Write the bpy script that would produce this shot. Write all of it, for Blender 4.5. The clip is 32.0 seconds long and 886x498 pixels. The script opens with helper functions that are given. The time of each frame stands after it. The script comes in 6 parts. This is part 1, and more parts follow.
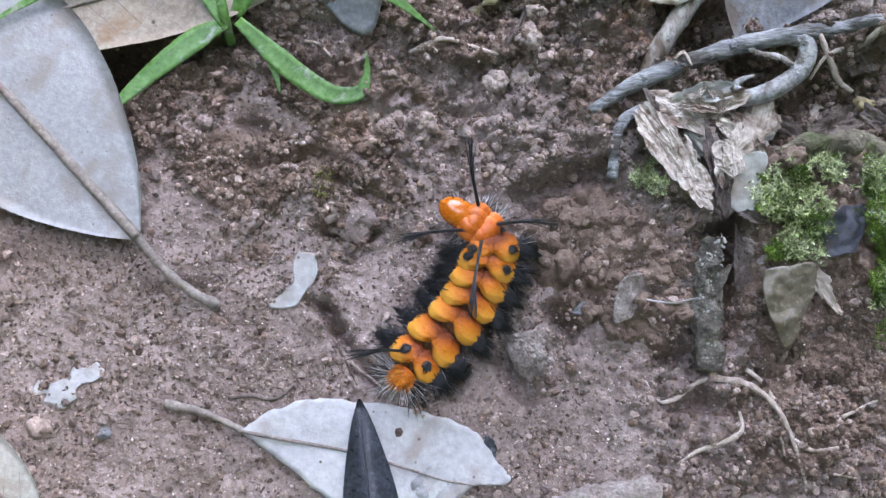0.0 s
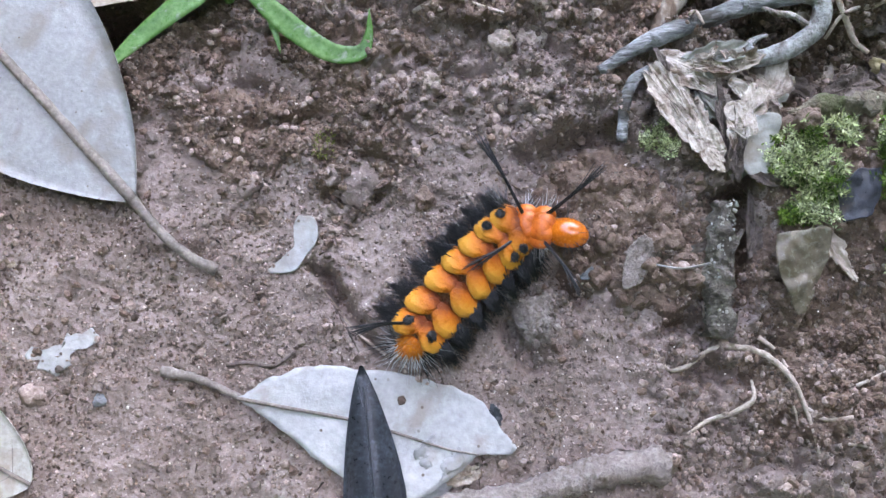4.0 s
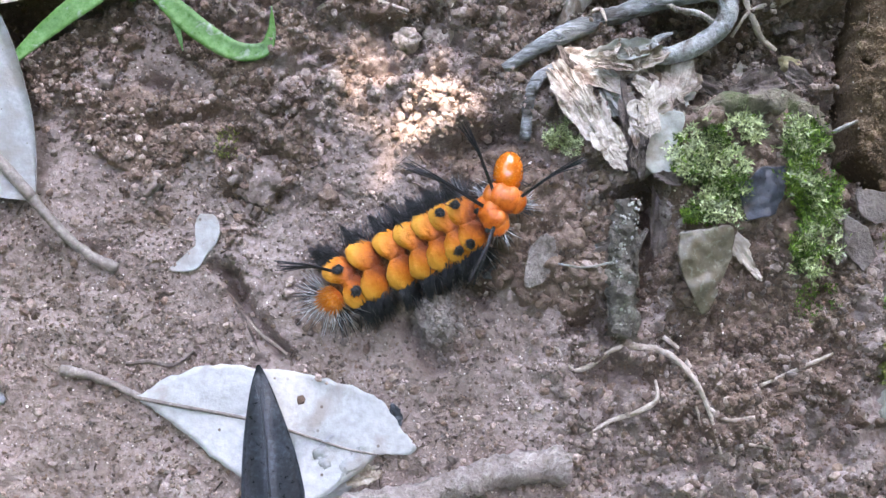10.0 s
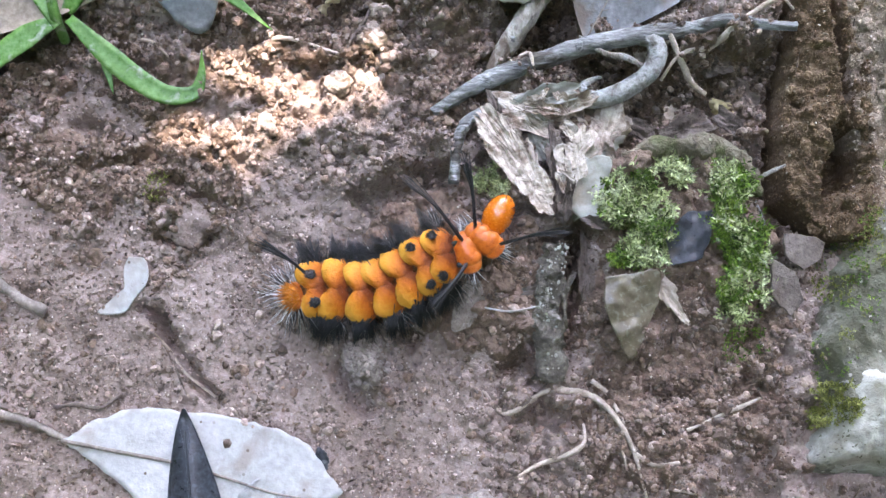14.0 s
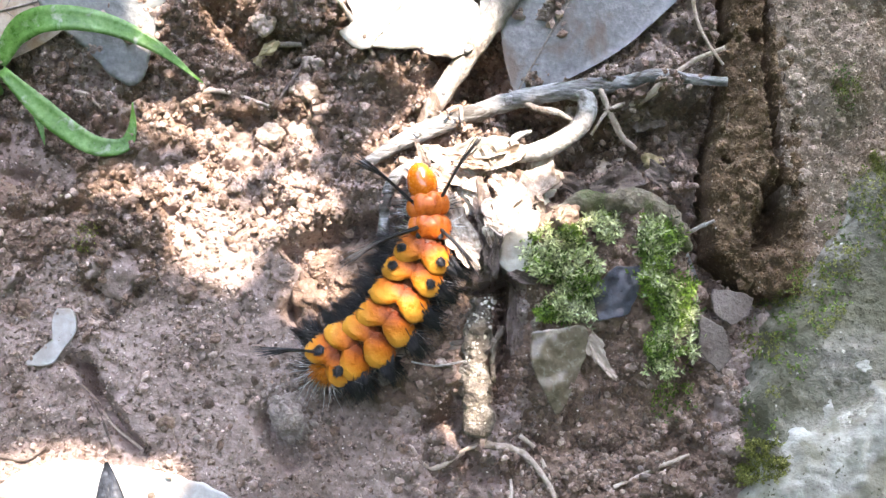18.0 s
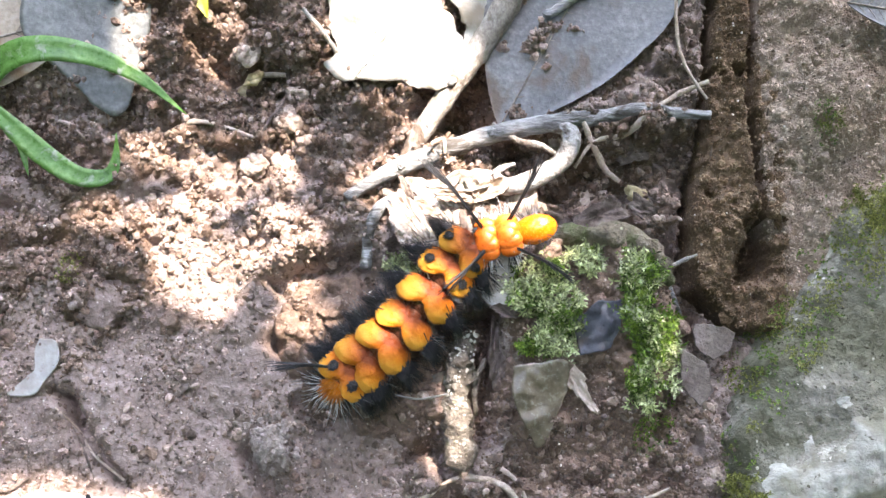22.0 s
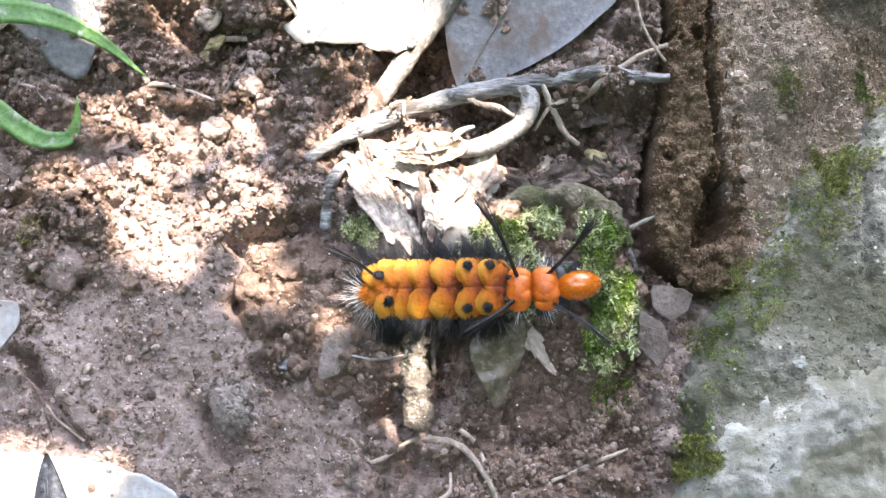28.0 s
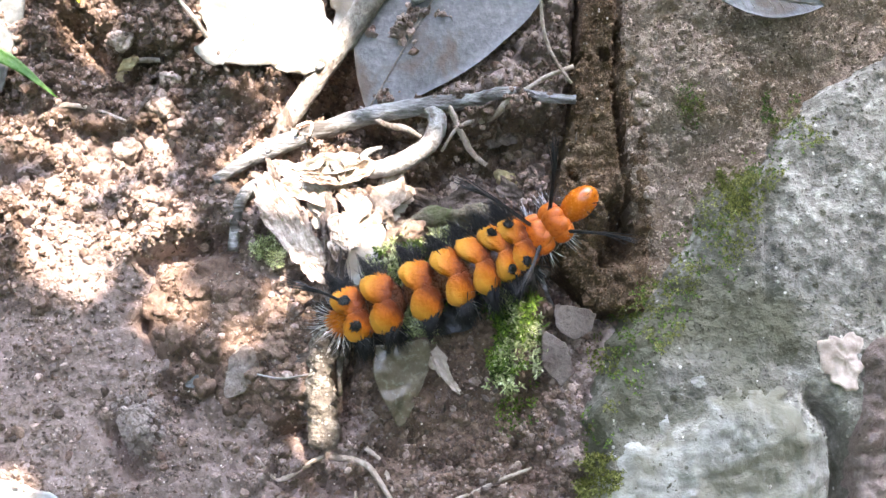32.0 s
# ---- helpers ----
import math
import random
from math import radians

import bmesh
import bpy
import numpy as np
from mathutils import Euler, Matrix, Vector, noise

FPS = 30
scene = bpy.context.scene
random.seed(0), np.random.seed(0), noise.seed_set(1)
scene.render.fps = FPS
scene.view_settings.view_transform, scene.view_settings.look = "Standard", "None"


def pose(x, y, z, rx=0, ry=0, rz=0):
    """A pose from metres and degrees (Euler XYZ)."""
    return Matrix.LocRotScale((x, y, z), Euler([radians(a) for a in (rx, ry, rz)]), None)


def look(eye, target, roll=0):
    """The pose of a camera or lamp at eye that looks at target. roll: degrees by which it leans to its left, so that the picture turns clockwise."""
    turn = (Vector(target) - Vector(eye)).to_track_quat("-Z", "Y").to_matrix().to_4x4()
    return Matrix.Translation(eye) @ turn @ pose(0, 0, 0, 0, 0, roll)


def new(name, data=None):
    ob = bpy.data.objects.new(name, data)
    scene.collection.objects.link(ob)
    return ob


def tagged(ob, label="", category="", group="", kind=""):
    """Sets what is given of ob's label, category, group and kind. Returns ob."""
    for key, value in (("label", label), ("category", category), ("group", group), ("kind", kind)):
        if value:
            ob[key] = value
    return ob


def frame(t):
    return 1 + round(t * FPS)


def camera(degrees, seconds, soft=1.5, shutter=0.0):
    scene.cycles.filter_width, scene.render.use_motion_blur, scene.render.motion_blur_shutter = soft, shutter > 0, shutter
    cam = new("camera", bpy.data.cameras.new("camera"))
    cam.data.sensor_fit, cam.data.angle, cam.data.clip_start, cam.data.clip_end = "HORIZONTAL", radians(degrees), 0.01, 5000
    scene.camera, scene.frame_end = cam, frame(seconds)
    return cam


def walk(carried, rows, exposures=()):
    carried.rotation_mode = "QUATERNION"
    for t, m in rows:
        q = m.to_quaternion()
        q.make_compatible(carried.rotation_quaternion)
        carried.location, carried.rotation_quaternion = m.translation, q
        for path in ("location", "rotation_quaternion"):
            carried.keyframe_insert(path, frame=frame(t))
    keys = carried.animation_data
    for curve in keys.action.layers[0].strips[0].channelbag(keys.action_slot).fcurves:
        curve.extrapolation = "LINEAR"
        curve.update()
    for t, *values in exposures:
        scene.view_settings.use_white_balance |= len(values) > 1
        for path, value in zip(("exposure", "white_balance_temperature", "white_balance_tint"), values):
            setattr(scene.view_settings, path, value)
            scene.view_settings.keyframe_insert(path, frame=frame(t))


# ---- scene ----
cam = camera(40, 32.0)
WALK = [
    (0, pose(-0.02386, -0.02399, 0.16735, 6.286, -0.895, -0.502)),
    (0.5, pose(-0.02488, -0.02394, 0.16293, 6.099, -0.793, -0.386)),
    (1, pose(-0.02472, -0.02413, 0.16312, 5.945, -0.965, -0.315)),
    (1.5, pose(-0.02584, -0.02425, 0.16344, 5.979, -0.983, -0.283)),
    (2, pose(-0.02656, -0.02397, 0.16366, 6.128, -0.914, -0.191)),
    (2.5, pose(-0.02743, -0.02383, 0.16355, 6.261, -1.048, -0.236)),
    (3, pose(-0.02668, -0.02524, 0.16302, 6.233, -0.993, -0.333)),
    (3.5, pose(-0.02547, -0.02697, 0.16228, 5.821, -0.866, -0.380)),
    (5.5, pose(-0.02135, -0.02654, 0.16361, 5.777, -0.969, -0.401)),
    (6, pose(-0.02035, -0.02640, 0.16316, 6.000, -1.006, -0.361)),
    (6.5, pose(-0.01826, -0.02750, 0.16244, 5.906, -0.877, -0.369)),
    (7, pose(-0.01753, -0.02987, 0.16190, 5.338, -0.759, -0.311)),
    (7.5, pose(-0.01655, -0.02937, 0.16210, 5.457, -0.775, -0.242)),
    (8, pose(-0.01520, -0.02809, 0.16264, 5.552, -0.696, -0.168)),
    (8.5, pose(-0.01571, -0.02732, 0.16263, 5.621, -0.595, -0.173)),
    (9, pose(-0.01444, -0.02654, 0.16254, 6.185, -0.632, -0.208)),
    (9.5, pose(-0.01252, -0.02666, 0.16228, 6.192, -0.494, -0.219)),
    (10, pose(-0.01044, -0.02732, 0.16174, 5.874, -0.593, -0.294)),
    (10.5, pose(-0.00940, -0.02738, 0.16156, 5.866, -0.463, -0.206)),
    (11, pose(-0.00766, -0.02675, 0.16198, 5.842, -0.499, -0.131)),
    (11.5, pose(-0.00802, -0.02591, 0.16272, 6.157, -0.368, -0.084)),
    (12, pose(-0.00628, -0.02470, 0.16296, 6.227, -0.456, -0.099)),
    (12.5, pose(-0.00570, -0.02391, 0.16286, 6.320, -0.246, -0.079)),
    (13, pose(-0.00394, -0.02297, 0.16281, 6.521, -0.331, -0.088)),
    (13.5, pose(-0.00180, -0.02331, 0.16247, 6.514, -0.319, -0.108)),
    (14, pose(0.00000, -0.02331, 0.16250, 6.466, -0.298, -0.149)),
    (14.5, pose(0.00019, -0.02272, 0.16273, 6.464, -0.358, -0.095)),
    (15, pose(0.00153, -0.02190, 0.16312, 6.802, -0.311, -0.100)),
    (15.5, pose(0.00410, -0.02103, 0.16292, 7.051, -0.226, -0.052)),
    (17.5, pose(0.00997, -0.02129, 0.16266, 7.592, -0.087, 0.170)),
    (18, pose(0.01064, -0.01985, 0.16281, 7.758, 0.049, 0.253)),
    (18.5, pose(0.01114, -0.01847, 0.16294, 7.901, 0.117, 0.248)),
    (19, pose(0.01127, -0.01730, 0.16280, 7.786, 0.122, 0.255)),
    (19.5, pose(0.01152, -0.01488, 0.16334, 7.721, -0.098, 0.315)),
    (20, pose(0.01100, -0.01345, 0.16405, 7.596, -0.026, 0.306)),
    (20.5, pose(0.01093, -0.01189, 0.16489, 7.802, -0.011, 0.390)),
    (21, pose(0.01116, -0.01187, 0.16471, 7.923, -0.184, 0.412)),
    (21.5, pose(0.01209, -0.01300, 0.16423, 7.710, -0.195, 0.445)),
    (22, pose(0.01261, -0.01541, 0.16353, 7.709, -0.091, 0.519)),
    (22.5, pose(0.01310, -0.01742, 0.16307, 7.506, -0.021, 0.713)),
    (23, pose(0.01404, -0.01775, 0.16314, 7.764, -0.033, 0.772)),
    (23.5, pose(0.01360, -0.01827, 0.16300, 7.530, -0.058, 0.660)),
    (24, pose(0.01381, -0.01831, 0.16317, 7.631, -0.163, 0.633)),
    (24.5, pose(0.01314, -0.01805, 0.16314, 7.640, -0.078, 0.626)),
    (25, pose(0.01325, -0.01810, 0.16303, 7.883, -0.184, 0.709)),
    (25.5, pose(0.01328, -0.01871, 0.16296, 7.601, -0.124, 0.840)),
    (27.5, pose(0.01631, -0.02121, 0.16308, 7.547, -0.014, 0.626)),
    (28, pose(0.01836, -0.02020, 0.16348, 7.613, -0.019, 0.563)),
    (28.5, pose(0.02048, -0.02111, 0.16350, 7.714, 0.113, 0.502)),
    (29, pose(0.02177, -0.02138, 0.16386, 7.842, 0.066, 0.653)),
    (29.5, pose(0.02467, -0.02124, 0.16468, 8.017, 0.003, 0.741)),
    (30, pose(0.02743, -0.02066, 0.16489, 7.942, 0.018, 0.810)),
    (30.5, pose(0.02944, -0.02018, 0.16504, 7.996, 0.016, 0.708)),
    (31, pose(0.03020, -0.02065, 0.16460, 7.935, 0.116, 0.626)),
    (31.5, pose(0.03100, -0.02020, 0.16455, 8.078, 0.169, 0.633)),
    (32, pose(0.03151, -0.01936, 0.16486, 8.235, 0.164, 0.675)),
]
walk(cam, WALK, exposures=[(0, 4.32, 7050, 18), (8, 4.5, 7050, 17.5), (15, 4.57, 7150, 17.5), (17.5, 4.43, 7300, 16.5), (32, 4.45, 7250, 17)])

# ---- light: open shade, sun falling through gaps in leaves added overhead ----
SUN = Vector((0.30, 0.72, 1.15)).normalized()
world = bpy.data.worlds.new("sky")
scene.world = world
world.use_nodes = True
sky = world.node_tree.nodes.new("ShaderNodeTexSky")
sky.sky_type, sky.sun_disc = "NISHITA", False
sky.sun_elevation, sky.sun_rotation = math.asin(SUN.z), math.atan2(SUN.x, SUN.y)
world.node_tree.links.new(sky.outputs[0], world.node_tree.nodes["Background"].inputs[0])
world.node_tree.nodes["Background"].inputs[1].default_value = 0.15
sun = new("sun", bpy.data.lights.new("sun", "SUN"))
sun.data.energy, sun.data.angle, sun.data.color = 1.25, radians(0.53), (1.0, 0.97, 0.93)
sun.matrix_world = look(SUN * 3, (0, 0, 0))

CM = 0.01
rng = np.random.default_rng(7)


# ---- numeric noise for relief ----
def hashed(ix, iy, seed):
    n = (ix.astype(np.int64) * 374761393 + iy.astype(np.int64) * 668265263 + seed * 974711) & 0x7FFFFFFF
    n = ((n ^ (n >> 13)) * 1274126177) & 0x7FFFFFFF
    return ((n ^ (n >> 16)) & 0xFFFF) / 65535.0


def value_noise(x, y, size, seed):
    x, y = np.asarray(x, float) / size, np.asarray(y, float) / size
    ix, iy = np.floor(x), np.floor(y)
    fx, fy = x - ix, y - iy
    fx, fy = fx * fx * fx * (fx * (fx * 6 - 15) + 10), fy * fy * fy * (fy * (fy * 6 - 15) + 10)
    a, b = hashed(ix, iy, seed), hashed(ix + 1, iy, seed)
    c, d = hashed(ix, iy + 1, seed), hashed(ix + 1, iy + 1, seed)
    return (a + (b - a) * fx) * (1 - fy) + (c + (d - c) * fx) * fy - 0.5


def fbm(x, y, size, seed, octaves=4, gain=0.5):
    total, amp = 0, 1.0
    for k in range(octaves):
        ca, sa = math.cos(0.7 * k), math.sin(0.7 * k)
        total = total + amp * value_noise(ca * x - sa * y, sa * x + ca * y, size / 2**k, seed + k)
        amp *= gain
    return total


def cells(x, y, size, seed):
    """Distance to the nearest scattered point, in cells, and that point's own random number."""
    x, y = np.asarray(x, float) / size, np.asarray(y, float) / size
    ix, iy = np.floor(x), np.floor(y)
    best, own = np.full(np.shape(x), 9.0), np.zeros(np.shape(x))
    for dx in (-1, 0, 1):
        for dy in (-1, 0, 1):
            cx, cy = ix + dx, iy + dy
            d = np.hypot(cx + hashed(cx, cy, seed) - x, cy + hashed(cx, cy, seed + 5) - y)
            own = np.where(d < best, hashed(cx, cy, seed + 9), own)
            best = np.minimum(best, d)
    return best, own


def clods(x, y, size, seed):
    """Rounded lumps of uneven height, about size across."""
    d, own = cells(x, y, size, seed)
    return np.sqrt(np.clip(1 - (d / 0.72) ** 2, 0, 1)) * (0.25 + own)


def smooth(a, b, x):
    t = np.clip((np.asarray(x, float) - a) / (b - a), 0, 1)
    return t * t * (3 - 2 * t)


def inside(poly, x, y):
    """Signed distance to a polygon's outline, positive inside."""
    x, y = np.asarray(x, float), np.asarray(y, float)
    best, odd = np.full(x.shape, 1e9), np.zeros(x.shape, bool)
    for (ax, ay), (bx, by) in zip(poly, poly[1:] + poly[:1]):
        ex, ey = bx - ax, by - ay
        t = np.clip(((x - ax) * ex + (y - ay) * ey) / (ex * ex + ey * ey), 0, 1)
        best = np.minimum(best, np.hypot(x - ax - t * ex, y - ay - t * ey))
        with np.errstate(divide="ignore", invalid="ignore"):
            odd ^= ((ay > y) != (by > y)) & (x < ax + (y - ay) * ex / np.where(ey == 0, 1e-9, ey))
    return np.where(odd, best, -best)


# ---- outlines of the plan, in centimetres ----
ROCK = [(4.41, -3.71), (4.74, -2.84), (4.89, -1.67), (5.12, -0.71), (5.69, -0.21), (6.11, 0.52), (6.35, 1.29), (7.17, 1.88), (7.96, 2.72), (9.22, 3.62), (10.21, 4.77), (14.13, 4.81), (13.44, -3.60)]
BANK = [(5.38, 5.43), (5.38, 3.83), (5.47, 2.96), (5.50, 2.26), (5.39, 1.34), (5.63, 0.93), (5.66, 0.48), (5.50, 0.07), (5.34, -0.45), (6.03, -0.74), (7.67, -0.13), (10.11, 2.32), (10.31, 5.50)]
SLAB = [(5.01, 5.47), (4.87, 3.22), (4.76, 2.12), (4.55, 1.05), (4.60, 0.14), (5.18, -0.46), (5.85, -0.44), (5.95, 0.76), (5.92, 2.30), (5.81, 3.87), (5.85, 5.49)]
CLOD = [(2.08, 0.44), (2.53, 0.82), (3.59, 0.89), (4.20, 0.66), (4.45, -0.13), (4.40, -1.04), (4.10, -1.71), (3.57, -2.23), (2.69, -2.31), (2.09, -2.17), (1.95, -1.51), (1.92, -0.47)]
HOLLOW = [(0.56, 4.10), (1.59, 3.63), (2.23, 2.51), (3.08, 2.32), (4.87, 2.46), (4.82, -0.42), (4.44, -0.42), (4.38, 0.65), (3.46, 0.95), (2.46, 0.93), (2.08, 1.48), (1.14, 2.10)]
SHELF = [(-0.83, 0.13), (0.09, 0.37), (0.86, 0.13), (1.76, -0.57), (1.65, -1.64), (0.81, -1.94), (0.05, -1.78), (-0.63, -1.32), (-0.84, -0.64)]
CAVITY = [(-7.30, 2.26), (-6.30, 2.42), (-5.14, 2.42), (-5.91, 1.94), (-6.59, 1.47), (-7.04, 1.16)]


TOPSOIL_BACK = [(-6.9, 1.15), (-6.05, 1.7), (-4.95, 2.25), (-3.8, 2.4), (-2.2, 5.5), (0.2, 5.5), (0.6, 2.9), (1.2, 2.4), (0.3, 1.6), (-0.2, 2.2), (-1.2, 2.1), (-2.7, 2.1), (-2.5, 1.6), (-3.1, 0.9)]
TOPSOIL_FRONT = [(-6.0, 0.9), (-4.4, 1.6), (-3.3, 1.2), (-3.0, 0.5), (-3.5, 0.1), (-4.4, -0.25), (-5.3, 0.0)]
TOPSOIL_SIDE = [(1.63, -1.95), (2.84, -1.65), (4.52, -1.35), (4.74, -2.4), (4.31, -3.14), (3.17, -3.65), (1.91, -3.14)]
STONE_EDGE = [(4.70, -3.41), (5.14, -2.62), (5.51, -2.18), (6.03, -1.77), (6.85, -1.47), (7.66, -1.58), (8.04, -1.93), (8.11, -2.66), (8.01, -3.52)]


TRENCH = [(1.19, -0.35), (1.90, -0.23), (1.93, -1.77), (1.76, -1.85), (1.72, -1.44), (1.27, -1.52), (1.16, -1.07)]
CRACKS = [([(-3.73, -1.38), (-3.64, -1.62), (-3.47, -1.85), (-3.22, -2.22), (-2.87, -2.53)], 0.09, 0.35), ([(-0.98, -0.60), (-0.82, -0.83), (-0.69, -0.92)], 0.12, 0.45), ([(-1.27, -2.08), (-1.09, -2.45), (-0.93, -2.60)], 0.16, 0.4), ([(-3.53, 0.44), (-3.25, 0.21), (-2.98, 0.17)], 0.08, 0.25), ([(-3.94, -1.31), (-3.68, -1.42), (-3.59, -1.68)], 0.08, 0.3),
          ([(-4.97, 1.25), (-4.74, 1.21), (-4.50, 1.01)], 0.12, 0.3), ([(-3.76, -0.31), (-3.42, -0.36), (-3.08, -0.33)], 0.07, 0.25), ([(-4.73, 0.66), (-4.27, 0.72), (-3.81, 0.80)], 0.1, 0.3), ([(-2.12, 3.43), (-1.79, 3.10), (-1.47, 2.86), (-1.08, 2.95)], 0.2, 0.35), ([(2.15, -2.37), (2.68, -2.15), (3.21, -2.38)], 0.12, 0.4), ([(1.40, -2.67), (1.77, -2.82), (2.07, -2.67)], 0.14, 0.35), ([(3.06, -2.38), (3.44, -2.00), (3.98, -1.70)], 0.2, 0.5)]
EARTH_CRACK = [(5.55, 6.8), (5.48, 3.76), (5.39, 2.81), (5.47, 1.88), (5.57, 1.27), (5.62, 0.66)]
ROCK_CRACK = [(7.35, 1.45), (7.37, 0.68), (7.33, 0.14), (7.36, -0.29)]


def along_line(line, x, y):
    """Distance to a chain of points."""
    best = np.full(np.shape(x), 1e9)
    for (ax, ay), (bx, by) in zip(line, line[1:]):
        ex, ey = bx - ax, by - ay
        t = np.clip(((x - ax) * ex + (y - ay) * ey) / (ex * ex + ey * ey), 0, 1)
        best = np.minimum(best, np.hypot(x - ax - t * ex, y - ay - t * ey))
    return best


def ground_height(x, y):
    x, y = np.asarray(x, float), np.asarray(y, float)
    near = 1 - smooth(14, 30, np.hypot(x, y))
    rough = smooth(-0.15, 0.9, y + 0.25 * x + 1.2 * fbm(x, y, 2.0, 3, 2))
    rough = np.maximum(rough, smooth(0.2, 1.3, x + 0.8 * fbm(x, y, 1.5, 8, 2)))
    h = 0.20 * fbm(x, y, 3.2, 11, 3) + (0.07 + 0.16 * rough) * fbm(x, y, 0.8, 21, 4, 0.6)
    lumps = smooth(-0.12, 0.2, fbm(x, y, 1.3, 31, 2))
    wx, wy = x + 0.10 * fbm(x, y, 0.25, 5, 2), y + 0.10 * fbm(x, y, 0.25, 7, 2)
    h = h + (0.05 + 0.20 * rough) * lumps * clods(wx, wy, 0.36, 41) + (0.02 + 0.10 * rough) * clods(wx, wy, 0.19, 42) * smooth(-0.2, 0.2, fbm(x, y, 0.7, 33, 2))
    h = h + (0.025 + 0.045 * rough) * clods(wx, wy, 0.105, 43) + (0.022 + 0.03 * rough) * fbm(x, y, 0.14, 51, 3, 0.8)
    h = h - (0.05 + 0.12 * rough) * smooth(0.14, 0.3, fbm(x, y, 0.6, 53, 3))
    h = h - (0.85 + 0.9 * fbm(x, y, 1.1, 57, 3)) * smooth(-0.1, 0.55, inside(HOLLOW, x, y)) - 1.9 * smooth(-0.05, 0.35, inside(CAVITY, x, y))
    h = h - 0.75 * smooth(-0.05, 0.15, inside(TRENCH, x, y) + 0.12 * fbm(x, y, 0.3, 67, 2))
    for line, width, depth in CRACKS:
        h = h - depth * np.exp(-((along_line(line, x, y) + 0.08 * fbm(x, y, 0.2, 69, 2)) / width) ** 2)
    h = h - (0.015 + 0.07 * rough) * smooth(0.08, 0.22, fbm(x, y, 0.22, 55, 2))
    h = h - 0.4 * np.exp(-(((inside(SHELF, x, y) + 0.15) / 0.16) ** 2)) * smooth(-0.05, 0.25, fbm(x, y, 0.5, 59, 3))
    ring = inside(CLOD, x, y)
    h = h - (0.55 + 0.5 * fbm(x, y, 0.6, 65, 2)) * smooth(-2.0, -1.2, y) * np.exp(-(((ring + 0.09) / 0.15) ** 2)) - 0.22 * np.exp(-(((x - 2.0) / 1.7) ** 2 + ((y + 2.4) / 0.9) ** 2))
    h = h - 1.3 * smooth(-0.15, 0.15, np.maximum(inside(BANK, x, y), inside(SLAB, x, y)))
    h = h - 0.25 * smooth(0, 1, inside(ROCK, x, y))
    return h * near + (1 - near) * 3.0 * fbm(x, y, 90.0, 71, 3)


def rock_height(x, y):
    d = inside(ROCK, x, y) + 0.18 * fbm(x, y, 0.8, 81, 3)
    h = -0.9 + 1.4 * smooth(-0.25, 0.45, d) + 0.3 * smooth(0.3, 2.5, d) - 2.5 * (1 - smooth(-0.6, -0.25, d))
    h = h + 0.34 * smooth(-0.12, 0.5, inside(STONE_EDGE, x, y) + 0.12 * fbm(x, y, 0.6, 111, 3))
    step = inside(STONE_EDGE, x, y)
    h = h - 0.55 * np.exp(-(((step + 0.12) / 0.10) ** 2)) * smooth(7.61, 8.01, x)
    h = h - 0.14 * np.exp(-((along_line(ROCK_CRACK, x, y) / 0.05) ** 2))
    h = h + 0.22 * fbm(x, y, 1.6, 83, 5, 0.6) + 0.07 * fbm(x, y, 0.3, 85, 4, 0.7) + 0.03 * clods(x, y, 0.11, 86) - 0.025 * clods(x, y, 0.5, 87) * smooth(0, 0.2, fbm(x, y, 2.0, 88, 2))
    return h


def bank_height(x, y):
    wx, wy = x + 0.05 * fbm(x, y, 0.15, 5, 2), y + 0.05 * fbm(x, y, 0.15, 7, 2)
    d = inside(BANK, x, y) + 0.05 * fbm(x, y, 0.3, 91, 4, 0.6)
    h = -1.6 - 2.0 * (1 - smooth(-0.4, -0.1, d)) + 1.85 * smooth(-0.05, 0.07, d) + 0.3 * smooth(0.0, 1.2, d) + 0.16 * fbm(x, y, 1.2, 93, 5, 0.6)
    h = h - 0.45 * smooth(-1.2, 0.1, inside(ROCK, x, y)) - 1.3 * smooth(0.3, 0.9, inside(ROCK, x, y))
    h = h - 0.55 * np.exp(-(((along_line(EARTH_CRACK, x, y) + 0.04 * fbm(x, y, 0.2, 99, 2)) / 0.05) ** 2))
    return h + 0.04 * clods(wx, wy, 0.2, 95) + 0.05 * clods(wx, wy, 0.08, 96) + 0.05 * fbm(x, y, 0.12, 97, 3, 0.7)


def slab_height(x, y):
    wx, wy = x + 0.05 * fbm(x, y, 0.15, 5, 2), y + 0.05 * fbm(x, y, 0.15, 7, 2)
    d = inside(SLAB, x, y) + 0.05 * fbm(x, y, 0.3, 191, 4, 0.6)
    h = -1.6 - 2.0 * (1 - smooth(-0.4, -0.1, d)) + 1.75 * smooth(-0.07, 0.09, d) + 0.36 * smooth(0.0, 0.95, d) + 0.14 * fbm(x, y, 0.9, 193, 5, 0.6)
    hx, hy = 5.46, 0.66
    pit = ((x - hx - 0.10 * (y - hy)) / 0.22) ** 2 + ((y - hy + 0.25 * (x - hx)) / 0.36) ** 2
    h = h - 1.5 * np.exp(-(np.clip(pit * (1 + 1.6 * fbm(x, y, 0.35, 199, 3)), 0, 50) ** 1.3))
    h = h - 0.55 * np.exp(-(((along_line(EARTH_CRACK, x, y) + 0.04 * fbm(x, y, 0.2, 99, 2)) / 0.05) ** 2))
    return h + 0.07 * clods(wx, wy, 0.17, 195) + 0.07 * clods(wx, wy, 0.09, 196) + 0.06 * fbm(x, y, 0.12, 197, 3, 0.7)


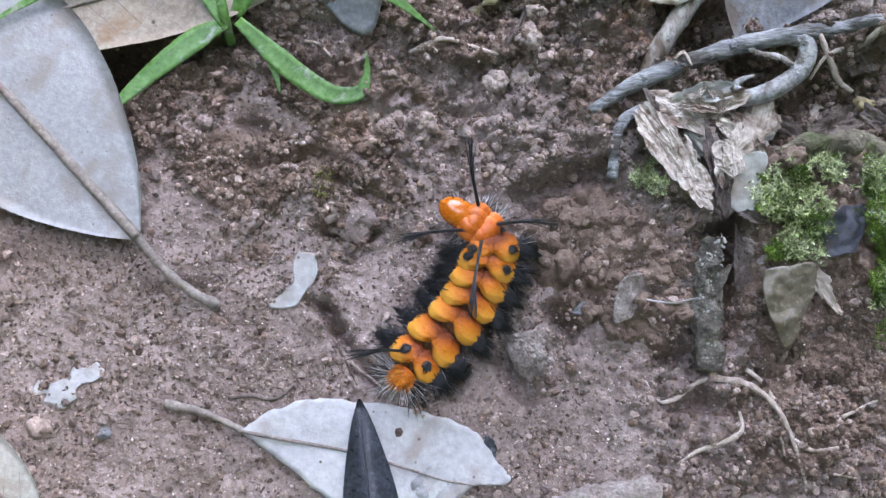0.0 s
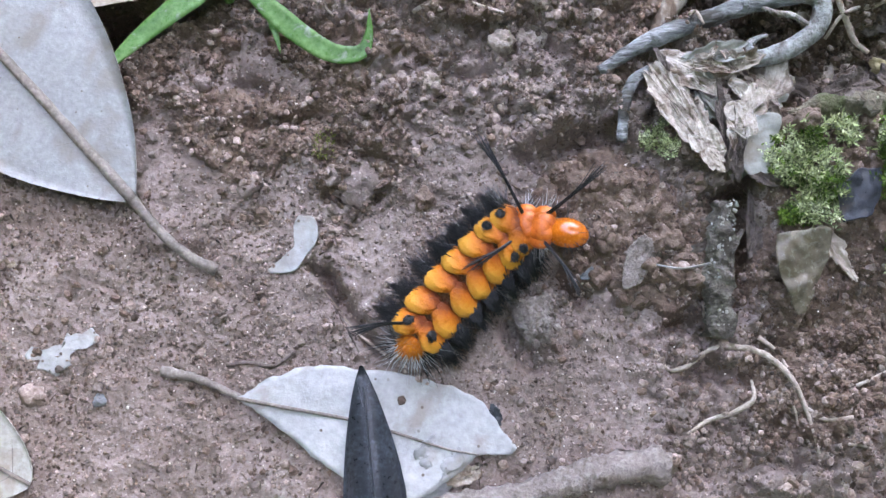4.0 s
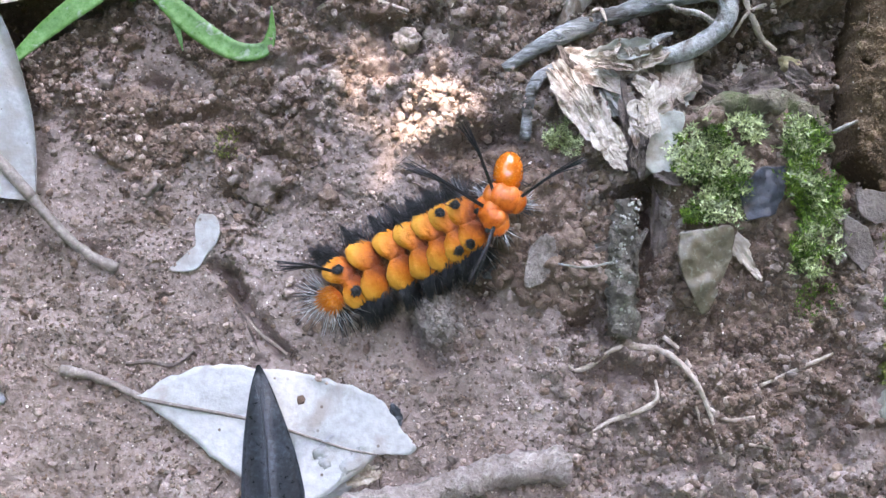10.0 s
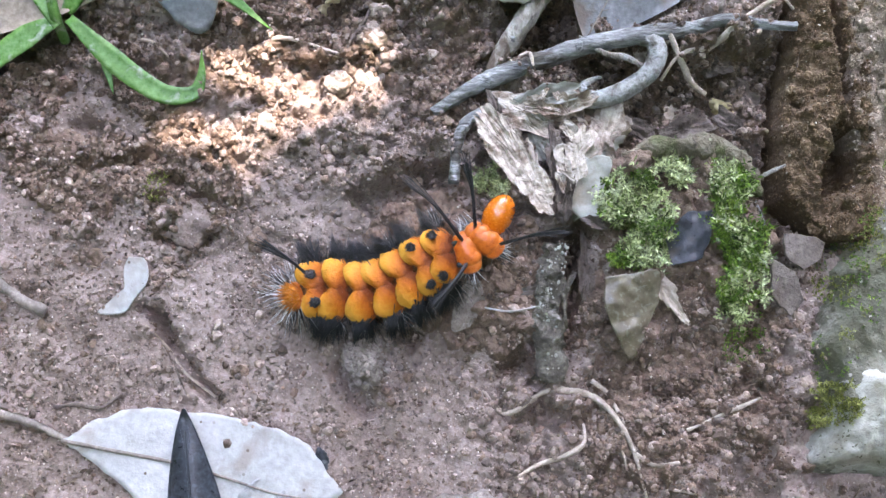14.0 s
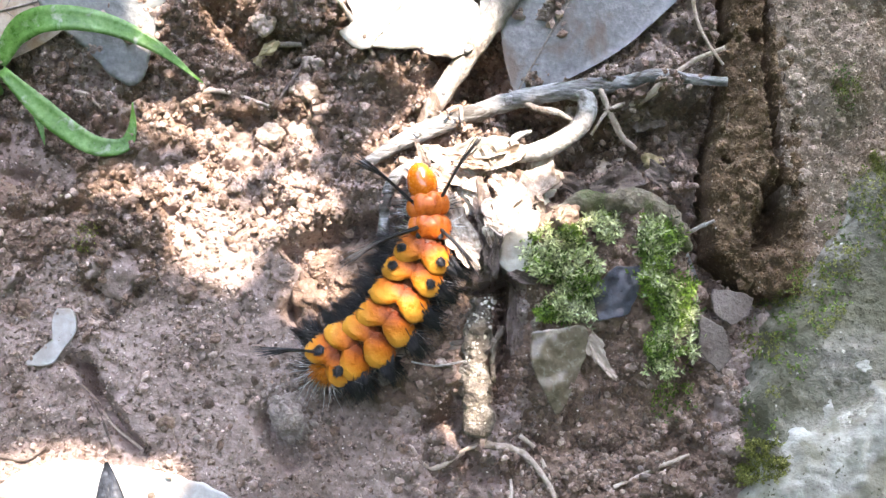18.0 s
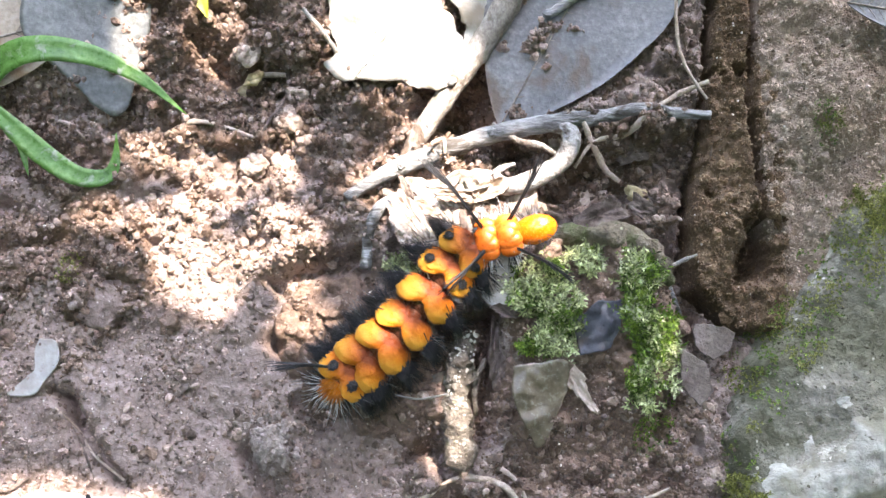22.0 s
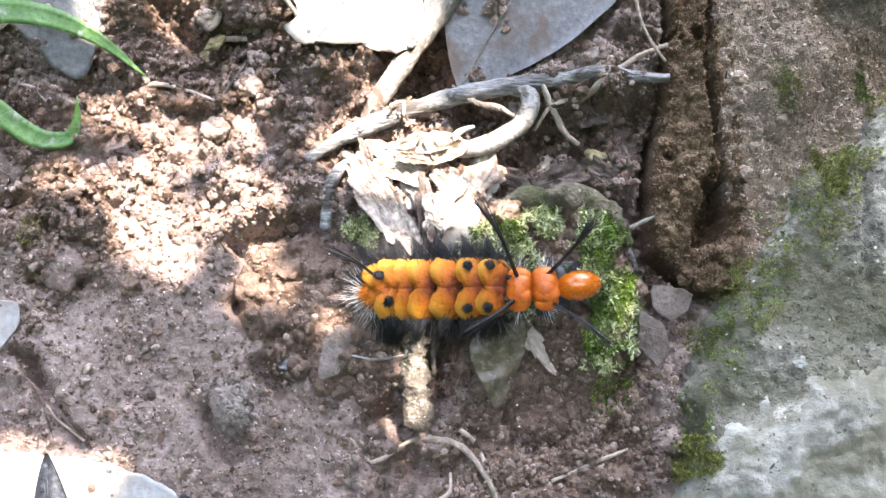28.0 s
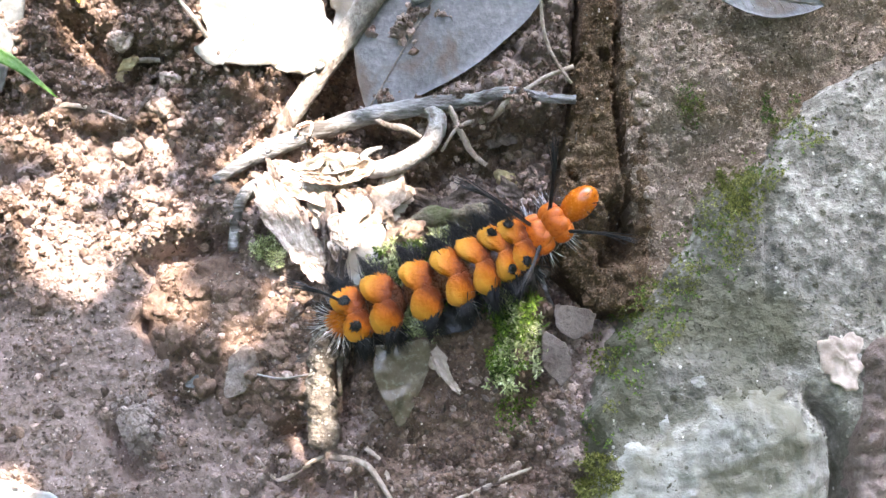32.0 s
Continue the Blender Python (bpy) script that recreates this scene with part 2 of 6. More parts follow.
def ledge_height(x, y):
    wx, wy = x + 0.08 * fbm(x, y, 0.2, 5, 2), y + 0.08 * fbm(x, y, 0.2, 7, 2)
    d = inside(SHELF, x, y) + 0.16 * fbm(x, y, 0.5, 61, 3)
    h = -0.6 + 0.62 * smooth(-0.2, 0.1, d) + 0.14 * smooth(0, 0.5, d) - 2.5 * (1 - smooth(-0.5, -0.2, d))
    return h + 0.14 * fbm(x, y, 0.6, 203, 4, 0.6) + 0.14 * clods(wx, wy, 0.27, 205) + 0.08 * clods(wx, wy, 0.12, 207) - 0.1


def clod_height(x, y):
    d = inside(CLOD, x, y) + 0.08 * fbm(x, y, 0.5, 101, 3)
    slope = smooth(-2.23, -0.47, y)
    h = -0.7 + 0.65 * smooth(-0.12 - 0.5 * (1 - slope), 0.1, d) + 0.38 * smooth(-0.05, 0.3, d) * slope - 2.5 * (1 - smooth(-1.0, -0.65, d))
    wx, wy = x + 0.08 * fbm(x, y, 0.2, 5, 2), y + 0.08 * fbm(x, y, 0.2, 7, 2)
    return h + 0.16 * fbm(x, y, 0.7, 103, 4, 0.6) + 0.12 * clods(wx, wy, 0.26, 105) + 0.07 * clods(wx, wy, 0.12, 107) - 0.12




def topsoil_share(x, y):
    # The hollow is only in shade; it gets the dark soil too.
    return np.maximum.reduce([inside(TOPSOIL_BACK, x, y), inside(TOPSOIL_FRONT, x, y), inside(TOPSOIL_SIDE, x, y), inside(HOLLOW, x, y) + 0.15]) + 1.5 * fbm(x, y, 0.7, 301, 5, 0.65)


def topsoil_height(x, y):
    wx, wy = x + 0.08 * fbm(x, y, 0.2, 5, 2), y + 0.08 * fbm(x, y, 0.2, 7, 2)
    on = smooth(-0.05, 0.12, topsoil_share(x, y))
    return ground_height(x, y) - 0.12 + on * (0.14 + 0.13 * clods(wx, wy, 0.24, 305) * smooth(-0.2, 0.2, fbm(x, y, 0.6, 309, 2)) + 0.07 * clods(wx, wy, 0.12, 307))


def surface_height(x, y):
    """The top of whatever lies at a place: soil, clod, earth or rock."""
    x, y = np.broadcast_arrays(np.asarray(x, float), np.asarray(y, float))
    top = np.array(ground_height(x, y), float)
    for height, (x0, x1, y0, y1) in ((rock_height, (3.6, 16, -7, 7)), (bank_height, (4.8, 11, -1.2, 7.2)), (slab_height, (4.1, 6.4, -1, 7.2)), (ledge_height, (-1.6, 2.6, -2.6, 1.2)), (clod_height, (0.8, 5, -3.2, 1.4)), (topsoil_height, (-8.0, 5.3, -4.3, 6.2))):
        k = (x > x0) & (x < x1) & (y > y0) & (y < y1)
        if k.any():
            top[k] = np.maximum(top[k], height(x[k], y[k]))
    return top


def rest(x, y, up=0.0):
    return (x, y, float(surface_height(x, y)) + up)


# ---- meshes ----
class Shape:
    """Corners and faces, gathered in centimetres."""

    def __init__(self):
        self.corners, self.faces, self.count = [], [], 0

    def add(self, corners, faces):
        corners = np.asarray(corners, float).reshape(-1, 3)
        self.corners.append(corners)
        self.faces += [tuple(i + self.count for i in f) for f in faces]
        self.count += len(corners)
        return self

    def mesh(self, name, rounded=True):
        data = bpy.data.meshes.new(name)
        data.from_pydata((np.concatenate(self.corners) * CM).tolist(), [], self.faces)
        if rounded:
            data.polygons.foreach_set("use_smooth", [True] * len(data.polygons))
        data.update()
        return data


def part(name, shape, material, parent=None, label="", rounded=True):
    ob = new(name, shape.mesh(name, rounded))
    ob.data.materials.append(material)
    ob.parent = parent
    return tagged(ob, label)


def thing(name, label, category, group="", kind=""):
    return tagged(new(name), label, category, group, kind)


def sheet(xs, ys, height):
    """A height field over a grid."""
    gx, gy = np.meshgrid(xs, ys)
    nx, ny = len(xs), len(ys)
    i = np.arange((nx - 1) * (ny - 1))
    a = i + i // (nx - 1)
    faces = np.stack([a, a + 1, a + nx + 1, a + nx], 1)
    return Shape().add(np.stack([gx.ravel(), gy.ravel(), height(gx, gy).ravel()], 1), faces.tolist())


def along(points, steps):
    """A smooth line through the points."""
    p = np.asarray(points, float)
    if len(p) == 2:
        return p[0] + (p[1] - p[0]) * np.linspace(0, 1, steps)[:, None]
    q = np.vstack([2 * p[0] - p[1], p, 2 * p[-1] - p[-2]])
    u = np.linspace(0, len(p) - 1 - 1e-9, steps)
    k, f = np.floor(u).astype(int), (u - np.floor(u))[:, None]
    a, b, c, d = q[k], q[k + 1], q[k + 2], q[k + 3]
    return 0.5 * (2 * b + (c - a) * f + (2 * a - 5 * b + 4 * c - d) * f**2 + (3 * b - a - 3 * c + d) * f**3)


def tube(shape, points, radii, steps=0, sides=8, rough=0.0, seed=1):
    """A round bar along a line, thick as the radii say from end to end, with closed ends."""
    steps = steps or max(6, 4 * len(points))
    line = along(points, steps)
    r = np.interp(np.linspace(0, 1, steps), np.linspace(0, 1, len(radii)), radii)
    ahead = np.gradient(line, axis=0)
    ahead /= np.linalg.norm(ahead, axis=1)[:, None] + 1e-12
    side = np.cross(ahead, (0, 0, 1.0))
    short = np.linalg.norm(side, axis=1) < 1e-3
    side[short] = (1, 0, 0)
    side /= np.linalg.norm(side, axis=1)[:, None]
    above = np.cross(side, ahead)
    ang = np.linspace(0, 2 * math.pi, sides, endpoint=False)
    k = np.arange(steps)[:, None]
    swell = 1 + rough * (hashed(k + 0 * ang, np.arange(sides)[None] + 0 * k, seed) - 0.5) + rough * value_noise(k + 0.0, ang[None] * 2 + 0 * k, 3.0, seed + 3)
    ring = line[:, None] + (r[:, None] * swell)[..., None] * (np.cos(ang)[None, :, None] * side[:, None] + np.sin(ang)[None, :, None] * above[:, None])
    faces = [(i * sides + j, i * sides + (j + 1) % sides, (i + 1) * sides + (j + 1) % sides, (i + 1) * sides + j) for i in range(steps - 1) for j in range(sides)]
    faces += [tuple(range(sides))[::-1], tuple((steps - 1) * sides + j for j in range(sides))]
    return shape.add(ring.reshape(-1, 3), faces)


BALL = {}


def ball(shape, centre, radii, turn=None, rings=7, sides=10, rough=0.0, seed=0):
    """A rounded lump."""
    key = (rings, sides)
    if key not in BALL:
        pts = [(0, 0, 1.0)]
        for i in range(1, rings):
            a = math.pi * i / rings
            pts += [(math.sin(a) * math.cos(2 * math.pi * j / sides), math.sin(a) * math.sin(2 * math.pi * j / sides), math.cos(a)) for j in range(sides)]
        pts.append((0, 0, -1.0))
        fs = [(0, 1 + j, 1 + (j + 1) % sides) for j in range(sides)]
        for i in range(rings - 2):
            fs += [(1 + i * sides + j, 1 + (i + 1) * sides + j, 1 + (i + 1) * sides + (j + 1) % sides, 1 + i * sides + (j + 1) % sides) for j in range(sides)]
        last, base = len(pts) - 1, 1 + (rings - 2) * sides
        fs += [(last, base + (j + 1) % sides, base + j) for j in range(sides)]
        BALL[key] = (np.array(pts), fs)
    pts, fs = BALL[key]
    p = pts * np.asarray(radii)
    if rough:
        k = np.arange(len(pts))
        p = p * (1 + rough * (hashed(k, k * 0 + 3, seed) - 0.5) * 2)[:, None]
    if turn is not None:
        p = p @ np.asarray(turn).T
    return shape.add(p + centre, fs)


def turned(rx=0, ry=0, rz=0):
    return np.array(Euler([radians(a) for a in (rx, ry, rz)]).to_matrix())


def hair(shape, root, tip, thick, bend=(0, 0, 0)):
    """A fine tapered bristle."""
    root, tip = np.asarray(root, float), np.asarray(tip, float)
    mid = (root + tip) / 2 + bend
    d = tip - root
    a = np.cross(d, (0.31, 0.2, 0.93))
    a /= np.linalg.norm(a) + 1e-9
    b = np.cross(d, a)
    b /= np.linalg.norm(b) + 1e-9
    ring = [math.cos(t) * a + math.sin(t) * b for t in (0, 2.094, 4.189)]
    pts = [root + thick * v for v in ring] + [mid + 0.7 * thick * v for v in ring] + [tip]
    fs = [(0, 1, 4, 3), (1, 2, 5, 4), (2, 0, 3, 5), (3, 4, 6), (4, 5, 6), (5, 3, 6)]
    return shape.add(pts, fs)


def crumb_cloud(shape, places, sizes, seed):
    """Many small angular grains."""
    r = np.random.default_rng(seed)
    t = (1 + 5**0.5) / 2
    base = np.array([(-1, t, 0), (1, t, 0), (-1, -t, 0), (1, -t, 0), (0, -1, t), (0, 1, t), (0, -1, -t), (0, 1, -t), (t, 0, -1), (t, 0, 1), (-t, 0, -1), (-t, 0, 1)]) / 1.9
    tri = [(0, 11, 5), (0, 5, 1), (0, 1, 7), (0, 7, 10), (0, 10, 11), (1, 5, 9), (5, 11, 4), (11, 10, 2), (10, 7, 6), (7, 1, 8), (3, 9, 4), (3, 4, 2), (3, 2, 6), (3, 6, 8), (3, 8, 9), (4, 9, 5), (2, 4, 11), (6, 2, 10), (8, 6, 7), (9, 8, 1)]
    n = len(sizes)
    pts = base[None] * (1 + 0.45 * (r.random((n, 12, 1)) - 0.5)) * (np.asarray(sizes)[:, None, None] * (0.7 + 0.6 * r.random((n, 1, 3))))
    a = r.random(n) * 6.28
    c, s = np.cos(a)[:, None], np.sin(a)[:, None]
    x, y = pts[..., 0] * c - pts[..., 1] * s, pts[..., 0] * s + pts[..., 1] * c
    pts = np.stack([x, y, pts[..., 2] * 0.8], -1) + np.asarray(places)[:, None]
    faces = (np.array(tri)[None] + 12 * np.arange(n)[:, None, None]).reshape(-1, 3)
    return shape.add(pts.reshape(-1, 3), faces.tolist())


# ---- materials ----
def ramp(nodes, links, factor, stops):
    node = nodes.new("ShaderNodeValToRGB")
    while len(node.color_ramp.elements) < len(stops):
        node.color_ramp.elements.new(0.5)
    for e, (at, colour) in zip(node.color_ramp.elements, stops):
        e.position, e.color = at, (*colour, 1)
    links.new(factor, node.inputs[0])
    return node.outputs[0]


def blend(nodes, links, factor, a, b, mode="MIX"):
    node = nodes.new("ShaderNodeMix")
    node.data_type, node.blend_type = "RGBA", mode
    for socket, value in ((node.inputs[0], factor), (node.inputs[6], a), (node.inputs[7], b)):
        if isinstance(value, (int, float)):
            socket.default_value = value
        elif isinstance(value, tuple):
            socket.default_value = (*value, 1)
        else:
            links.new(value, socket)
    return node.outputs[2]


def noise_of(nodes, links, vector, scale, detail=4, rough=0.55, distort=0.0):
    node = nodes.new("ShaderNodeTexNoise")
    node.inputs["Scale"].default_value, node.inputs["Detail"].default_value = scale, detail
    node.inputs["Roughness"].default_value, node.inputs["Distortion"].default_value = rough, distort
    links.new(vector, node.inputs["Vector"])
    return node.outputs["Fac"]


def surface(name, dark, mid, light, patch=250, grain=2500, rough=0.8, bump=0.4, depth=0.0004, speck=None, speck_scale=1800, speck_size=0.2, stain=None, stain_scale=180, stain_at=0.6,
            flecks=None, stretch=(1, 1, 1), metal=0.0, sheen=0.0, coat=0.0, through_light=0.0, islands=0.0, spec=0.4):
    """A rough natural surface: three tones at two scales, specks, stains, and fine relief."""
    m = bpy.data.materials.new(name)
    m.use_nodes = True
    nodes, links = m.node_tree.nodes, m.node_tree.links
    bsdf = nodes["Principled BSDF"]
    coord = nodes.new("ShaderNodeTexCoord").outputs["Object"]
    mapped = nodes.new("ShaderNodeMapping")
    mapped.inputs["Scale"].default_value = stretch
    links.new(coord, mapped.inputs["Vector"])
    v = mapped.outputs[0]
    broad, fine = noise_of(nodes, links, v, patch, 5), noise_of(nodes, links, v, grain, 4, 0.65)
    both = nodes.new("ShaderNodeMath")
    both.operation = "MULTIPLY_ADD"
    links.new(fine, both.inputs[0])
    both.inputs[1].default_value = 0.55
    half = nodes.new("ShaderNodeMath")
    half.operation = "MULTIPLY"
    links.new(broad, half.inputs[0])
    half.inputs[1].default_value = 0.45
    links.new(half.outputs[0], both.inputs[2])
    colour = ramp(nodes, links, both.outputs[0], [(0.32, dark), (0.5, mid), (0.68, light)])
    if islands:
        geo = nodes.new("ShaderNodeNewGeometry")
        tone = ramp(nodes, links, geo.outputs["Random Per Island"], [(0.0, (1 - islands,) * 3), (1.0, (1 + islands,) * 3)])
        colour = blend(nodes, links, 1.0, colour, tone, "MULTIPLY")
    if stain:
        where = ramp(nodes, links, noise_of(nodes, links, v, stain_scale, 5, 0.6, 0.4), [(stain_at - 0.06, (0, 0, 0)), (stain_at + 0.06, (1, 1, 1))])
        colour = blend(nodes, links, where, colour, stain)
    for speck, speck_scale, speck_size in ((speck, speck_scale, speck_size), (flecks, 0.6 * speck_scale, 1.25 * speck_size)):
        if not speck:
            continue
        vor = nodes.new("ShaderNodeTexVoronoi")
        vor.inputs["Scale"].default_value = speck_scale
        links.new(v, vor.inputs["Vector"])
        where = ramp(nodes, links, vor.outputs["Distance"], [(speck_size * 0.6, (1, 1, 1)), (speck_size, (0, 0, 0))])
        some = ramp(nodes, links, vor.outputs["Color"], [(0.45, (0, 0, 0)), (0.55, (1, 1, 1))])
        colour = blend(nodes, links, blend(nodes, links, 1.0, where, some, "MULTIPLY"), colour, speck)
    links.new(colour, bsdf.inputs["Base Color"])
    worn = ramp(nodes, links, fine, [(0.3, (rough - 0.12,) * 3), (0.7, (min(1, rough + 0.12),) * 3)])
    links.new(worn, bsdf.inputs["Roughness"])
    bsdf.inputs["Metallic"].default_value = metal
    bsdf.inputs["Specular IOR Level"].default_value = spec
    bsdf.inputs["Coat Weight"].default_value, bsdf.inputs["Coat Roughness"].default_value = coat, 0.15
    bsdf.inputs["Sheen Weight"].default_value = sheen
    if bump:
        b = nodes.new("ShaderNodeBump")
        b.inputs["Strength"].default_value, b.inputs["Distance"].default_value = bump, depth
        links.new(both.outputs[0], b.inputs["Height"])
        links.new(b.outputs[0], bsdf.inputs["Normal"])
    if through_light:
        out = nodes["Material Output"]
        thin, mixer = nodes.new("ShaderNodeBsdfTranslucent"), nodes.new("ShaderNodeMixShader")
        links.new(colour, thin.inputs[0])
        mixer.inputs[0].default_value = through_light
        links.new(bsdf.outputs[0], mixer.inputs[1])
        links.new(thin.outputs[0], mixer.inputs[2])
        links.new(mixer.outputs[0], out.inputs[0])
    return m


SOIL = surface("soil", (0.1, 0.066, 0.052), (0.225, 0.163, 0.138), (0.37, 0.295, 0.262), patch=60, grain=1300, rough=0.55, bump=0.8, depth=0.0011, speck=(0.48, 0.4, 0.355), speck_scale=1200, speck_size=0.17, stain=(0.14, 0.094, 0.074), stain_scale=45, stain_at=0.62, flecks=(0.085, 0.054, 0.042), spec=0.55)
CRUMB = surface("soil_crumb", (0.1, 0.064, 0.047), (0.23, 0.164, 0.132), (0.43, 0.34, 0.292), patch=500, grain=2400, rough=0.62, bump=0.5, depth=0.0004, islands=0.55, spec=0.55)
GRIT = surface("sand_grain", (0.2, 0.16, 0.13), (0.42, 0.355, 0.3), (0.72, 0.66, 0.6), patch=700, grain=2500, rough=0.45, bump=0.2, depth=0.0001, islands=0.8)
EARTH = surface("brown_earth", (0.15, 0.105, 0.078), (0.3, 0.223, 0.171), (0.46, 0.365, 0.29), patch=140, grain=1700, rough=0.9, bump=0.8, depth=0.001, speck=(0.55, 0.46, 0.38), speck_scale=1200, speck_size=0.18, stain=(0.2, 0.137, 0.092), stain_scale=90, stain_at=0.58)
ROCKY = surface("lichen_rock", (0.062, 0.057, 0.048), (0.25, 0.228, 0.19), (0.6, 0.555, 0.48), patch=85, grain=700, rough=0.85, bump=1.0, depth=0.0014, speck=(0.7, 0.65, 0.57), speck_scale=560, speck_size=0.16, stain=(0.115, 0.108, 0.072), stain_scale=48, stain_at=0.55, flecks=(0.09, 0.084, 0.056), islands=0.3)
PALE_STONE = surface("pale_limestone", (0.14, 0.132, 0.11), (0.34, 0.322, 0.28), (0.55, 0.525, 0.465), patch=110, grain=600, rough=0.8, bump=0.9, depth=0.001, speck=(0.12, 0.115, 0.085), speck_scale=420, speck_size=0.14, stain=(0.21, 0.195, 0.145), stain_scale=90, stain_at=0.53)
BARKY = surface("bleached_bark", (0.17, 0.115, 0.087), (0.5, 0.412, 0.345), (0.7, 0.625, 0.555), patch=200, grain=1000, rough=0.75, bump=0.8, depth=0.0009, stain=(0.19, 0.13, 0.095), stain_scale=300, stain_at=0.57)
LEAF_GREY = surface("weathered_leaf", (0.22, 0.216, 0.212), (0.305, 0.3, 0.295), (0.39, 0.385, 0.38), patch=70, grain=1200, rough=0.45, bump=0.5, depth=0.0005, speck=(0.13, 0.1, 0.075), speck_scale=620, speck_size=0.1, stain=(0.235, 0.212, 0.19), stain_scale=110, stain_at=0.57, through_light=0.12)
LEAF_WHITE = surface("whitish_leaf", (0.29, 0.28, 0.265), (0.4, 0.39, 0.375), (0.5, 0.49, 0.475), patch=70, grain=1000, rough=0.45, bump=0.5, depth=0.0005, speck=(0.13, 0.095, 0.07), speck_scale=480, speck_size=0.12, stain=(0.29, 0.255, 0.22), stain_scale=110, stain_at=0.58, through_light=0.1)
LEAF_DULL = surface("dull_grey_green_leaf", (0.09, 0.094, 0.086), (0.155, 0.16, 0.15), (0.26, 0.264, 0.25), patch=90, grain=1200, rough=0.4, bump=0.5, depth=0.0005, stain=(0.36, 0.35, 0.33), stain_scale=60, stain_at=0.66, through_light=0.2)
OLIVE = surface("olive_papery_leaf", (0.075, 0.057, 0.037), (0.165, 0.132, 0.09), (0.31, 0.265, 0.2), patch=160, grain=900, rough=0.22, bump=0.5, depth=0.0005, stain=(0.33, 0.275, 0.21), stain_scale=200, stain_at=0.62, through_light=0.12, spec=0.6)
RIM_BARK = surface("olive_brown_bark", (0.07, 0.055, 0.037), (0.175, 0.143, 0.1), (0.33, 0.285, 0.21), patch=250, grain=1100, rough=0.85, bump=1.0, depth=0.0014, speck=(0.42, 0.42, 0.28), speck_scale=600, speck_size=0.18, stain=(0.09, 0.1, 0.04), stain_scale=200, stain_at=0.58)
LEAF_PALE = surface("bleached_leaf", (0.3, 0.278, 0.235), (0.42, 0.398, 0.35), (0.54, 0.515, 0.465), patch=110, grain=1300, rough=0.7, bump=0.6, depth=0.0005, speck=(0.2, 0.15, 0.105), speck_scale=520, speck_size=0.11, stain=(0.31, 0.262, 0.21), stain_scale=130, stain_at=0.58, through_light=0.12, spec=0.25)
LEAF_BROWN = surface("brown_dead_leaf", (0.16, 0.122, 0.086), (0.29, 0.238, 0.18), (0.4, 0.345, 0.28), patch=120, grain=1300, rough=0.6, bump=0.5, depth=0.0004, speck=(0.08, 0.058, 0.045), speck_scale=420, speck_size=0.15, stain=(0.24, 0.15, 0.085), stain_scale=120, stain_at=0.6, through_light=0.08)
LEAF_BLUE = surface("blue_grey_dead_leaf", (0.1, 0.1, 0.104), (0.165, 0.165, 0.17), (0.29, 0.288, 0.29), patch=90, grain=1200, rough=0.6, bump=0.6, depth=0.0005, stain=(0.13, 0.102, 0.082), stain_scale=110, stain_at=0.56, spec=0.25)
LEAF_DARK = surface("dark_dead_leaf", (0.01, 0.011, 0.014), (0.021, 0.024, 0.03), (0.06, 0.068, 0.085), patch=200, grain=1600, rough=0.36, bump=0.4, depth=0.0003)
PAPERY = surface("papery_dead_leaf", (0.17, 0.125, 0.088), (0.33, 0.262, 0.2), (0.55, 0.475, 0.4), patch=200, grain=1200, rough=0.38, bump=0.7, depth=0.0005, stain=(0.13, 0.085, 0.055), stain_scale=240, stain_at=0.56, through_light=0.1)
PINKISH = surface("pinkish_flake", (0.36, 0.27, 0.22), (0.5, 0.4, 0.33), (0.62, 0.52, 0.45), patch=250, grain=1800, rough=0.7, bump=0.4, depth=0.0003)
CHIP = surface("grey_brown_flake", (0.06, 0.042, 0.034), (0.15, 0.112, 0.094), (0.27, 0.22, 0.19), patch=260, grain=1500, rough=0.75, bump=0.9, depth=0.0008, stain=(0.07, 0.05, 0.04), stain_scale=260, stain_at=0.58)
CHIP_PALE = surface("grey_brown_bark", (0.065, 0.047, 0.038), (0.13, 0.1, 0.084), (0.22, 0.178, 0.155), patch=200, grain=1300, rough=0.7, bump=0.8, depth=0.0008, stain=(0.085, 0.06, 0.047), stain_scale=160, stain_at=0.57)
RIB = surface("leaf_rib", (0.09, 0.072, 0.06), (0.2, 0.165, 0.14), (0.34, 0.295, 0.255), patch=400, grain=1800, rough=0.7, bump=0.6, depth=0.0003)
TWIG = surface("grey_dry_wood", (0.05, 0.048, 0.045), (0.24, 0.236, 0.232), (0.5, 0.495, 0.485), patch=520, grain=1900, rough=0.78, bump=1.0, depth=0.0012, stain=(0.085, 0.074, 0.064), stain_scale=420, stain_at=0.57, stretch=(0.22, 1, 1), spec=0.25)
HOOK = surface("whitish_dry_root", (0.17, 0.16, 0.15), (0.36, 0.348, 0.332), (0.56, 0.545, 0.52), patch=300, grain=1500, rough=0.78, bump=0.9, depth=0.001, stain=(0.14, 0.115, 0.098), stain_scale=300, stain_at=0.57, spec=0.25)
TWIG_PALE = surface("pale_dry_wood", (0.13, 0.11, 0.09), (0.31, 0.275, 0.24), (0.5, 0.465, 0.42), patch=300, grain=1900, rough=0.8, bump=1.0, depth=0.001, stain=(0.14, 0.1, 0.075), stain_scale=330, stain_at=0.57, stretch=(1, 0.5, 1))
ROOT = surface("pale_root", (0.25, 0.19, 0.145), (0.43, 0.345, 0.28), (0.6, 0.51, 0.43), patch=300, grain=1800, rough=0.85, bump=0.9, depth=0.0006)
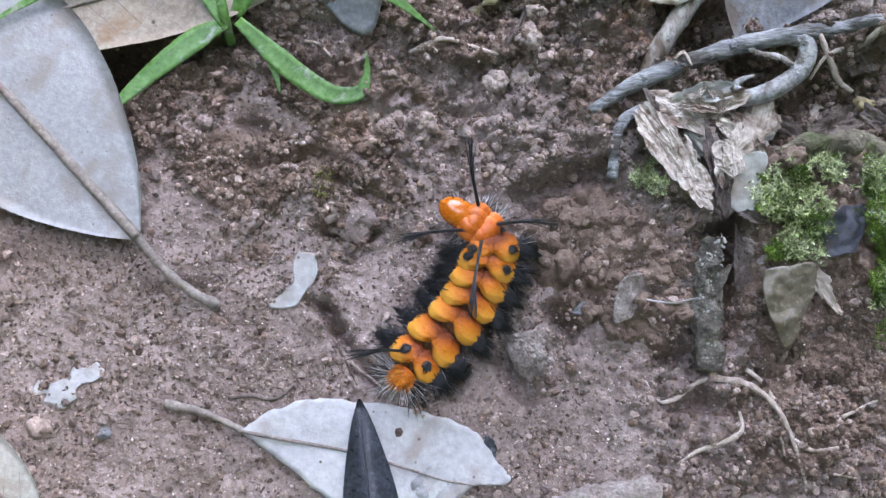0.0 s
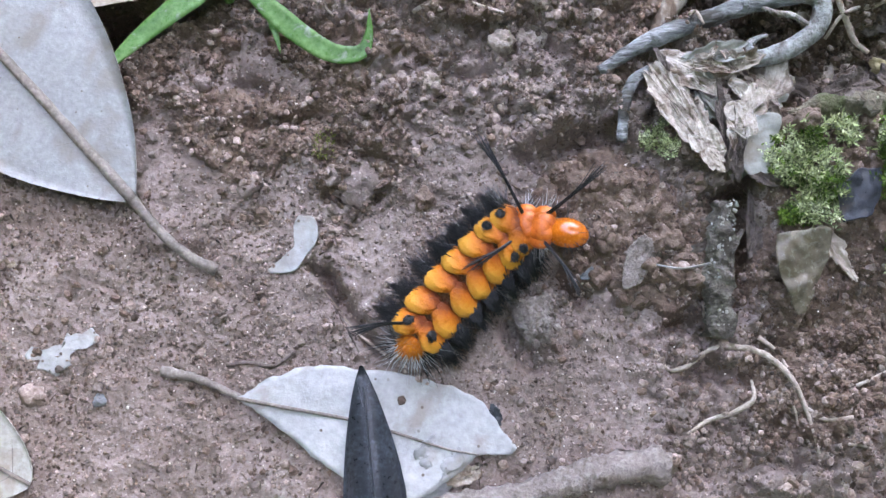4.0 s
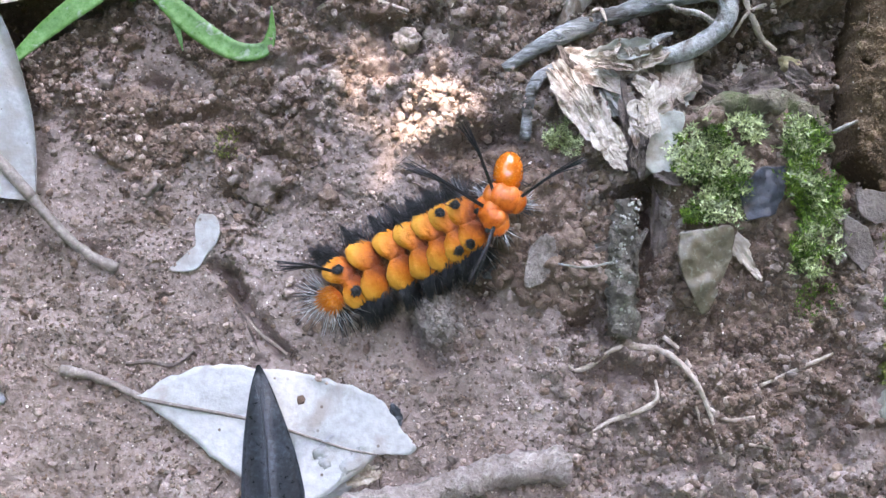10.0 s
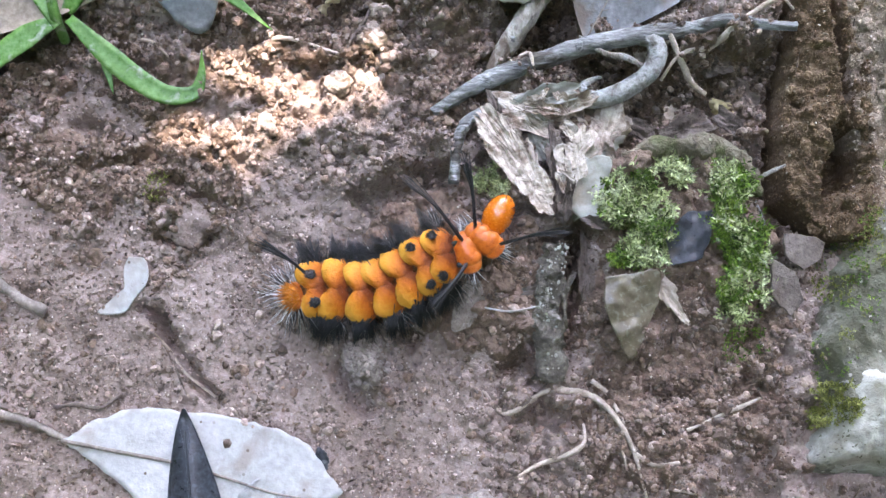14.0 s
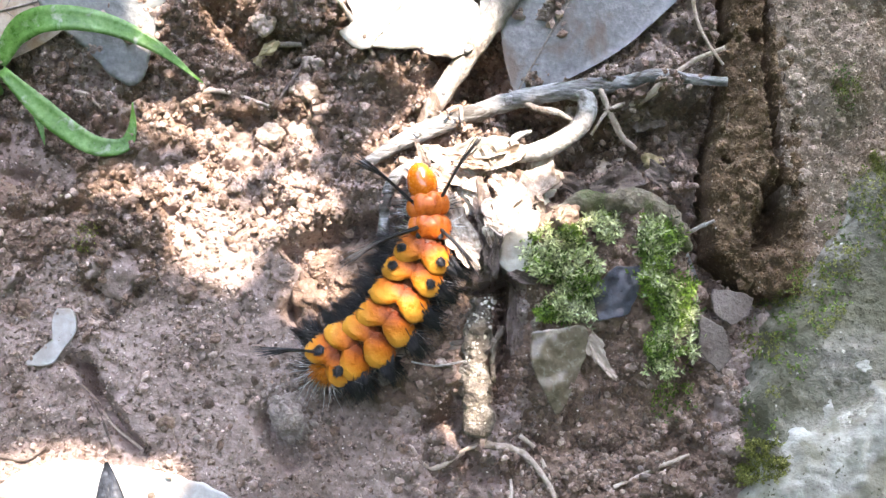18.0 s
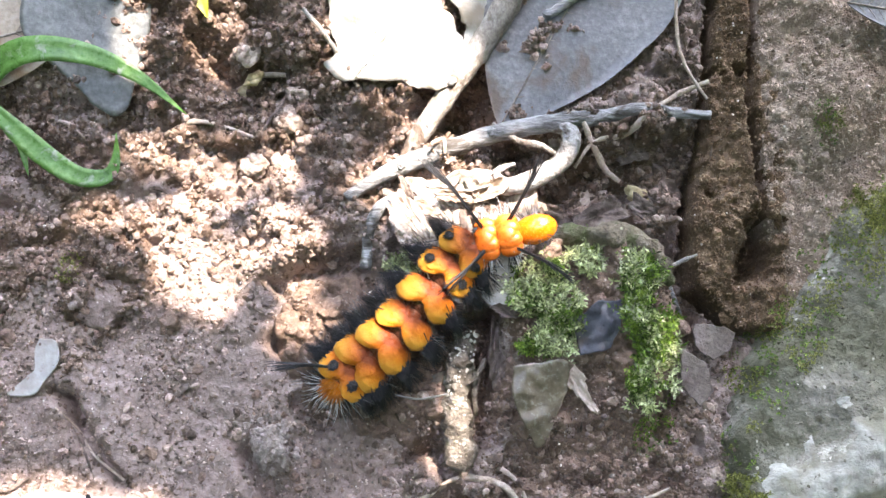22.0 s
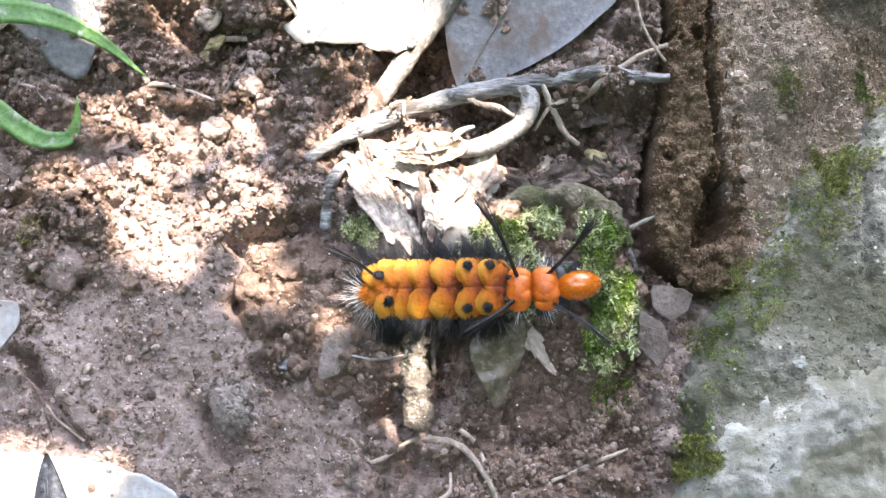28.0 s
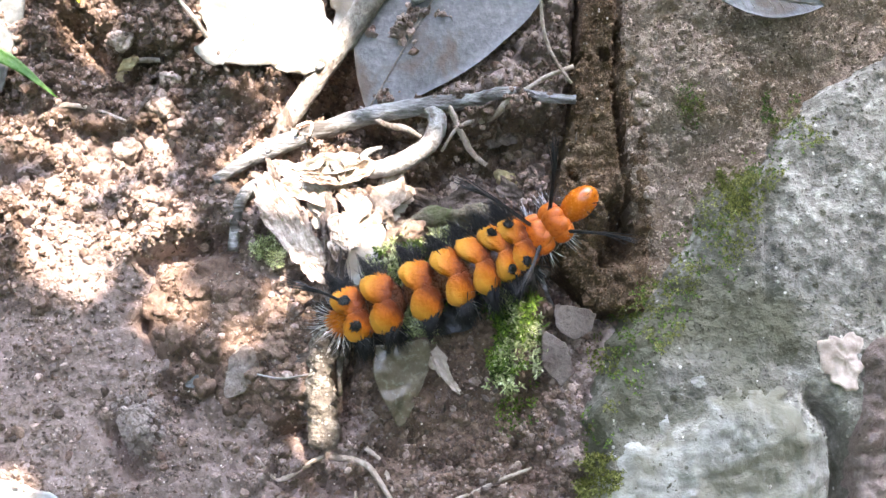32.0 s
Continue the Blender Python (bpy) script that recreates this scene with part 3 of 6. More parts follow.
TWIG_MOSSY = surface("mossy_twig_bark", (0.04, 0.032, 0.025), (0.135, 0.112, 0.09), (0.36, 0.32, 0.27), patch=340, grain=1200, rough=0.85, bump=1.0, depth=0.0014, speck=(0.36, 0.36, 0.24), speck_scale=650, speck_size=0.18, stain=(0.07, 0.068, 0.036), stain_scale=230, stain_at=0.62)
MOSS = surface("green_moss", (0.018, 0.034, 0.004), (0.08, 0.15, 0.013), (0.3, 0.4, 0.075), patch=220, grain=1200, rough=0.5, bump=0.0, islands=0.8, through_light=0.25, spec=0.5)
MOSS_PALE = surface("pale_moss", (0.1, 0.12, 0.04), (0.33, 0.37, 0.17), (0.66, 0.68, 0.48), patch=220, grain=1200, rough=0.5, bump=0.0, islands=0.75, through_light=0.25)
BLADE = surface("green_grass_blade", (0.055, 0.14, 0.025), (0.11, 0.25, 0.055), (0.22, 0.38, 0.13), patch=200, grain=1300, rough=0.34, bump=0.3, depth=0.0002, stain=(0.34, 0.38, 0.28), stain_scale=420, stain_at=0.63, through_light=0.3)
SEED = surface("yellowish_seed", (0.3, 0.23, 0.12), (0.45, 0.36, 0.2), (0.6, 0.51, 0.33), patch=400, grain=2500, rough=0.6, bump=0.3, depth=0.0002)
ORANGE_FUR = surface("orange_fur", (0.38, 0.085, 0.002), (0.55, 0.17, 0.004), (0.72, 0.30, 0.02), patch=240, grain=1800, rough=0.6, bump=0.4, depth=0.0002, islands=0.25, spec=0.3, sheen=0.1)
ORANGE_SKIN = surface("orange_skin", (0.34, 0.055, 0.006), (0.54, 0.115, 0.012), (0.66, 0.19, 0.03), patch=300, grain=1800, rough=0.36, bump=0.3, depth=0.0003, coat=0.15, spec=0.35)
HEAD_SKIN = surface("glossy_orange_head", (0.42, 0.075, 0.003), (0.58, 0.13, 0.006), (0.7, 0.2, 0.015), patch=500, grain=4000, rough=0.22, bump=0.05, depth=0.0001, coat=0.6)
MAROON = surface("dark_maroon_skin", (0.04, 0.014, 0.008), (0.095, 0.034, 0.018), (0.17, 0.065, 0.035), patch=500, grain=3000, rough=0.28, bump=0.2, depth=0.0001, coat=0.2)
BLACK_HAIR = surface("black_hair", (0.009, 0.009, 0.011), (0.018, 0.018, 0.02), (0.045, 0.044, 0.047), patch=900, grain=4000, rough=0.45, bump=0.0, islands=0.6)
GREY_HAIR = surface("grey_hair", (0.3, 0.29, 0.29), (0.5, 0.49, 0.48), (0.7, 0.69, 0.68), patch=900, grain=4000, rough=0.5, bump=0.0, islands=0.4)
EARTH_CRUMB = surface("earth_crumb", (0.14, 0.1, 0.07), (0.35, 0.265, 0.2), (0.56, 0.455, 0.37), patch=500, grain=3000, rough=0.9, bump=0.8, depth=0.0005, islands=0.55)
DARK_CHIP = surface("slate_blue_leaf_scrap", (0.018, 0.019, 0.024), (0.04, 0.042, 0.052), (0.1, 0.107, 0.13), patch=160, grain=1500, rough=0.38, bump=0.5, depth=0.0005, stain=(0.06, 0.04, 0.028), stain_scale=150, stain_at=0.56)
LITTER = surface("plant_litter", (0.04, 0.028, 0.02), (0.12, 0.085, 0.06), (0.34, 0.27, 0.2), patch=120, grain=1500, rough=0.8, bump=0.4, depth=0.0003, islands=0.7)
GREYLUMP = surface("grey_soil_lump", (0.13, 0.098, 0.084), (0.27, 0.217, 0.19), (0.43, 0.36, 0.322), patch=300, grain=1500, rough=0.85, bump=1.0, depth=0.0012)
EARTH_WARM = surface("rusty_earth", (0.068, 0.04, 0.022), (0.175, 0.109, 0.062), (0.33, 0.23, 0.145), patch=140, grain=1700, rough=0.92, bump=0.8, depth=0.001, speck=(0.44, 0.34, 0.23), speck_scale=1300, speck_size=0.18, islands=0.4)
# Dark brown soil; the tone also carries shade on ledge and hollow.
HUMUS_SHADE = surface("humus_soil_and_shade", (0.07, 0.041, 0.028), (0.148, 0.094, 0.067), (0.27, 0.188, 0.143), patch=90, grain=1500, rough=0.66, bump=0.8, depth=0.0012, speck=(0.42, 0.34, 0.28), speck_scale=1200, speck_size=0.16, islands=0.45, spec=0.5)
YELLOW = surface("yellow_green_leaf", (0.22, 0.27, 0.02), (0.36, 0.42, 0.04), (0.5, 0.55, 0.1), patch=200, grain=1500, rough=0.45, bump=0.15, depth=0.0002, through_light=0.3)
TAN = surface("tan_lump", (0.2, 0.145, 0.115), (0.38, 0.295, 0.245), (0.56, 0.465, 0.4), patch=200, grain=1600, rough=0.85, bump=1.0, depth=0.0009)
MOSS_YELLOW = surface("yellow_green_moss", (0.05, 0.058, 0.014), (0.17, 0.18, 0.045), (0.40, 0.40, 0.15), patch=300, grain=1800, rough=0.7, bump=0.0, islands=0.7, through_light=0.2, spec=0.3)
UNSEEN_LEAF = surface("unseen_leaf", (0.03, 0.07, 0.015), (0.05, 0.11, 0.02), (0.09, 0.16, 0.04), patch=30, grain=300, rough=0.5, bump=0.0, through_light=0.2)



def graded_fur():
    """Orange fur: brown-orange root near the middle line, darkened as crease shade, paling to lit outer, hind tips;
    fine streaks along the hairs.
    """
    m = surface("orange_fur", (0.5, 0.15, 0.005), (0.5, 0.15, 0.005), (0.5, 0.15, 0.005), rough=0.55, bump=0.0, spec=0.25, sheen=0.05)
    nodes, links = m.node_tree.nodes, m.node_tree.links
    coord = nodes.new("ShaderNodeTexCoord").outputs["Object"]
    split = nodes.new("ShaderNodeSeparateXYZ")
    links.new(coord, split.inputs[0])

    def maths(kind, a, b):
        node = nodes.new("ShaderNodeMath")
        node.operation = kind
        for socket, value in zip(node.inputs, (a, b)):
            if isinstance(value, (int, float)):
                socket.default_value = value
            else:
                links.new(value, socket)
        return node.outputs[0]

    streaks = noise_of(nodes, links, coord, 2600, 3, 0.6)
    tip = maths("ADD", maths("MULTIPLY", maths("ABSOLUTE", split.outputs[1], 0), 150), maths("MULTIPLY", split.outputs[0], -260))
    tip = maths("ADD", tip, maths("MULTIPLY", streaks, 0.4))
    # Ramp darkens the creases between tufts like shade and pales the tips like light.
    colour = ramp(nodes, links, tip, [(0.12, (0.15, 0.026, 0.002)), (0.38, (0.38, 0.088, 0.003)), (0.66, (0.48, 0.145, 0.005)), (0.98, (0.55, 0.238, 0.025))])
    links.new(colour, nodes["Principled BSDF"].inputs["Base Color"])
    bump = nodes.new("ShaderNodeBump")
    bump.inputs["Strength"].default_value, bump.inputs["Distance"].default_value = 0.5, 0.0003
    links.new(streaks, bump.inputs["Height"])
    links.new(bump.outputs[0], nodes["Principled BSDF"].inputs["Normal"])
    return m


FUR = graded_fur()

# ---- ground: one sheet, fine where the film shows it, reaching to the horizon ----
def graded(a, b, step, far):
    core = np.arange(a, b + step / 2, step)
    out = [step * 1.35**k for k in range(1, 60)]
    out = np.cumsum(out)
    out = out[out < far]
    return np.concatenate([a - out[::-1], core, b + out])


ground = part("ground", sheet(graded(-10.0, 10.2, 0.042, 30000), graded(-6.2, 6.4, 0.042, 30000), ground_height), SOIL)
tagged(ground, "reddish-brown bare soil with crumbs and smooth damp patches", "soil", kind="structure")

rock = part("rock", sheet(np.arange(3.6, 16.0, 0.05), np.arange(-7.0, 7.0, 0.05), rock_height), ROCKY)
tagged(rock, "grey weathered rock with green algae and lichen", "rock")


def pale_height(x, y):
    d = inside(STONE_EDGE, x, y) + 0.45 * fbm(x, y, 0.6, 115, 5, 0.65)
    return rock_height(x, y) - 0.05 + 0.075 * smooth(-0.02, 0.05, d) + 0.03 * fbm(x, y, 0.2, 117, 3, 0.6)


DIRT = [(8.39, -0.90), (8.61, -0.78), (9.77, -0.66), (9.62, -3.84), (8.17, -3.86), (8.34, -3.15), (8.28, -2.43), (8.47, -1.70)]


def dirt_height(x, y):
    wx, wy = x + 0.08 * fbm(x, y, 0.2, 5, 2), y + 0.08 * fbm(x, y, 0.2, 7, 2)
    d = inside(DIRT, x, y) + 0.2 * fbm(x, y, 0.5, 121, 3)
    return rock_height(x, y) - 0.12 + 0.16 * smooth(-0.06, 0.1, d) + 0.16 * clods(wx, wy, 0.22, 123) * smooth(-0.06, 0.1, d) + 0.07 * clods(wx, wy, 0.1, 125)


part("pale_stone_face", sheet(np.arange(4.6, 9.4, 0.045), np.arange(-6.5, -1.0, 0.045), pale_height), PALE_STONE, rock, "pale bleached stone face with dark flecks")
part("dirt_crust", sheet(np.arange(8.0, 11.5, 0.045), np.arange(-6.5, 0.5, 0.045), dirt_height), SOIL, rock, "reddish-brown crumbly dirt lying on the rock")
bank = part("earth_bank", sheet(np.arange(4.8, 11.0, 0.042), np.arange(-1.2, 7.2, 0.042), bank_height), EARTH)
tagged(bank, "steep grey-brown granular earth with a dark hole", "earth bank")
slab = part("earth_slab", sheet(np.arange(4.1, 6.4, 0.035), np.arange(-1.0, 7.2, 0.035), slab_height), EARTH_WARM)
tagged(slab, "rusty brown slab of earth split off by a crack", "earth slab")
topsoil = part("topsoil", sheet(np.arange(-8.0, 5.3, 0.045), np.arange(-4.3, 6.2, 0.045), topsoil_height), HUMUS_SHADE)
tagged(topsoil, "dark brown crumbly topsoil lying on paler clay, painted shade in hollow", "topsoil", kind="structure")
ledge = part("soil_ledge", sheet(np.arange(-1.6, 2.6, 0.035), np.arange(-2.6, 1.2, 0.035), ledge_height), HUMUS_SHADE)
tagged(ledge, "crumbly ledge of humus-rich soil, coloured darker for its shade", "soil ledge")
clod = part("mossy_clod", sheet(np.arange(0.8, 5.0, 0.035), np.arange(-3.2, 1.4, 0.035), clod_height), HUMUS_SHADE)
tagged(clod, "crumbly lump of brown soil with green moss growing on top", "soil clod")

# ---- soil crumbs, grit and moss ----
def scatter(count, box, seed, keep=None):
    r = np.random.default_rng(seed)
    x, y = r.uniform(box[0], box[1], count), r.uniform(box[2], box[3], count)
    if keep is not None:
        k = keep(x, y)
        x, y = x[k], y[k]
    return x, y


def grain_cloud(shape, places, sizes, seed):
    """Very many tiny angular grains."""
    r = np.random.default_rng(seed)
    base = np.array([(1, 0, 0), (-1, 0, 0), (0, 1, 0), (0, -1, 0), (0, 0, 1), (0, 0, -1.0)])
    tri = np.array([(0, 2, 4), (2, 1, 4), (1, 3, 4), (3, 0, 4), (2, 0, 5), (1, 2, 5), (3, 1, 5), (0, 3, 5)])
    n = len(sizes)
    pts = base[None] * (0.6 + 0.8 * r.random((n, 6, 1))) + 0.35 * r.normal(0, 1, (n, 6, 3))
    pts = pts * np.asarray(sizes)[:, None, None] + np.asarray(places)[:, None]
    return shape.add(pts.reshape(-1, 3), (tri[None] + 6 * np.arange(n)[:, None, None]).reshape(-1, 3).tolist())


def rough_soil(x, y):
    m = smooth(-0.15, 0.9, y + 0.25 * x + 1.2 * fbm(x, y, 2.0, 3, 2))
    m = np.maximum(m, smooth(0.2, 1.3, x + 0.8 * fbm(x, y, 1.5, 8, 2)))
    return (np.random.default_rng(5).random(x.shape) < 0.14 + 0.75 * m * smooth(-0.25, 0.3, fbm(x, y, 0.9, 15, 2))) & (inside(ROCK, x, y) < 0.1) & (np.maximum(inside(BANK, x, y), inside(SLAB, x, y)) < 0) & ((np.maximum(inside(SHELF, x, y), inside(CLOD, x, y)) < -0.05) | (np.random.default_rng(6).random(x.shape) < 0.25))


x, y = scatter(40000, (-9.5, 9.5, -6.0, 6.2), 1, rough_soil)
size = 0.018 + 0.062 * np.random.default_rng(2).random(len(x)) ** 3
z = surface_height(x, y) + size * 0.35
dark = np.random.default_rng(7).random(len(x)) < np.where(topsoil_share(x, y) > 0, 0.8, 0.4)
for own, material, label in ((~dark, CRUMB, "small loose crumbs of brown soil strewn over the ground"), (dark, HUMUS_SHADE, "loose crumbs of dark humus strewn over the ground")):
    crumbs = part("soil_crumbs", crumb_cloud(Shape(), np.stack([x, y, z], 1)[own], size[own], 3), material, rounded=False)
    tagged(crumbs, label, "soil crumbs", kind="stuff")
x, y = scatter(90000, (-8.0, 5.2, -4.2, 6.2), 91, lambda x, y: (topsoil_share(x, y) > -0.25) & (np.maximum(inside(ROCK, x, y), inside(SLAB, x, y)) < 0) & (fbm(x, y, 0.5, 93, 3) > np.random.default_rng(94).uniform(-0.4, 0.4, x.shape)))
size = 0.013 + 0.045 * np.random.default_rng(92).random(len(x)) ** 3
z, dark = surface_height(x, y) + size * 0.45, np.random.default_rng(95).random(len(x)) < 0.7
for own, material, label in ((~dark, CRUMB, "coarse brown crumbs lying on the topsoil"), (dark, HUMUS_SHADE, "coarse dark crumbs of broken topsoil")):
    tagged(part("coarse_crumbs", crumb_cloud(Shape(), np.stack([x, y, z], 1)[own], size[own], 96), material, rounded=False), label, "soil crumbs", kind="stuff")
x, y = scatter(130000, (-9.5, 9.5, -6.0, 6.2), 61, lambda x, y: (inside(ROCK, x, y) < 0.1) & (np.maximum(inside(BANK, x, y), inside(SLAB, x, y)) < 0) & (fbm(x, y, 0.8, 19, 3) > np.random.default_rng(62).uniform(-0.5, 0.25, x.shape)))
size = 0.009 + 0.024 * np.random.default_rng(63).random(len(x)) ** 2.2
# Most grains go dark here: real topsoil, plus painted shade on ledge and hollow.
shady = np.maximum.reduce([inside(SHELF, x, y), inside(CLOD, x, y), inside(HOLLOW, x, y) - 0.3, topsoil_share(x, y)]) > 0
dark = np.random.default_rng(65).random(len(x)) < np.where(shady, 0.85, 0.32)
for own, material, label in ((~dark, CRUMB, "fine loose grains of reddish-brown soil"), (dark, HUMUS_SHADE, "fine dark humus grains, denser to darken the shaded soil")):
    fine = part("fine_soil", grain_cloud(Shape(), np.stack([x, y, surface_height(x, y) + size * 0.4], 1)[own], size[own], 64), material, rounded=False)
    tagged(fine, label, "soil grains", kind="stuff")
x, y = scatter(1500, (-9.0, 6.0, -5.5, 5.5), 4, rough_soil)
q = np.random.default_rng(8)
reach = 0.05 + 0.09 * q.random(len(x)) ** 2
x, y = (np.repeat(v, 16) + np.repeat(reach, 16) * q.normal(0, 1, 16 * len(v)) for v in (x, y))
size = (0.014 + 0.034 * q.random(len(x)) ** 2.2) * np.repeat(0.6 + 5 * reach, 16)
clusters = part("crumb_clusters", crumb_cloud(Shape(), np.stack([x, y, surface_height(x, y) + np.repeat(reach, 16) * q.random(len(x)) * 0.9], 1), size, 9), CRUMB, rounded=False)
tagged(clusters, "clustered aggregates of brown soil crumbs on the ground", "soil crumbs", kind="stuff")
x, y = scatter(5200, (-9.5, 9.5, -6.0, 6.2), 11, lambda x, y: inside(ROCK, x, y) < 0.1)
size = 0.007 + 0.011 * np.random.default_rng(12).random(len(x)) ** 2
grit = part("sand_grains", crumb_cloud(Shape(), np.stack([x, y, surface_height(x, y) + size * 0.4], 1), size, 13), GRIT, rounded=False)
tagged(grit, "pale glinting sand grains in the soil", "sand", kind="stuff")


x, y = scatter(60000, (4.1, 10.8, -0.9, 6.8), 51, lambda x, y: np.maximum(bank_height(x, y), slab_height(x, y)) > np.maximum(ground_height(x, y), rock_height(x, y)))
size = 0.008 + 0.022 * np.random.default_rng(52).random(len(x)) ** 2.5
z, rusty = np.maximum(bank_height(x, y), slab_height(x, y)) + size * 0.3, slab_height(x, y) > bank_height(x, y)
for own, material, label in ((~rusty, EARTH_CRUMB, "small grey-brown grains covering the earth bank"), (rusty, EARTH_WARM, "small rusty grains covering the earth slab")):
    grains = part("earth_crumbs", grain_cloud(Shape(), np.stack([x[own], y[own], z[own]], 1), size[own], 53), material, rounded=False)
    tagged(grains, label, "soil crumbs", kind="stuff")


x, y = scatter(34000, (4.6, 11.0, -6.0, 6.0), 81, lambda x, y: rock_height(x, y) > np.maximum(bank_height(x, y), ground_height(x, y)))
size = 0.006 + 0.02 * np.random.default_rng(82).random(len(x)) ** 3
tagged(part("rock_grains", grain_cloud(Shape(), np.stack([x, y, rock_height(x, y) + size * 0.2], 1), size, 83), ROCKY, rounded=False), "loose mineral grains and grit on the rock", "grit", kind="stuff")


def moss_patch(name, poly, count, length, material, label, seed, thin=0.0, gaps=0.04):
    """Upright leafy shoots, thick in the middle of the patch and ragged towards its edge."""
    r = np.random.default_rng(seed)
    box = np.array(poly)
    x, y = r.uniform(box[:, 0].min(), box[:, 0].max(), count), r.uniform(box[:, 1].min(), box[:, 1].max(), count)
    k = inside(poly, x, y) + 0.25 * fbm(x, y, 0.5, seed, 3) > thin
    k &= fbm(x, y, 0.35, seed // 2 + 2, 3) > gaps
    x, y = x[k], y[k]
    z = surface_height(x, y) + 1.3 * length * clods(x, y, 0.2, seed + 4) - 0.3 * length
    n, leaves = len(x), 13
    lean = r.normal(0, 0.35, (n, 2))
    tall = length * (0.5 + r.random(n))
    a = r.random((n, leaves)) * 6.28
    up = np.linspace(0.15, 1.0, leaves)[None] * tall[:, None]
    root = np.stack([x[:, None] + lean[:, :1] * up, y[:, None] + lean[:, 1:] * up, z[:, None] + up], -1)
    out = np.stack([np.cos(a), np.sin(a), r.uniform(0.1, 1.4, a.shape)], -1)
    side = np.stack([-np.sin(a), np.cos(a), 0 * a], -1)
    size = (length * 0.42 * (0.6 + 0.8 * r.random((n, leaves))))[..., None]
    quad = np.stack([root, root + size * (0.5 * out + 0.16 * side), root + size * out, root + size * (0.5 * out - 0.16 * side)], 2)
    faces = np.arange(n * leaves * 4).reshape(-1, 4)
    ob = part(name, Shape().add(quad.reshape(-1, 3), faces.tolist()), material)
    return tagged(ob, label, "moss", kind="stuff")


MOSS_LEFT = [(2.06, 0.36), (2.42, 0.50), (2.80, 0.36), (3.06, -0.09), (3.01, -0.68), (2.71, -0.80), (2.34, -0.69), (2.12, -0.32)]
MOSS_BACK = [(2.69, 0.59), (3.10, 0.76), (3.63, 0.76), (4.15, 0.60), (4.26, 0.07), (3.77, -0.01), (3.70, 0.18), (3.17, 0.10)]
MOSS_SIDE = [(3.70, 0.22), (4.26, 0.22), (4.37, -0.53), (4.36, -1.27), (3.96, -1.60), (3.60, -1.12), (3.83, -0.68), (3.67, -0.31)]
moss_patch("moss", MOSS_LEFT, 1500, 0.15, MOSS, "bright green moss on the soil clod", 21, -0.02)
moss_patch("moss", MOSS_LEFT, 1100, 0.15, MOSS_PALE, "pale grey-green moss shoots on the soil clod", 22, 0.0)
moss_patch("moss", MOSS_BACK, 1800, 0.14, MOSS, "deep green moss along the top of the clod", 28, 0.0)
moss_patch("moss", MOSS_BACK, 520, 0.16, MOSS_PALE, "pale moss tips scattered on the clod", 34, 0.03)
moss_patch("moss", MOSS_SIDE, 1300, 0.14, MOSS, "green moss hanging down the side of the clod", 35, 0.0, 0.08)
moss_patch("moss", MOSS_SIDE, 800, 0.16, MOSS_PALE, "pale moss tips hanging down the clod", 36, 0.02)
moss_patch("moss", [(6.80, 1.53), (7.25, 1.46), (7.25, 0.84), (6.86, 0.80)], 700, 0.06, MOSS_YELLOW, "yellow-green moss spot between rock and earth", 37, 0.0)
moss_patch("moss", [(6.23, 2.41), (6.56, 2.49), (6.61, 2.14), (6.31, 2.10)], 220, 0.05, MOSS_YELLOW, "sparse yellow-green moss on the earth bank", 38, 0.0)
moss_patch("moss", [(7.42, 2.57), (7.91, 2.62), (7.98, 2.27), (7.45, 2.22)], 320, 0.05, MOSS, "sparse green moss on the rock", 39, 0.0)
moss_patch("moss", [(3.65, -1.05), (4.32, -1.04), (4.38, -1.92), (4.01, -2.22), (3.72, -1.79)], 420, 0.06, MOSS, "thin green moss running down the soil clod", 23, 0.0)
moss_patch("moss", [(0.32, 0.68), (0.71, 0.84), (0.98, 0.65), (0.94, 0.27), (0.64, 0.15), (0.34, 0.30)], 900, 0.08, MOSS_PALE, "small tuft of pale green moss beside a bent twig", 24, -0.02)
moss_patch("moss", [(5.20, -0.44), (5.97, 0.17), (6.36, 0.78), (6.58, 0.56), (6.11, -0.13), (5.57, -0.73), (5.33, -1.47), (4.92, -1.62)], 2300, 0.045, MOSS, "short green moss along the edge of the rock", 25, 0.03)
moss_patch("moss", [(4.85, -2.51), (5.04, -2.34), (5.37, -2.28), (5.37, -2.54), (5.11, -2.76), (4.88, -2.87)], 420, 0.09, MOSS_YELLOW, "yellow-green cushion of moss on the rock", 26, -0.03)
moss_patch("moss", [(6.20, 2.66), (6.50, 2.66), (6.49, 2.05), (6.18, 2.04)], 160, 0.04, MOSS, "few green moss shoots on the earth bank", 27, 0.0)


moss_patch("moss", [(-3.93, 0.49), (-3.66, 0.57), (-3.62, 0.3), (-3.89, 0.13)], 70, 0.05, MOSS_YELLOW, "few pale moss threads on a soil lump", 44, -0.1, -0.2)
BAND = [(5.16, -0.67), (5.69, -0.17), (6.15, 0.63), (6.43, 1.29), (7.17, 1.88), (7.87, 2.48), (8.24, 2.09), (7.45, 1.23), (7.05, 0.37), (6.43, -0.47), (5.75, -1.22), (5.37, -1.96), (5.07, -2.48), (4.93, -1.97)]
moss_patch("moss", BAND, 9500, 0.055, MOSS_YELLOW, "thin film of olive moss on the rock edge", 31, 0.0, -0.03)
moss_patch("moss", BAND, 2600, 0.06, MOSS, "thin film of green moss on the rock edge", 33, 0.0, 0.0)

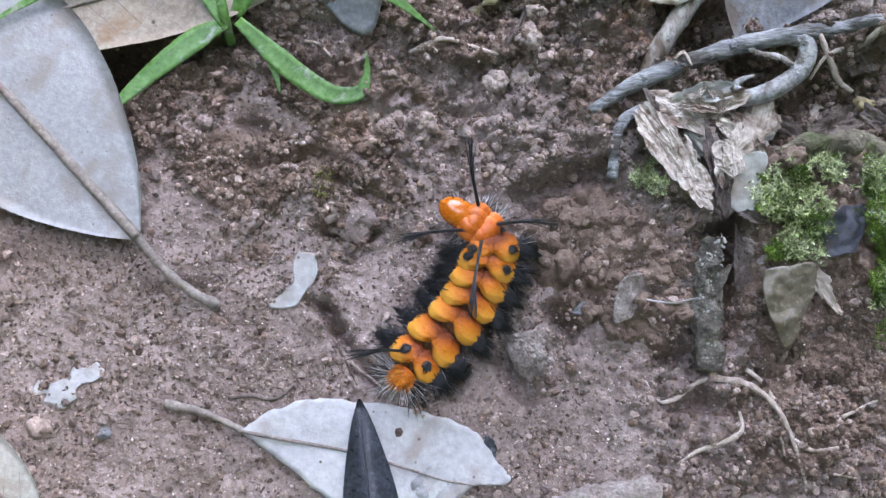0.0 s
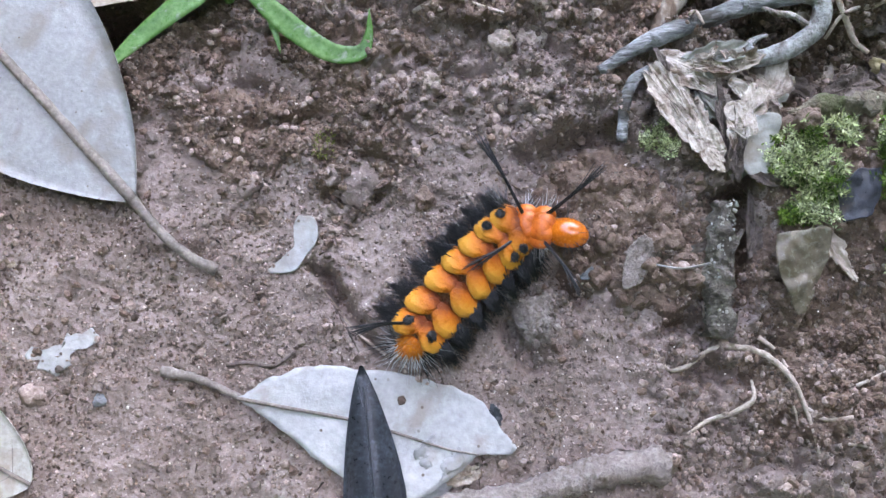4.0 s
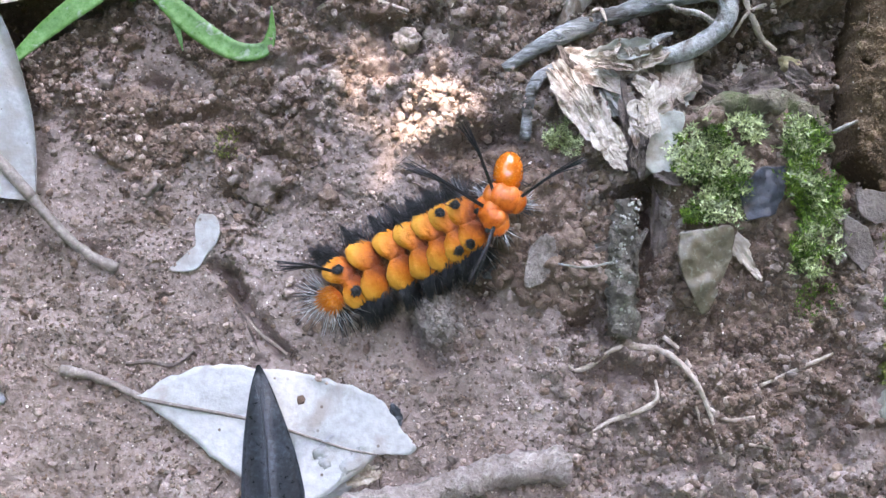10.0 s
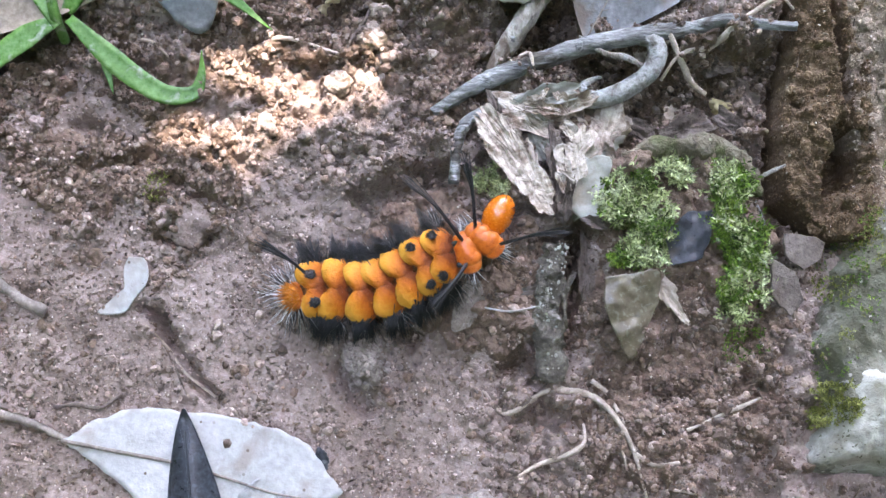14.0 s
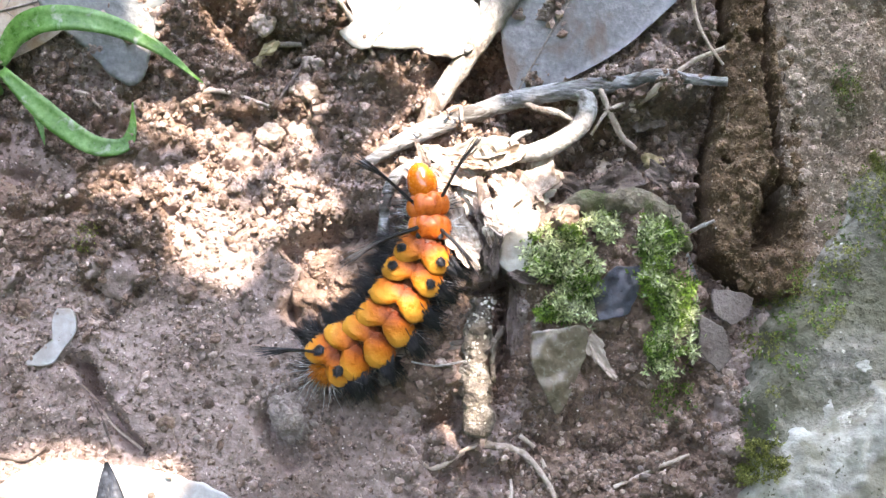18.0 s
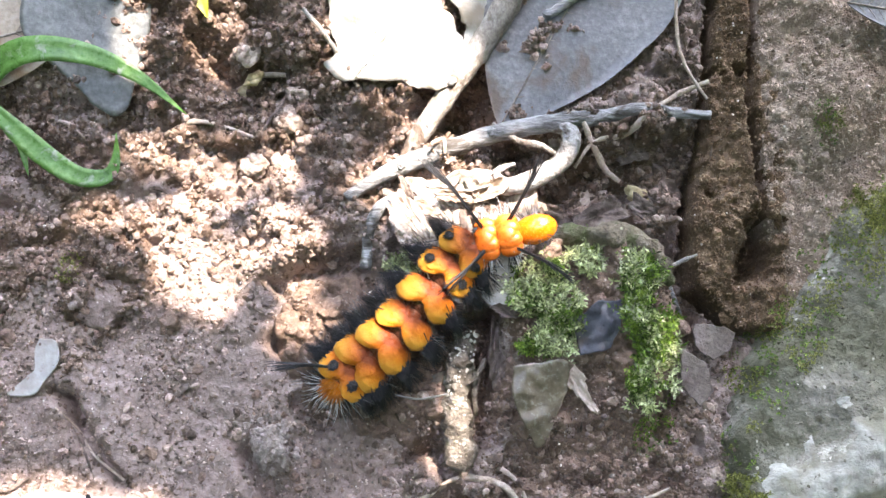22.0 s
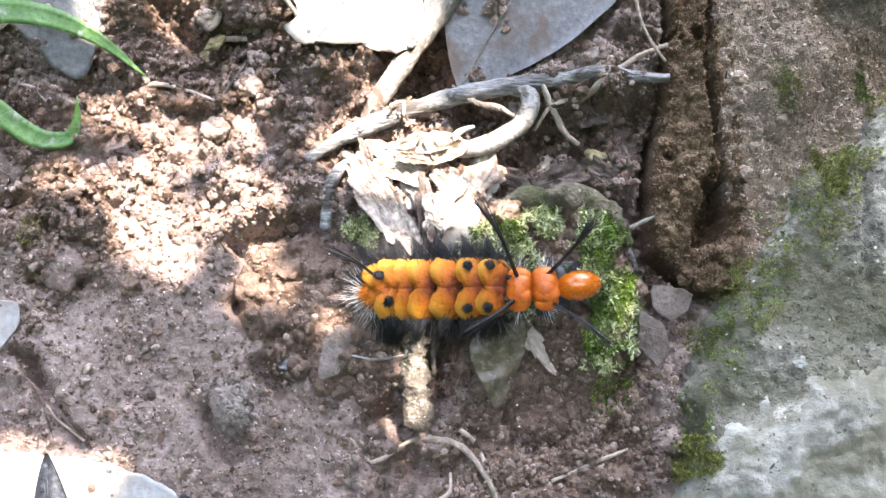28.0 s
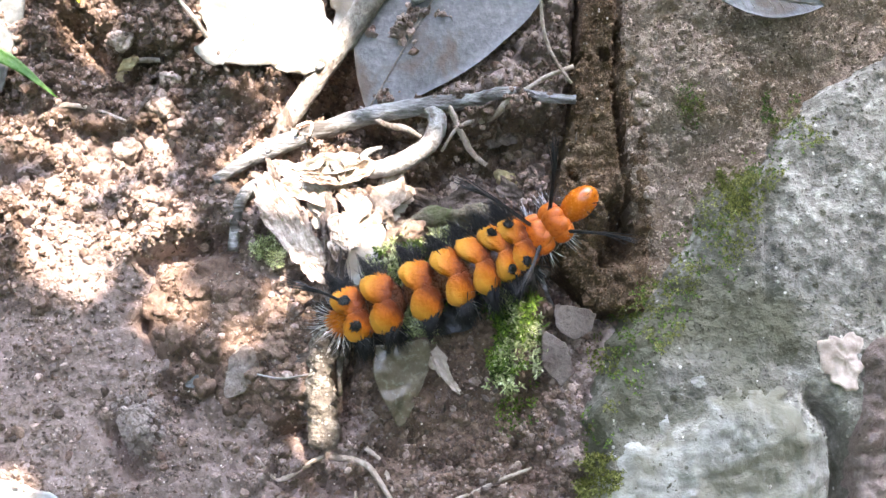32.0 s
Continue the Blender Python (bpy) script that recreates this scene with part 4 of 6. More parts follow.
x, y = scatter(420, (-9.0, 6.0, -5.5, 5.5), 71)
q = np.random.default_rng(72)
bits = Shape()
for px, py, z in zip(x, y, surface_height(x, y)):
    a, n = q.random() * 6.28, q.uniform(0.04, 0.22)
    if inside(ROCK, np.array([px]), np.array([py]))[0] < 0:
        tip = (px + n * math.cos(a), py + n * math.sin(a))
        hair(bits, (px, py, z + 0.01), (*tip, float(surface_height(*tip)) + 0.02), q.uniform(0.006, 0.022), (0, 0, q.uniform(0.01, 0.04)))
tagged(part("plant_litter", bits, LITTER), "tiny dark splinters and fibres strewn on the soil", "plant litter", kind="stuff")


# ---- leaves, flakes, twigs ----
def leaf(name, label, base, tip, half, material, heights=(0.1, 0.1, 0.1), bow=0.0, cup=0.0, shape=0.8, skew=1.0, rib=0.04, petiole=None, petiole_radius=0.05, seed=1, wave=0.04, thick=0.025, rib_material=None, category="leaf"):
    """A whole leaf: blade with thickness, raised midrib, stalk."""
    nu, nv = 36, 12
    u, v = np.meshgrid(np.linspace(0, 1, nu), np.linspace(-1, 1, nv + 1), indexing="ij")
    base, tip = np.array(base, float), np.array(tip, float)
    d = tip - base
    long = np.hypot(*d)
    d, n = d / long, np.array([-d[1], d[0]]) / long
    w = half * np.sin(math.pi * np.clip(u, 0.004, 0.996) ** skew) ** shape * (1 + 0.05 * value_noise(u * 9, v * 0 + np.sign(v) * 3, 1.0, seed))
    mid = bow * np.sin(math.pi * u)
    across = mid + v * w
    zc = np.interp(u, np.linspace(0, 1, len(heights)), heights)
    z = zc + cup * (v * w / half) ** 2 + wave * fbm(u * long, across + 9, 1.2, seed, 3) + 0.015 * np.abs(v)
    px = base[0] + d[0] * u * long + n[0] * across
    py = base[1] + d[1] * u * long + n[1] * across
    z = z + float(np.clip(np.percentile(surface_height(px, py) - z + thick, 95), 0, 0.35))
    top = np.stack([px, py, z], -1).reshape(-1, 3)
    low = top - (0, 0, thick)
    m, c = len(top), nv + 1
    faces = [(i * c + j, (i + 1) * c + j, (i + 1) * c + j + 1, i * c + j + 1) for i in range(nu - 1) for j in range(nv)]
    faces += [tuple(m + k for k in f[::-1]) for f in faces]
    edge = [i * c for i in range(nu)] + [(nu - 1) * c + j for j in range(1, c)] + [i * c + nv for i in range(nu - 2, -1, -1)] + [j for j in range(nv - 1, 0, -1)]
    faces += [(a, m + a, m + b, b) for a, b in zip(edge[1:] + edge[:1], edge)]
    ob = thing(name, label, category)
    part("blade", Shape().add(np.concatenate([top, low]), faces), material, ob)
    line = [(*(base + d * t * long + n * bow * math.sin(math.pi * t)), float(np.interp(t, np.linspace(0, 1, len(heights)), heights)) + 0.012) for t in np.linspace(0, 0.97, 9)]
    mid_row = top.reshape(nu, c, 3)[:, nv // 2]
    line = [tuple(mid_row[int(t * (nu - 1))] + (0, 0, 0.01)) for t in np.linspace(0, 0.97, 10)]
    if rib:
        part("midrib", tube(Shape(), line, (rib, rib * 0.75, rib * 0.35), 40, 7, 0.15), rib_material or RIB, ob)
        veins = Shape()
        for k in range(3, nu - 5, 3):
            for s in (0, nv):
                a, b = mid_row[k], top.reshape(nu, c, 3)[min(k + 4, nu - 1), s]
                b = a + (b - a) * 0.9
                g = [tuple(a + (b - a) * f + (0, 0, 0.0)) for f in (0, 0.5, 1)]
                hair(veins, g[0], g[2], 0.008)
        part("veins", veins, rib_material or RIB, ob)
    if petiole:
        part("stalk", tube(Shape(), petiole, (petiole_radius, petiole_radius * 0.85, petiole_radius * 1.15), 30, 8, 0.25), rib_material or RIB, ob)
    return ob


def flake(name, label, centre, a, b, turn, up, material, seed, jag=0.25, curl=0.1, tilt=(0, 0), thick=0.02, category="leaf fragment", z=None, crumple=0.2, square=0.0):
    """A torn scrap with a ragged outline, curled a little."""
    rings, sides = 8, 44
    r = np.random.default_rng(seed)
    ang = np.linspace(0, 2 * math.pi, sides, endpoint=False)
    edge = 1 + jag * 1.5 * (value_noise(np.cos(ang) * 1.6 + 9, np.sin(ang) * 1.6 + seed, 1.0, seed) + 0.6 * value_noise(np.cos(ang) * 4 + 9, np.sin(ang) * 4 + seed, 1.0, seed + 1)) + jag * 0.22 * (r.random(sides) - 0.5)
    edge = edge / (np.abs(np.cos(ang)) ** 12 + np.abs(np.sin(ang)) ** 12) ** (square / 12)
    pts = [(0, 0)] + [(math.cos(t) * e * k / rings, math.sin(t) * e * k / rings) for k in range(1, rings + 1) for t, e in zip(ang, edge)]
    p = np.array(pts)
    x, y = p[:, 0] * a, p[:, 1] * b
    h = curl * (p[:, 1] ** 2 - 0.4 * p[:, 0] ** 2) * max(a, b) + crumple * max(a, b) * fbm(p[:, 0] * 2, p[:, 1] * 2, 1.0, seed, 4, 0.65) + tilt[0] * x + tilt[1] * y
    c, s = math.cos(radians(turn)), math.sin(radians(turn))
    gx, gy = centre[0] + c * x - s * y, centre[1] + s * x + c * y
    base = float(np.max(surface_height(np.array([centre[0]]), np.array([centre[1]])))) if z is None else z
    top = np.stack([gx, gy, base + up + h], 1)
    low = top - (0, 0, thick)
    m = len(top)
    faces = [(0, 1 + j, 1 + (j + 1) % sides) for j in range(sides)]
    faces += [(1 + k * sides + j, 1 + (k + 1) * sides + j, 1 + (k + 1) * sides + (j + 1) % sides, 1 + k * sides + (j + 1) % sides) for k in range(rings - 1) for j in range(sides)]
    under = [tuple(m + i for i in f[::-1]) for f in faces]
    e0 = 1 + (rings - 1) * sides
    rim = [(e0 + j, m + e0 + j, m + e0 + (j + 1) % sides, e0 + (j + 1) % sides) for j in range(sides)]
    ob = part(name, Shape().add(np.concatenate([top, low]), faces + under + rim), material, rounded=material != BARKY)
    return tagged(ob, label, category)


def stick(name, label, points, radii, material, up=0.0, sides=10, rough=0.25, seed=1, category="twig", group=""):
    """A twig or root along points (x, y, height over the plain)."""
    length = sum(math.dist(p, q) for p, q in zip(points, points[1:]))
    thick = np.interp(np.linspace(0, 1, len(points)), np.linspace(0, 1, len(radii)), radii)
    points = [(p[0], p[1], max(p[2], float(surface_height(p[0], p[1])) + 0.45 * w)) for p, w in zip(points, thick)]
    ob = part(name, tube(Shape(), [(p[0], p[1], p[2] + up) for p in points], radii, max(12, int(length * 14)), sides, rough, seed), material)
    return tagged(ob, label, category, group)


def lay(points, up):
    """Points laid on the surface, up above it."""
    return [rest(px, py, up) for px, py in points]


def lift(points, *heights):
    hs = np.interp(np.linspace(0, 1, len(points)), np.linspace(0, 1, len(heights)), heights)
    return [(px, py, float(h)) for (px, py), h in zip(points, hs)]


# large grey leaf with its long stalk
q = [(-6.25, -0.41), (-10.38, 4.17)]
leaf("dead_leaf", "large grey-white dead leaf with a thick brown midrib", q[0], q[1], 1.42, LEAF_GREY, (0.28, 0.4, 0.45, 0.4), shape=0.8, cup=-0.08, rib=0.085,
     petiole=lift([(-6.39, -0.24), (-5.93, -0.79), (-5.55, -1.13), (-5.18, -1.33)], 0.31, 0.24, 0.16, 0.10), petiole_radius=0.075, seed=3)
# leaf behind the caterpillar's tail
q = [(-2.75, -7.5), (-3.24, -2.60)]
leaf("dark_leaf", "narrow dark blue-grey leaf standing over the pale leaf", q[0], q[1], 0.45, LEAF_DARK, (0.25, 0.45, 0.55, 0.52), shape=0.72, skew=1.0, cup=-0.4, rib=0.035, rib_material=LEAF_DARK, seed=7)
q = [(-8.06, 2.57), (-4.00, 3.69)]
leaf("brown_leaf", "stiff brown dead leaf propped over a dark hollow", q[0], q[1], 0.78, LEAF_BROWN, (0.3, 0.34, 0.36), shape=0.3, seed=9, rib=0.03)
q = [(2.03, 2.34), (4.58, 6.83)]
leaf("blue_grey_leaf", "broad blue-grey dead leaf under the dry twigs", q[0], q[1], 1.28, LEAF_BLUE, (0.24, 0.42, 0.48), shape=0.75, cup=-0.08, seed=11, rib=0.012)
q = [(-1.95, 3.74), (-2.55, 5.45)]
leaf("yellow_leaf_tip", "narrow yellow-green leaf tip above the soil", q[0], q[1], 0.2, YELLOW, (0.2, 0.3, 0.4), shape=0.8, seed=17, rib=0.0)
q = [(-7.54, -4.10), (-10.12, -2.66)]
leaf("pale_leaf", "pale grey dead leaf with a rounded end", q[0], q[1], 0.75, LEAF_PALE, (0.2, 0.25, 0.25), shape=0.55, seed=19, rib=0.03)
q = [(6.58, 3.89), (8.13, 3.67)]
leaf("blue_grey_leaf", "small blue-grey dead leaf lying on the rock", q[0], q[1], 0.28, LEAF_BLUE, (0.85, 0.85, 0.85), seed=22, rib=0.015)



def torn_leaf(name, label, outline, material, heights, fold=0.05, jag=0.05, seed=1, thick=0.02, category="leaf", rib=(), rib_radius=0.03, stalk=(), straight=False):
    """A broken or cut piece of leaf: an outline of its own, heights along its length (from its first to its farthest corner), gentle folds."""
    p = np.array(outline, float)
    closed = np.vstack([p, p[:1]])
    edge = np.stack([np.interp(np.linspace(0, len(p), 91), range(len(p) + 1), closed[:, i]) for i in (0, 1)], 1)[:-1] if straight else along(closed, 91)[:-1]
    centre = edge.mean(0)
    edge = edge + jag * np.stack([value_noise(edge[:, 0] * 9, edge[:, 1] * 9, 1.0, seed), value_noise(edge[:, 0] * 9, edge[:, 1] * 9, 1.0, seed + 1)], 1)
    rings, sides = 14, len(edge)
    flat = np.vstack([centre] + [centre + (edge - centre) * (k / rings) for k in range(1, rings + 1)])
    axis = p[len(p) // 2] - p[0]

    def level(q):
        u = np.clip(((q - p[0]) @ axis) / (axis @ axis), 0, 1)
        return np.interp(u, np.linspace(0, 1, len(heights)), heights) + fold * 2 * fbm(q[:, 0], q[:, 1], 0.9, seed, 4, 0.6)

    z = level(flat)
    rise = float(np.clip(np.percentile(surface_height(flat[:, 0], flat[:, 1]) - z + thick, 90), 0, 0.3))
    z = z + rise
    top = np.column_stack([flat, z])
    low, m = top - (0, 0, thick), len(top)
    faces = [(0, 1 + j, 1 + (j + 1) % sides) for j in range(sides)]
    faces += [(1 + k * sides + j, 1 + (k + 1) * sides + j, 1 + (k + 1) * sides + (j + 1) % sides, 1 + k * sides + (j + 1) % sides) for k in range(rings - 1) for j in range(sides)]
    under = [tuple(m + i for i in f[::-1]) for f in faces]
    e0 = 1 + (rings - 1) * sides
    rim = [(e0 + j, m + e0 + j, m + e0 + (j + 1) % sides, e0 + (j + 1) % sides) for j in range(sides)]
    ob = tagged(part(name, Shape().add(np.concatenate([top, low]), faces + under + rim), material), label, category)
    if rib:
        q = along(np.array(rib, float), 24)
        part("midrib", tube(Shape(), np.column_stack([q, level(q) + rise + 0.015]), (rib_radius, rib_radius * 0.8, rib_radius * 0.4), 40, 7, 0.15), RIB, ob)
    if stalk:
        part("stalk", tube(Shape(), lay(stalk, 0.07), (0.08, 0.06, 0.05, 0.045), 30, 8, 0.3), RIB, ob)
    return ob


torn_leaf("dead_leaf", "whitish dead leaf with dark midrib and torn end on soil", [(-4.88, -3.01), (-4.33, -2.71), (-3.78, -2.59), (-2.75, -2.71), (-2.01, -2.9), (-1.61, -3.15), (-1.43, -3.41), (-1.24, -3.74), (-1.72, -3.79), (-2.16, -4.13), (-2.75, -4.38), (-3.48, -4.05), (-4.21, -3.5)], LEAF_WHITE, (0.22, 0.26, 0.2), 0.03, 0.06, 5, rib=[(-4.87, -3.01), (-4.21, -3.14), (-3.41, -3.29), (-2.75, -3.49), (-2.16, -3.68), (-1.72, -3.77)], stalk=[(-5.89, -2.65), (-5.48, -2.73), (-5.11, -2.88), (-4.81, -3.03)])
torn_leaf("leaf_scrap", "small white leaf scrap with a curved grey tail on the soil", [(-4.09, -0.59), (-3.88, -0.63), (-3.84, -0.89), (-3.98, -1.12), (-4.18, -1.35), (-4.5, -1.34), (-4.37, -1.22), (-4.16, -1.04), (-4.16, -0.74)], LEAF_WHITE, (0.1, 0.08, 0.06), 0.02, 0.02, 23, category="leaf fragment")
torn_leaf("leaf_scrap", "ragged lacy pale leaf scrap on the soil", [(-7.67, -2.34), (-7.48, -2.38), (-7.12, -2.19), (-6.82, -2.07), (-6.75, -2.23), (-7.0, -2.42), (-7.18, -2.69), (-7.37, -2.6), (-7.67, -2.49)], LEAF_WHITE, (0.08, 0.1, 0.08), 0.03, 0.16, 24, category="leaf fragment")
torn_leaf("leaf_scrap", "grey leaf scrap standing in the soil", [(0.25, -1.08), (0.48, -0.91), (0.64, -1.08), (0.57, -1.38), (0.35, -1.59), (0.2, -1.53)], GREYLUMP, (0.3, 0.2, 0.1), 0.05, 0.05, 25, category="leaf fragment")
torn_leaf("bleached_leaf", "bleached white dead leaf with a torn edge lying in the sun", [(-0.26, 5.16), (-0.3, 3.72), (-0.22, 3.36), (-0.32, 3.07), (0.01, 2.89), (0.6, 2.9), (1.21, 2.78), (1.5, 3.3), (1.42, 3.75), (1.18, 4.1), (1.2, 5.16)], LEAF_PALE, (0.55, 0.45, 0.36), 0.09, 0.1, 13)
torn_leaf("bleached_leaf", "curled half of a bleached leaf beside the thick twig", [(1.25, 5.2), (1.3, 4.2), (1.53, 3.74), (1.57, 3.35), (1.82, 3.59), (2.2, 3.98), (2.67, 4.71), (2.7, 5.28)], LEAF_PALE, (0.5, 0.36, 0.3), 0.1, 0.08, 14)
torn_leaf("grey_leaf", "grey dead leaf standing behind the grass", [(-4.3, 5.2), (-2.95, 5.4), (-2.74, 3.8), (-2.88, 3.13), (-3.08, 2.45), (-3.43, 2.52), (-3.67, 2.77), (-4.19, 3.24), (-4.48, 3.71)], LEAF_DULL, (0.5, 0.35, 0.2), 0.04, 0.02, 15)
torn_leaf("papery_leaf", "glossy olive papery dead leaf hanging on the soil clod", [(2.2, -0.92), (2.56, -0.86), (2.9, -0.85), (2.9, -1.21), (2.77, -1.58), (2.56, -1.98), (2.38, -1.72), (2.18, -1.29)], OLIVE, (0.5, 0.42, 0.22), 0.12, 0.03, 20)
torn_leaf("bark_flake", "flat grey-brown flake wedged beside the rock", [(4.57, -0.33), (4.87, -0.35), (5.13, -0.44), (5.05, -0.68), (4.81, -0.82), (4.58, -0.63)], CHIP_PALE, (0.4, 0.34), 0.03, 0.03, 26, 0.05, "bark flake", straight=True)
torn_leaf("bark_flake", "angular grey-brown flake wedged beside the rock", [(4.41, -0.66), (4.71, -0.82), (4.85, -1.22), (4.66, -1.42), (4.39, -1.15)], CHIP_PALE, (0.34, 0.24), 0.03, 0.03, 27, 0.05, "bark flake", straight=True)
torn_leaf("leaf_scrap", "bleached white leaf scrap standing beside the moss", [(1.95, 0.68), (2.3, 0.63), (2.22, 0.3), (2.11, -0.09), (1.84, -0.07), (1.77, 0.27)], LEAF_PALE, (0.5, 0.42), 0.06, 0.05, 28, category="leaf fragment")
torn_leaf("dark_scrap", "dark blue-black curled leaf scrap on the moss", [(2.96, -0.32), (3.3, -0.07), (3.63, -0.02), (3.6, -0.36), (3.44, -0.69), (3.07, -0.78)], DARK_CHIP, (0.62, 0.56, 0.5), 0.09, 0.04, 21, category="leaf fragment", straight=True)

# scraps
for k, (place, a, b, turn, up, mat, jag, label) in enumerate([
    ([(1.18, 1.28)][0], 0.50, 0.28, -14, 0.24, BARKY, 0.65, "torn pale flake of bark under the twigs"),
    ([(1.01, 0.70)][0], 0.70, 0.20, -57, 0.24, BARKY, 0.65, "long torn strip of bleached bark"),
    ([(1.26, 0.28)][0], 0.42, 0.17, -62, 0.22, BARKY, 0.65, "torn strip of bleached bark"),
    ([(1.60, 0.41)][0], 0.62, 0.13, -84, 0.26, CHIP, 0.4, "upright grey-brown bark strip in the heap"),
    ([(1.84, 0.70)][0], 0.36, 0.20, 80, 0.28, BARKY, 0.65, "ragged bark plate standing in the heap"),
    ([(2.26, 1.08)][0], 0.46, 0.25, 72, 0.2, BARKY, 0.65, "ragged pinkish-brown bark plate under the root"),
    ([(2.06, 0.41)][0], 0.48, 0.2, 62, 0.36, LEAF_PALE, 0.35, "bleached white leaf scrap beside the moss"),
    ([(2.25, 1.04)][0], 0.40, 0.17, 25, 0.12, PAPERY, 0.5, "torn papery dead leaf scrap"),
    ([(1.74, 1.27)][0], 0.30, 0.14, -30, 0.15, PINKISH, 0.5, "torn pinkish dead leaf scrap"),
    ([(1.84, 1.41)][0], 0.36, 0.12, 20, 0.2, PAPERY, 0.5, "torn papery dead leaf scrap"),
    ([(2.33, 1.27)][0], 0.30, 0.16, -20, 0.15, PINKISH, 0.5, "torn pinkish dead leaf scrap"),
    ([(0.86, 1.13)][0], 0.34, 0.11, -40, 0.16, PINKISH, 0.5, "torn brownish bark-like leaf shred"),
    ([(1.46, 1.49)][0], 0.42, 0.13, 15, 0.10, LEAF_PALE, 0.5, "torn pale leaf shred lying under the twigs"),
    ([(1.24, 0.56)][0], 0.36, 0.10, -75, 0.2, PINKISH, 0.5, "narrow brownish leaf shred hanging down"),
    ([(0.98, 0.79)][0], 0.30, 0.09, -62, 0.2, PAPERY, 0.5, "narrow brownish leaf shred hanging down"),
    ([(1.70, 0.19)][0], 0.36, 0.10, 80, 0.2, CHIP, 0.4, "narrow grey-brown bark shred standing up"),
    ([(1.84, 0.72)][0], 0.26, 0.16, 35, 0.2, PAPERY, 0.5, "crumpled papery leaf scrap"),
    ([(2.25, 0.96)][0], 0.26, 0.14, 10, 0.16, LEAF_PALE, 0.5, "crumpled pale leaf scrap"),
    ([(2.72, 1.17)][0], 0.30, 0.12, -15, 0.14, CHIP, 0.5, "crumpled grey-brown leaf scrap"),
    ([(3.36, 1.14)][0], 0.34, 0.16, 25, 0.14, CHIP, 0.4, "dark grey-brown leaf scrap in the hollow"),
    ([(4.05, 1.19)][0], 0.30, 0.14, -35, 0.14, CHIP, 0.4, "dark grey-brown leaf scrap in the hollow"),
    ([(3.85, 2.05)][0], 0.22, 0.15, 15, 0.1, CHIP, 0.4, "dark grey-brown leaf scrap in the hollow"),
    ([(4.28, 1.66)][0], 0.26, 0.16, -50, 0.1, CHIP, 0.4, "dark grey-brown leaf scrap in the hollow"),
    ([(3.31, 1.45)][0], 0.24, 0.14, 40, 0.12, PINKISH, 0.5, "torn pinkish leaf scrap in the hollow"),
    ([(2.89, 2.08)][0], 0.2, 0.12, -20, 0.1, PAPERY, 0.5, "papery leaf scrap under the curled root"),
    ([(2.01, -0.76)][0], 0.40, 0.10, 85, 0.14, CHIP, 0.4, "upright grey-brown bark shred beside the clod"),
    ([(2.96, -1.01)][0], 0.40, 0.12, -62, 0.16, PINKISH, 0.5, "pinkish curled flake on the soil clod"),
    ([(3.25, -1.42)][0], 0.14, 0.05, -50, 0.12, PINKISH, 0.4, "small pinkish flake on the clod"),
    ([(-0.25, -1.40)][0], 0.11, 0.09, 0, 0.05, LEAF_BLUE, 0.4, "small bluish scrap on the soil"),
    ([(-7.97, -1.23)][0], 0.14, 0.07, 0, 0.05, PAPERY, 0.4, "small pale scrap on the soil"),
    ([(-2.28, -3.79)][0], 0.34, 0.30, 40, 0.10, LEAF_GREY, 0.25, "translucent grey leaf scrap on the pale leaf"),
    ([(-1.89, -4.04)][0], 0.24, 0.12, 20, 0.08, PAPERY, 0.4, "papery scrap beside the pale leaf"),
    ([(-2.50, -4.32)][0], 0.42, 0.26, 30, 0.08, LEAF_GREY, 0.3, "broken pale leaf piece on the soil"),
    ([(-1.50, -3.27)][0], 0.10, 0.14, 20, 0.06, LEAF_DARK, 0.3, "dark scrap beside the pale leaf"),
    ([(8.21, -1.05)][0], 0.28, 0.34, 10, 0.03, PINKISH, 0.4, "flat tan flake on the rock"),
    ([(6.37, -1.35)][0], 0.09, 0.07, 10, 0.03, LEAF_PALE, 0.4, "tiny white lichen spot on the rock"),
    ([(1.27, -1.05)][0], 0.26, 0.07, 25, 0.08, LEAF_BLUE, 0.3, "narrow grey leaf scrap under the twigs"),
    ([(-0.13, -1.44)][0], 0.10, 0.06, 30, 0.04, LEAF_BLUE, 0.5, "small bluish scrap on the soil"),
]):
    flake("leaf_scrap", label, place, a, b, turn, up, mat, 40 + k, jag, curl=0.06 if mat == BARKY else 0.18 if a > 0.3 else 0.1, crumple=0.09 if mat == BARKY else 0.08 if mat == DARK_CHIP else 0.2, square=1.0 if mat in (CHIP, DARK_CHIP) else 0.0)

# heap of small shreds under the twigs
HEAP = [(0.70, 1.55), (1.76, 1.61), (2.44, 1.19), (2.44, 0.58), (2.22, -0.18), (1.78, -0.56), (1.32, 0.19), (0.83, 0.56)]
r = np.random.default_rng(17)
box = np.array(HEAP)
made = 0
while made < 30:
    px, py = r.uniform(box[:, 0].min(), box[:, 0].max()), r.uniform(box[:, 1].min(), box[:, 1].max())
    if inside(HEAP, np.array([px]), np.array([py]))[0] < 0.02:
        continue
    a = r.uniform(0.09, 0.26)
    flake("leaf_shred", "small torn shred of dry leaf in a heap", (px, py), a, a * r.uniform(0.25, 0.5), r.normal(-65, 35), r.uniform(0.08, 0.24), (BARKY, CHIP, PAPERY, BARKY, LEAF_PALE)[made % 5], 300 + made, 0.5, curl=0.25, category="leaf shred")
    made += 1

